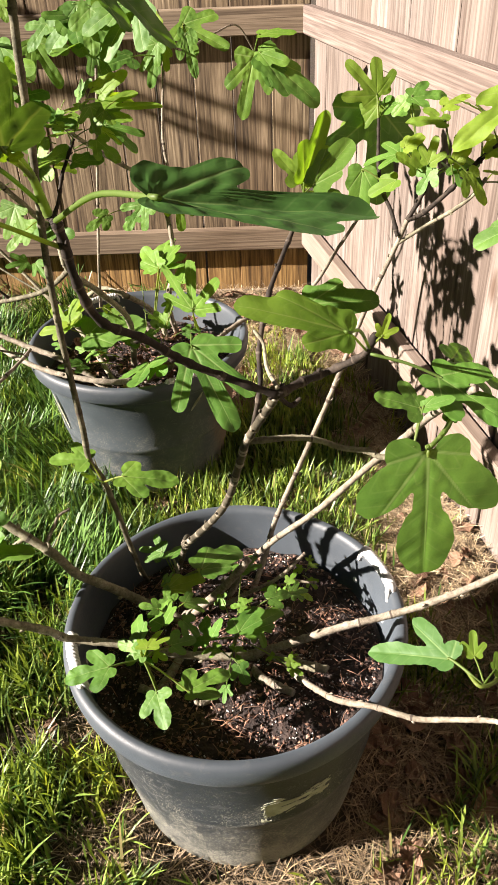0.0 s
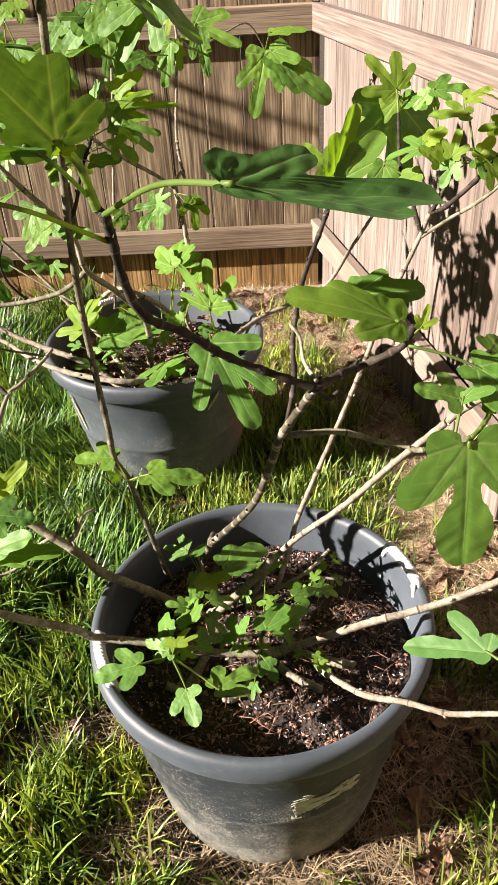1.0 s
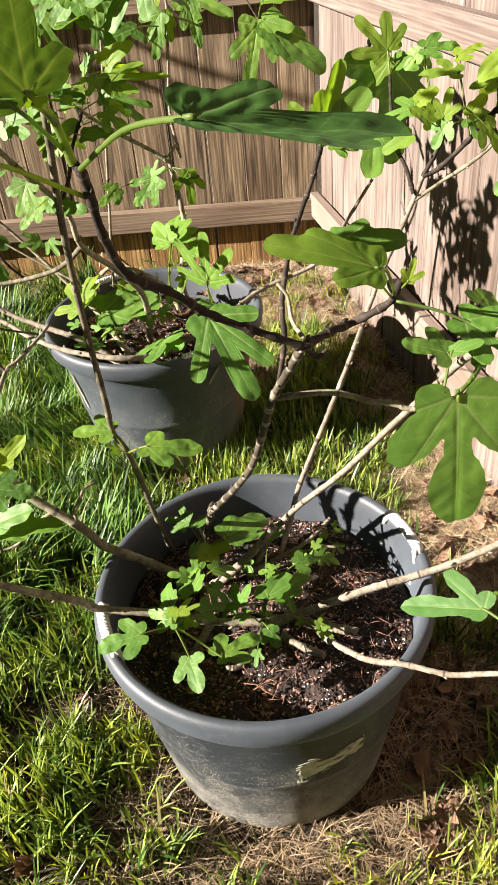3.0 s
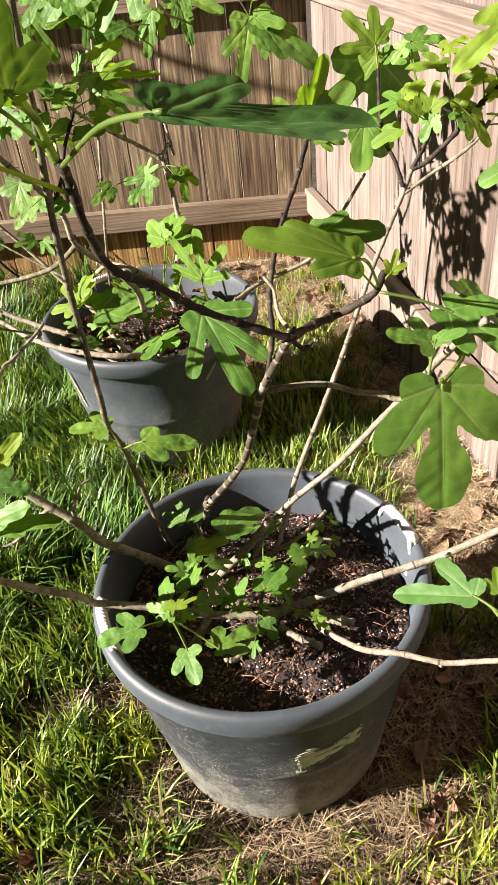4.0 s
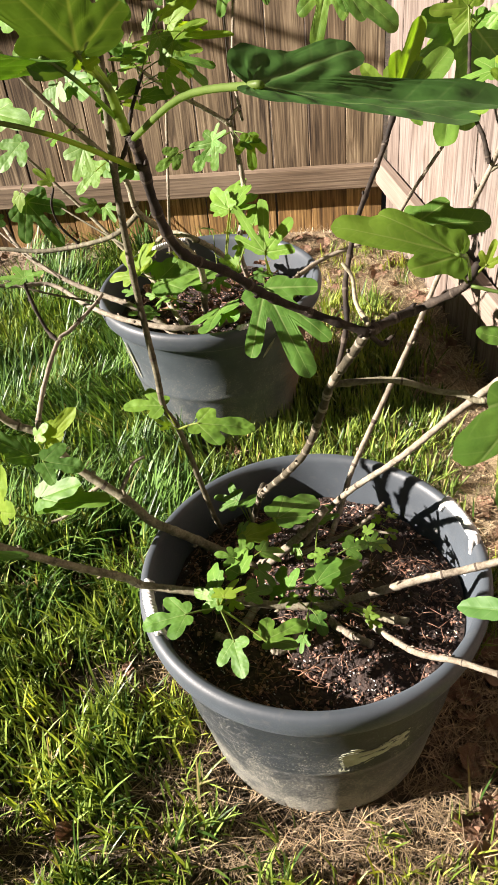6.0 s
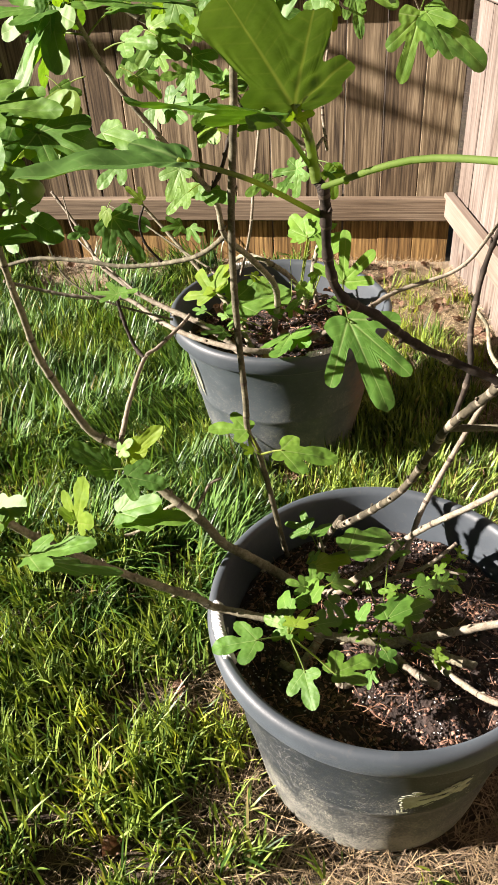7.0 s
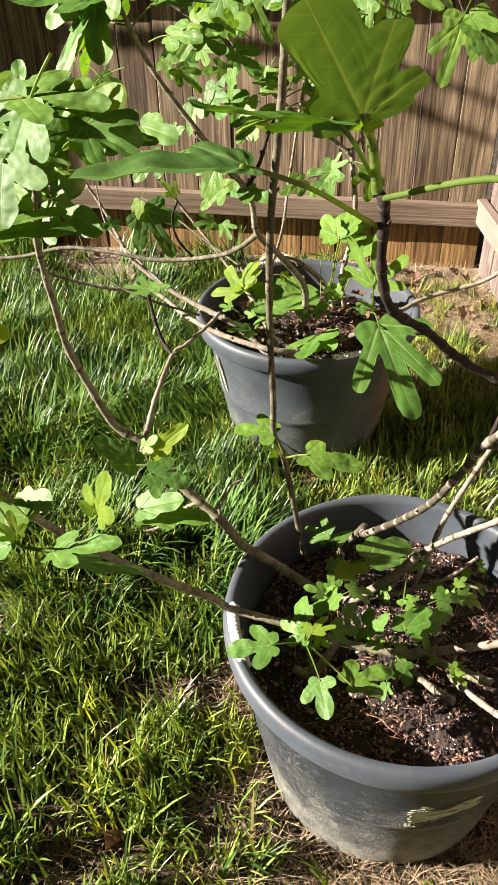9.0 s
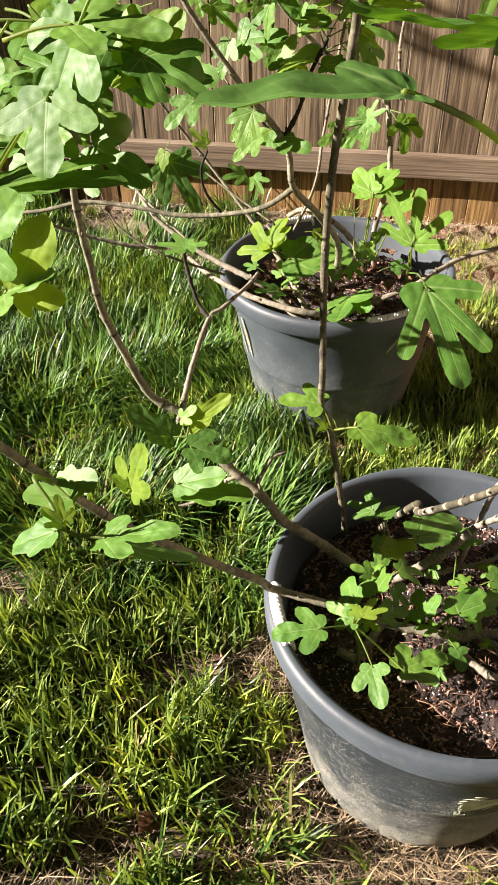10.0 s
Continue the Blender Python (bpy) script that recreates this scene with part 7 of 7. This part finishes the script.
# ---- lawn ----
def lawn_density(x, y):
    """How thick the grass stands: lush on the open side, thin and strawy by pots and fences."""
    d = 0.90 if x < -0.42 else 0.95 - (x + 0.42) * 0.50
    d -= 1.8 * max(0.0, 1 - math.hypot(x + 0.01, y + 0.02) / 0.43)
    d -= 1.0 * max(0.0, (y - 1.25) / 0.75) if x > -0.75 else 1.1 * max(0.0, (y - 1.62) / 0.40)
    to_fence = CORNER.x + SIDE_SLANT * (CORNER.y - y) - x
    d -= 0.80 * max(0.0, 1 - to_fence / (0.40 if y < 1.05 else 0.60))
    if x > 0.05 and y < 0.12:
        d -= 0.45 * min(1.0, (x - 0.05) / 0.25)
    if x > 0.05 and 0.12 <= y < 0.70 and math.hypot(x, y) < 0.52:
        d += 0.45
    if y < -0.36 and x > 0.12:
        d += 0.40
    if 0.30 < y < 0.68 and -0.40 < x < 0.25:
        d += 0.45
    if 0.58 < y < 1.20 and -0.10 < x < 0.34:
        d += 0.50
    if y < 0.25 and x < -0.34:
        d += 0.12
    n = noise.noise((x * 3.1, y * 3.1, 4.0)) * 0.55 + noise.noise((x * 9, y * 9, 8.0)) * 0.45
    return max(0.010, d - 0.36 + n * 2.3)


def free_ground(x, y):
    if math.hypot(x - POT1.x, y - POT1.y) < 0.206 or math.hypot(x - POT2.x, y - POT2.y) < 0.206:
        return False
    return y < CORNER.y - 0.02 + 0.012 * (x - CORNER.x) and x < CORNER.x + SIDE_SLANT * (CORNER.y - y) - 0.02


def blades(name, clumps, area, h_lo, h_hi, w_lo, w_hi, lie, dens, seed, material, per=(4, 16), spread=0.022, fan=1.0, combed=False):
    """Tufts of curved blades; thin places get fewer tufts; combed ones lean the way of their neighbours."""
    rng = np.random.default_rng(seed)
    pick = random.Random(seed)
    spots, aim, tall = [], [], []
    done = 0
    while done < clumps:
        x, y = pick.uniform(area[0], area[1]), pick.uniform(area[2], area[3])
        if not free_ground(x, y):
            continue
        d = dens(x, y)
        if pick.random() > d:
            continue
        done += 1
        a0, t0 = pick.uniform(0, 6.283), pick.uniform(0.65, 1.15)
        if combed:
            a0 = 6.0 * noise.noise((x * 2.2, y * 2.2, 17.0)) + pick.gauss(0, 0.45)
        for _ in range(pick.randint(*per)):
            px, py = x + pick.gauss(0, spread), y + pick.gauss(0, spread)
            if free_ground(px, py):
                spots.append((px, py, ground_height(px, py)))
                aim.append(a0 + pick.gauss(0, fan))
                tall.append(t0)
    P = np.array(spots)
    n = len(P)
    ang = np.array(aim)
    h = rng.uniform(h_lo, h_hi, n) * (0.75 + 0.5 * rng.random(n)) * np.array(tall)
    w = rng.uniform(w_lo, w_hi, n)
    lean = rng.uniform(lie[0], lie[1], n)
    d = np.stack([np.cos(ang), np.sin(ang), np.zeros(n)], 1)
    s = np.stack([-np.sin(ang), np.cos(ang), np.zeros(n)], 1)
    up = np.array([0, 0, 1.0])
    rows = []
    rise = h * np.sqrt(np.maximum(0.02, 1 - (lean * 0.92) ** 2))
    for f, wf in ((0.0, 0.8), (0.4, 1.0), (0.75, 0.75), (1.0, 0.0)):
        c = P + d * (h * lean * f ** 1.7)[:, None] + up * (rise * (f - 0.25 * lean * f * f))[:, None]
        rows += [c - s * (w * wf / 2)[:, None], c + s * (w * wf / 2)[:, None]] if wf else [c]
    co = np.stack(rows, 1).reshape(-1, 3)
    co[:, 2] += 0.002
    base = (np.arange(n) * 7)[:, None]
    idx = (base + np.array([[0, 1, 3, 2, 2, 3, 5, 4, 4, 5, 6]])).ravel()
    me = quick_mesh(name, co, np.tile([4, 4, 3], n), idx, material)
    return new(name, me)


tagged(blades("grass", 6000, (-1.75, 0.75, -0.70, 2.15), 0.045, 0.118, 0.0028, 0.0060, (0.05, 0.72), lawn_density, 5, M_GRASS, (4, 17), 0.016, 0.9), "lush green lawn grass, thin and patchy by the pots", "grass", kind="stuff")
tagged(blades("long_grass", 2000, (-1.75, -0.26, 0.22, 2.1), 0.09, 0.185, 0.0034, 0.0064, (0.25, 0.96), lambda x, y: max(0.0, (0.70 if y < 1.65 else 0.1) + 1.3 * noise.noise((x * 4, y * 4, 2))), 6, M_LONG, (6, 17), 0.018, 0.40, True), "longer uncut grass between the pots and the fence", "grass", kind="stuff")
tagged(blades("dead_grass", 20000, (-1.75, 0.80, -0.70, 2.15), 0.030, 0.10, 0.0008, 0.0021, (0.88, 1.08), lambda x, y: max(0.010, (0.95 if x > -0.3 else 0.45) - lawn_density(x, y)), 7, M_STRAW, (1, 4), 0.03), "straw-coloured dead grass and thatch on the soil", "dead grass", kind="stuff")



def sunny_straw(x, y):
    """Pale straw, coloured as if sunlit, lies thick on the dry strip between the pots and the side fence."""
    d = 0.9 if x > 0.12 and y > 0.10 else 0.9 * max(0.0, 1 - abs(y - 1.75) / 0.45) if x > -0.9 else 0.0
    return d * (0.55 + 0.9 * noise.noise((x * 6, y * 6, 31.0)))


def tuft_spots(x, y):
    ring = math.hypot(x - POT1.x, y - POT1.y)
    if 0.24 < ring < 0.50 and x > 0.02 and y > 0.12:
        return 0.62 + 1.1 * noise.noise((x * 9, y * 9, 12.0))
    if ring < 0.62 and x < -0.18 and y < 0.05:
        return 0.15 + 0.9 * noise.noise((x * 9, y * 9, 15.0))
    if y < -0.24 and x > -0.05:
        return 0.16 + 0.9 * noise.noise((x * 8, y * 8, 14.0))
    return 0.10 + 0.7 * noise.noise((x * 7, y * 7, 13.0)) if y > 1.0 and x > -0.05 else 0.0


tagged(blades("straw_painted_sunlit", 13000, (-0.9, 0.80, 0.10, 2.15), 0.030, 0.085, 0.0009, 0.0024, (0.90, 1.08), sunny_straw, 17, M_STRAW_SUNLIT, (1, 4), 0.03), "pale straw on the dry strip by the fence, coloured as if sunlit", "dead grass", kind="stuff")
tagged(blades("grass_tufts", 420, (-0.62, 0.70, -0.62, 2.0), 0.040, 0.090, 0.0024, 0.0050, (0.10, 0.75), tuft_spots, 18, M_TUFT, (7, 18), 0.015, 1.2), "yellow-green tufts of grass in the straw", "grass", kind="stuff")
tagged(blades("outer_lawn", 17000, (-5.5, 1.3, -4.0, 2.1), 0.06, 0.13, 0.007, 0.013, (0.10, 0.80), lambda x, y: 0.0 if -1.62 < x < 1.0 and y > -0.66 else 0.62 + 0.6 * noise.noise((x * 1.7, y * 1.7, 3.0)), 9, M_GRASS, (5, 12), 0.035), "green lawn reaching away from the pots", "grass", kind="stuff")


def dry_leaf(seed):
    rng = random.Random(seed)
    bm = bmesh.new()
    L, wd = 1.0, rng.uniform(0.34, 0.6)
    mid = [bm.verts.new((0, L * (k / 8 - 0.5), 0.16 * math.cos(k / 8 * 3.1))) for k in range(9)]
    for s in (-1, 1):
        edge = [bm.verts.new((s * wd * math.sin(math.pi * min(1, k / 8 * 0.96 + 0.02)) * (0.8 + 0.3 * rng.random()), L * (k / 8 - 0.5), 0.16 * math.cos(k / 8 * 3.1) + rng.uniform(0.05, 0.24))) for k in range(9)]
        for k in range(8):
            f = (mid[k], mid[k + 1], edge[k + 1], edge[k])
            bm.faces.new(f if s > 0 else f[::-1])
    bmesh.ops.solidify(bm, geom=list(bm.faces), thickness=0.02)
    me = bpy.data.meshes.new("dry_leaf")
    bm.to_mesh(me)
    bm.free()
    me.materials.append(M_DRYLEAF)
    return me


dry_meshes = [dry_leaf(k) for k in range(6)]
rng = random.Random(77)


def lie(x, y, size):
    return Matrix.LocRotScale((x, y, ground_height(x, y) + 0.012 + size * 0.12), Euler((rng.uniform(-0.35, 0.35), rng.uniform(-0.35, 0.35), rng.uniform(0, 6.28))), (size, size, size))


made = 0
while made < 215:
    zone = rng.random()
    if zone < 0.65:
        x, y = rng.uniform(0.2, 0.70), rng.uniform(-0.35, 0.55)
    elif zone < 0.8:
        x, y = rng.uniform(0.0, 0.42), rng.uniform(0.6, 1.3)
    else:
        x, y = rng.uniform(-1.1, 0.2), rng.uniform(-0.6, 1.2)
    if free_ground(x, y):
        tagged(new("dry_leaf", rng.choice(dry_meshes)), "curled brown dry leaf fallen on the lawn", "dry leaf", "fallen leaves").matrix_basis = lie(x, y, rng.uniform(0.020, 0.062))
        made += 1
V, F = [], []
while made < 520:
    x, y = (rng.uniform(-0.20, 0.45), rng.uniform(1.05, 2.12)) if made < 420 else (rng.uniform(-1.6, 0.0), rng.uniform(1.7, 2.1))
    if free_ground(x, y):
        m, me, o = lie(x, y, rng.uniform(0.018, 0.055)), rng.choice(dry_meshes), len(V)
        V += [m @ v.co for v in me.vertices]
        F += [tuple(o + i for i in f.vertices) for f in me.polygons]
        made += 1
tagged(mesh_from("leaf_litter", V, F, M_DRYLEAF, None, False), "brown dead leaves strewn along the foot of the fence", "leaf litter", kind="stuff")
for x, y, s in ((0.448, -0.107, 0.062), (-0.437, 0.624, 0.055), (-0.464, 0.486, 0.050), (-0.701, 0.882, 0.060),
                (-0.545, 0.088, 0.050), (0.504, 0.489, 0.050), (0.554, 0.590, 0.045), (0.234, 1.558, 0.060),
                (0.337, 1.356, 0.055), (0.182, 1.471, 0.055), (-0.351, 0.007, 0.045), (-0.539, 0.084, 0.045)):
    ob = new("dry_leaf", rng.choice(dry_meshes))
    ob.matrix_basis = Matrix.LocRotScale((x, y, ground_height(x, y) + 0.010 + s * 0.12), Euler((rng.uniform(-0.3, 0.3), rng.uniform(-0.3, 0.3), rng.uniform(0, 6.28))), (s, s, s))
    tagged(ob, "large curled brown dry leaf lying on the lawn", "dry leaf", "fallen leaves")
# leaf litter on the soil of the rear pot
for k in range(60):
    r, a = 0.225 * math.sqrt(rng.random()), rng.uniform(-0.2, 6.1)
    ob = new("dry_leaf", rng.choice(dry_meshes))
    s = rng.uniform(0.022, 0.05)
    ob.matrix_basis = Matrix.LocRotScale((POT2.x + r * math.cos(a), POT2.y + r * math.sin(a), 0.362 + s * 0.2), Euler((rng.uniform(-0.4, 0.4), rng.uniform(-0.4, 0.4), rng.uniform(0, 6.28))), (s, s, s))
    tagged(ob, "curled brown dry leaf on potting soil", "dry leaf", "leaf litter in the pot")
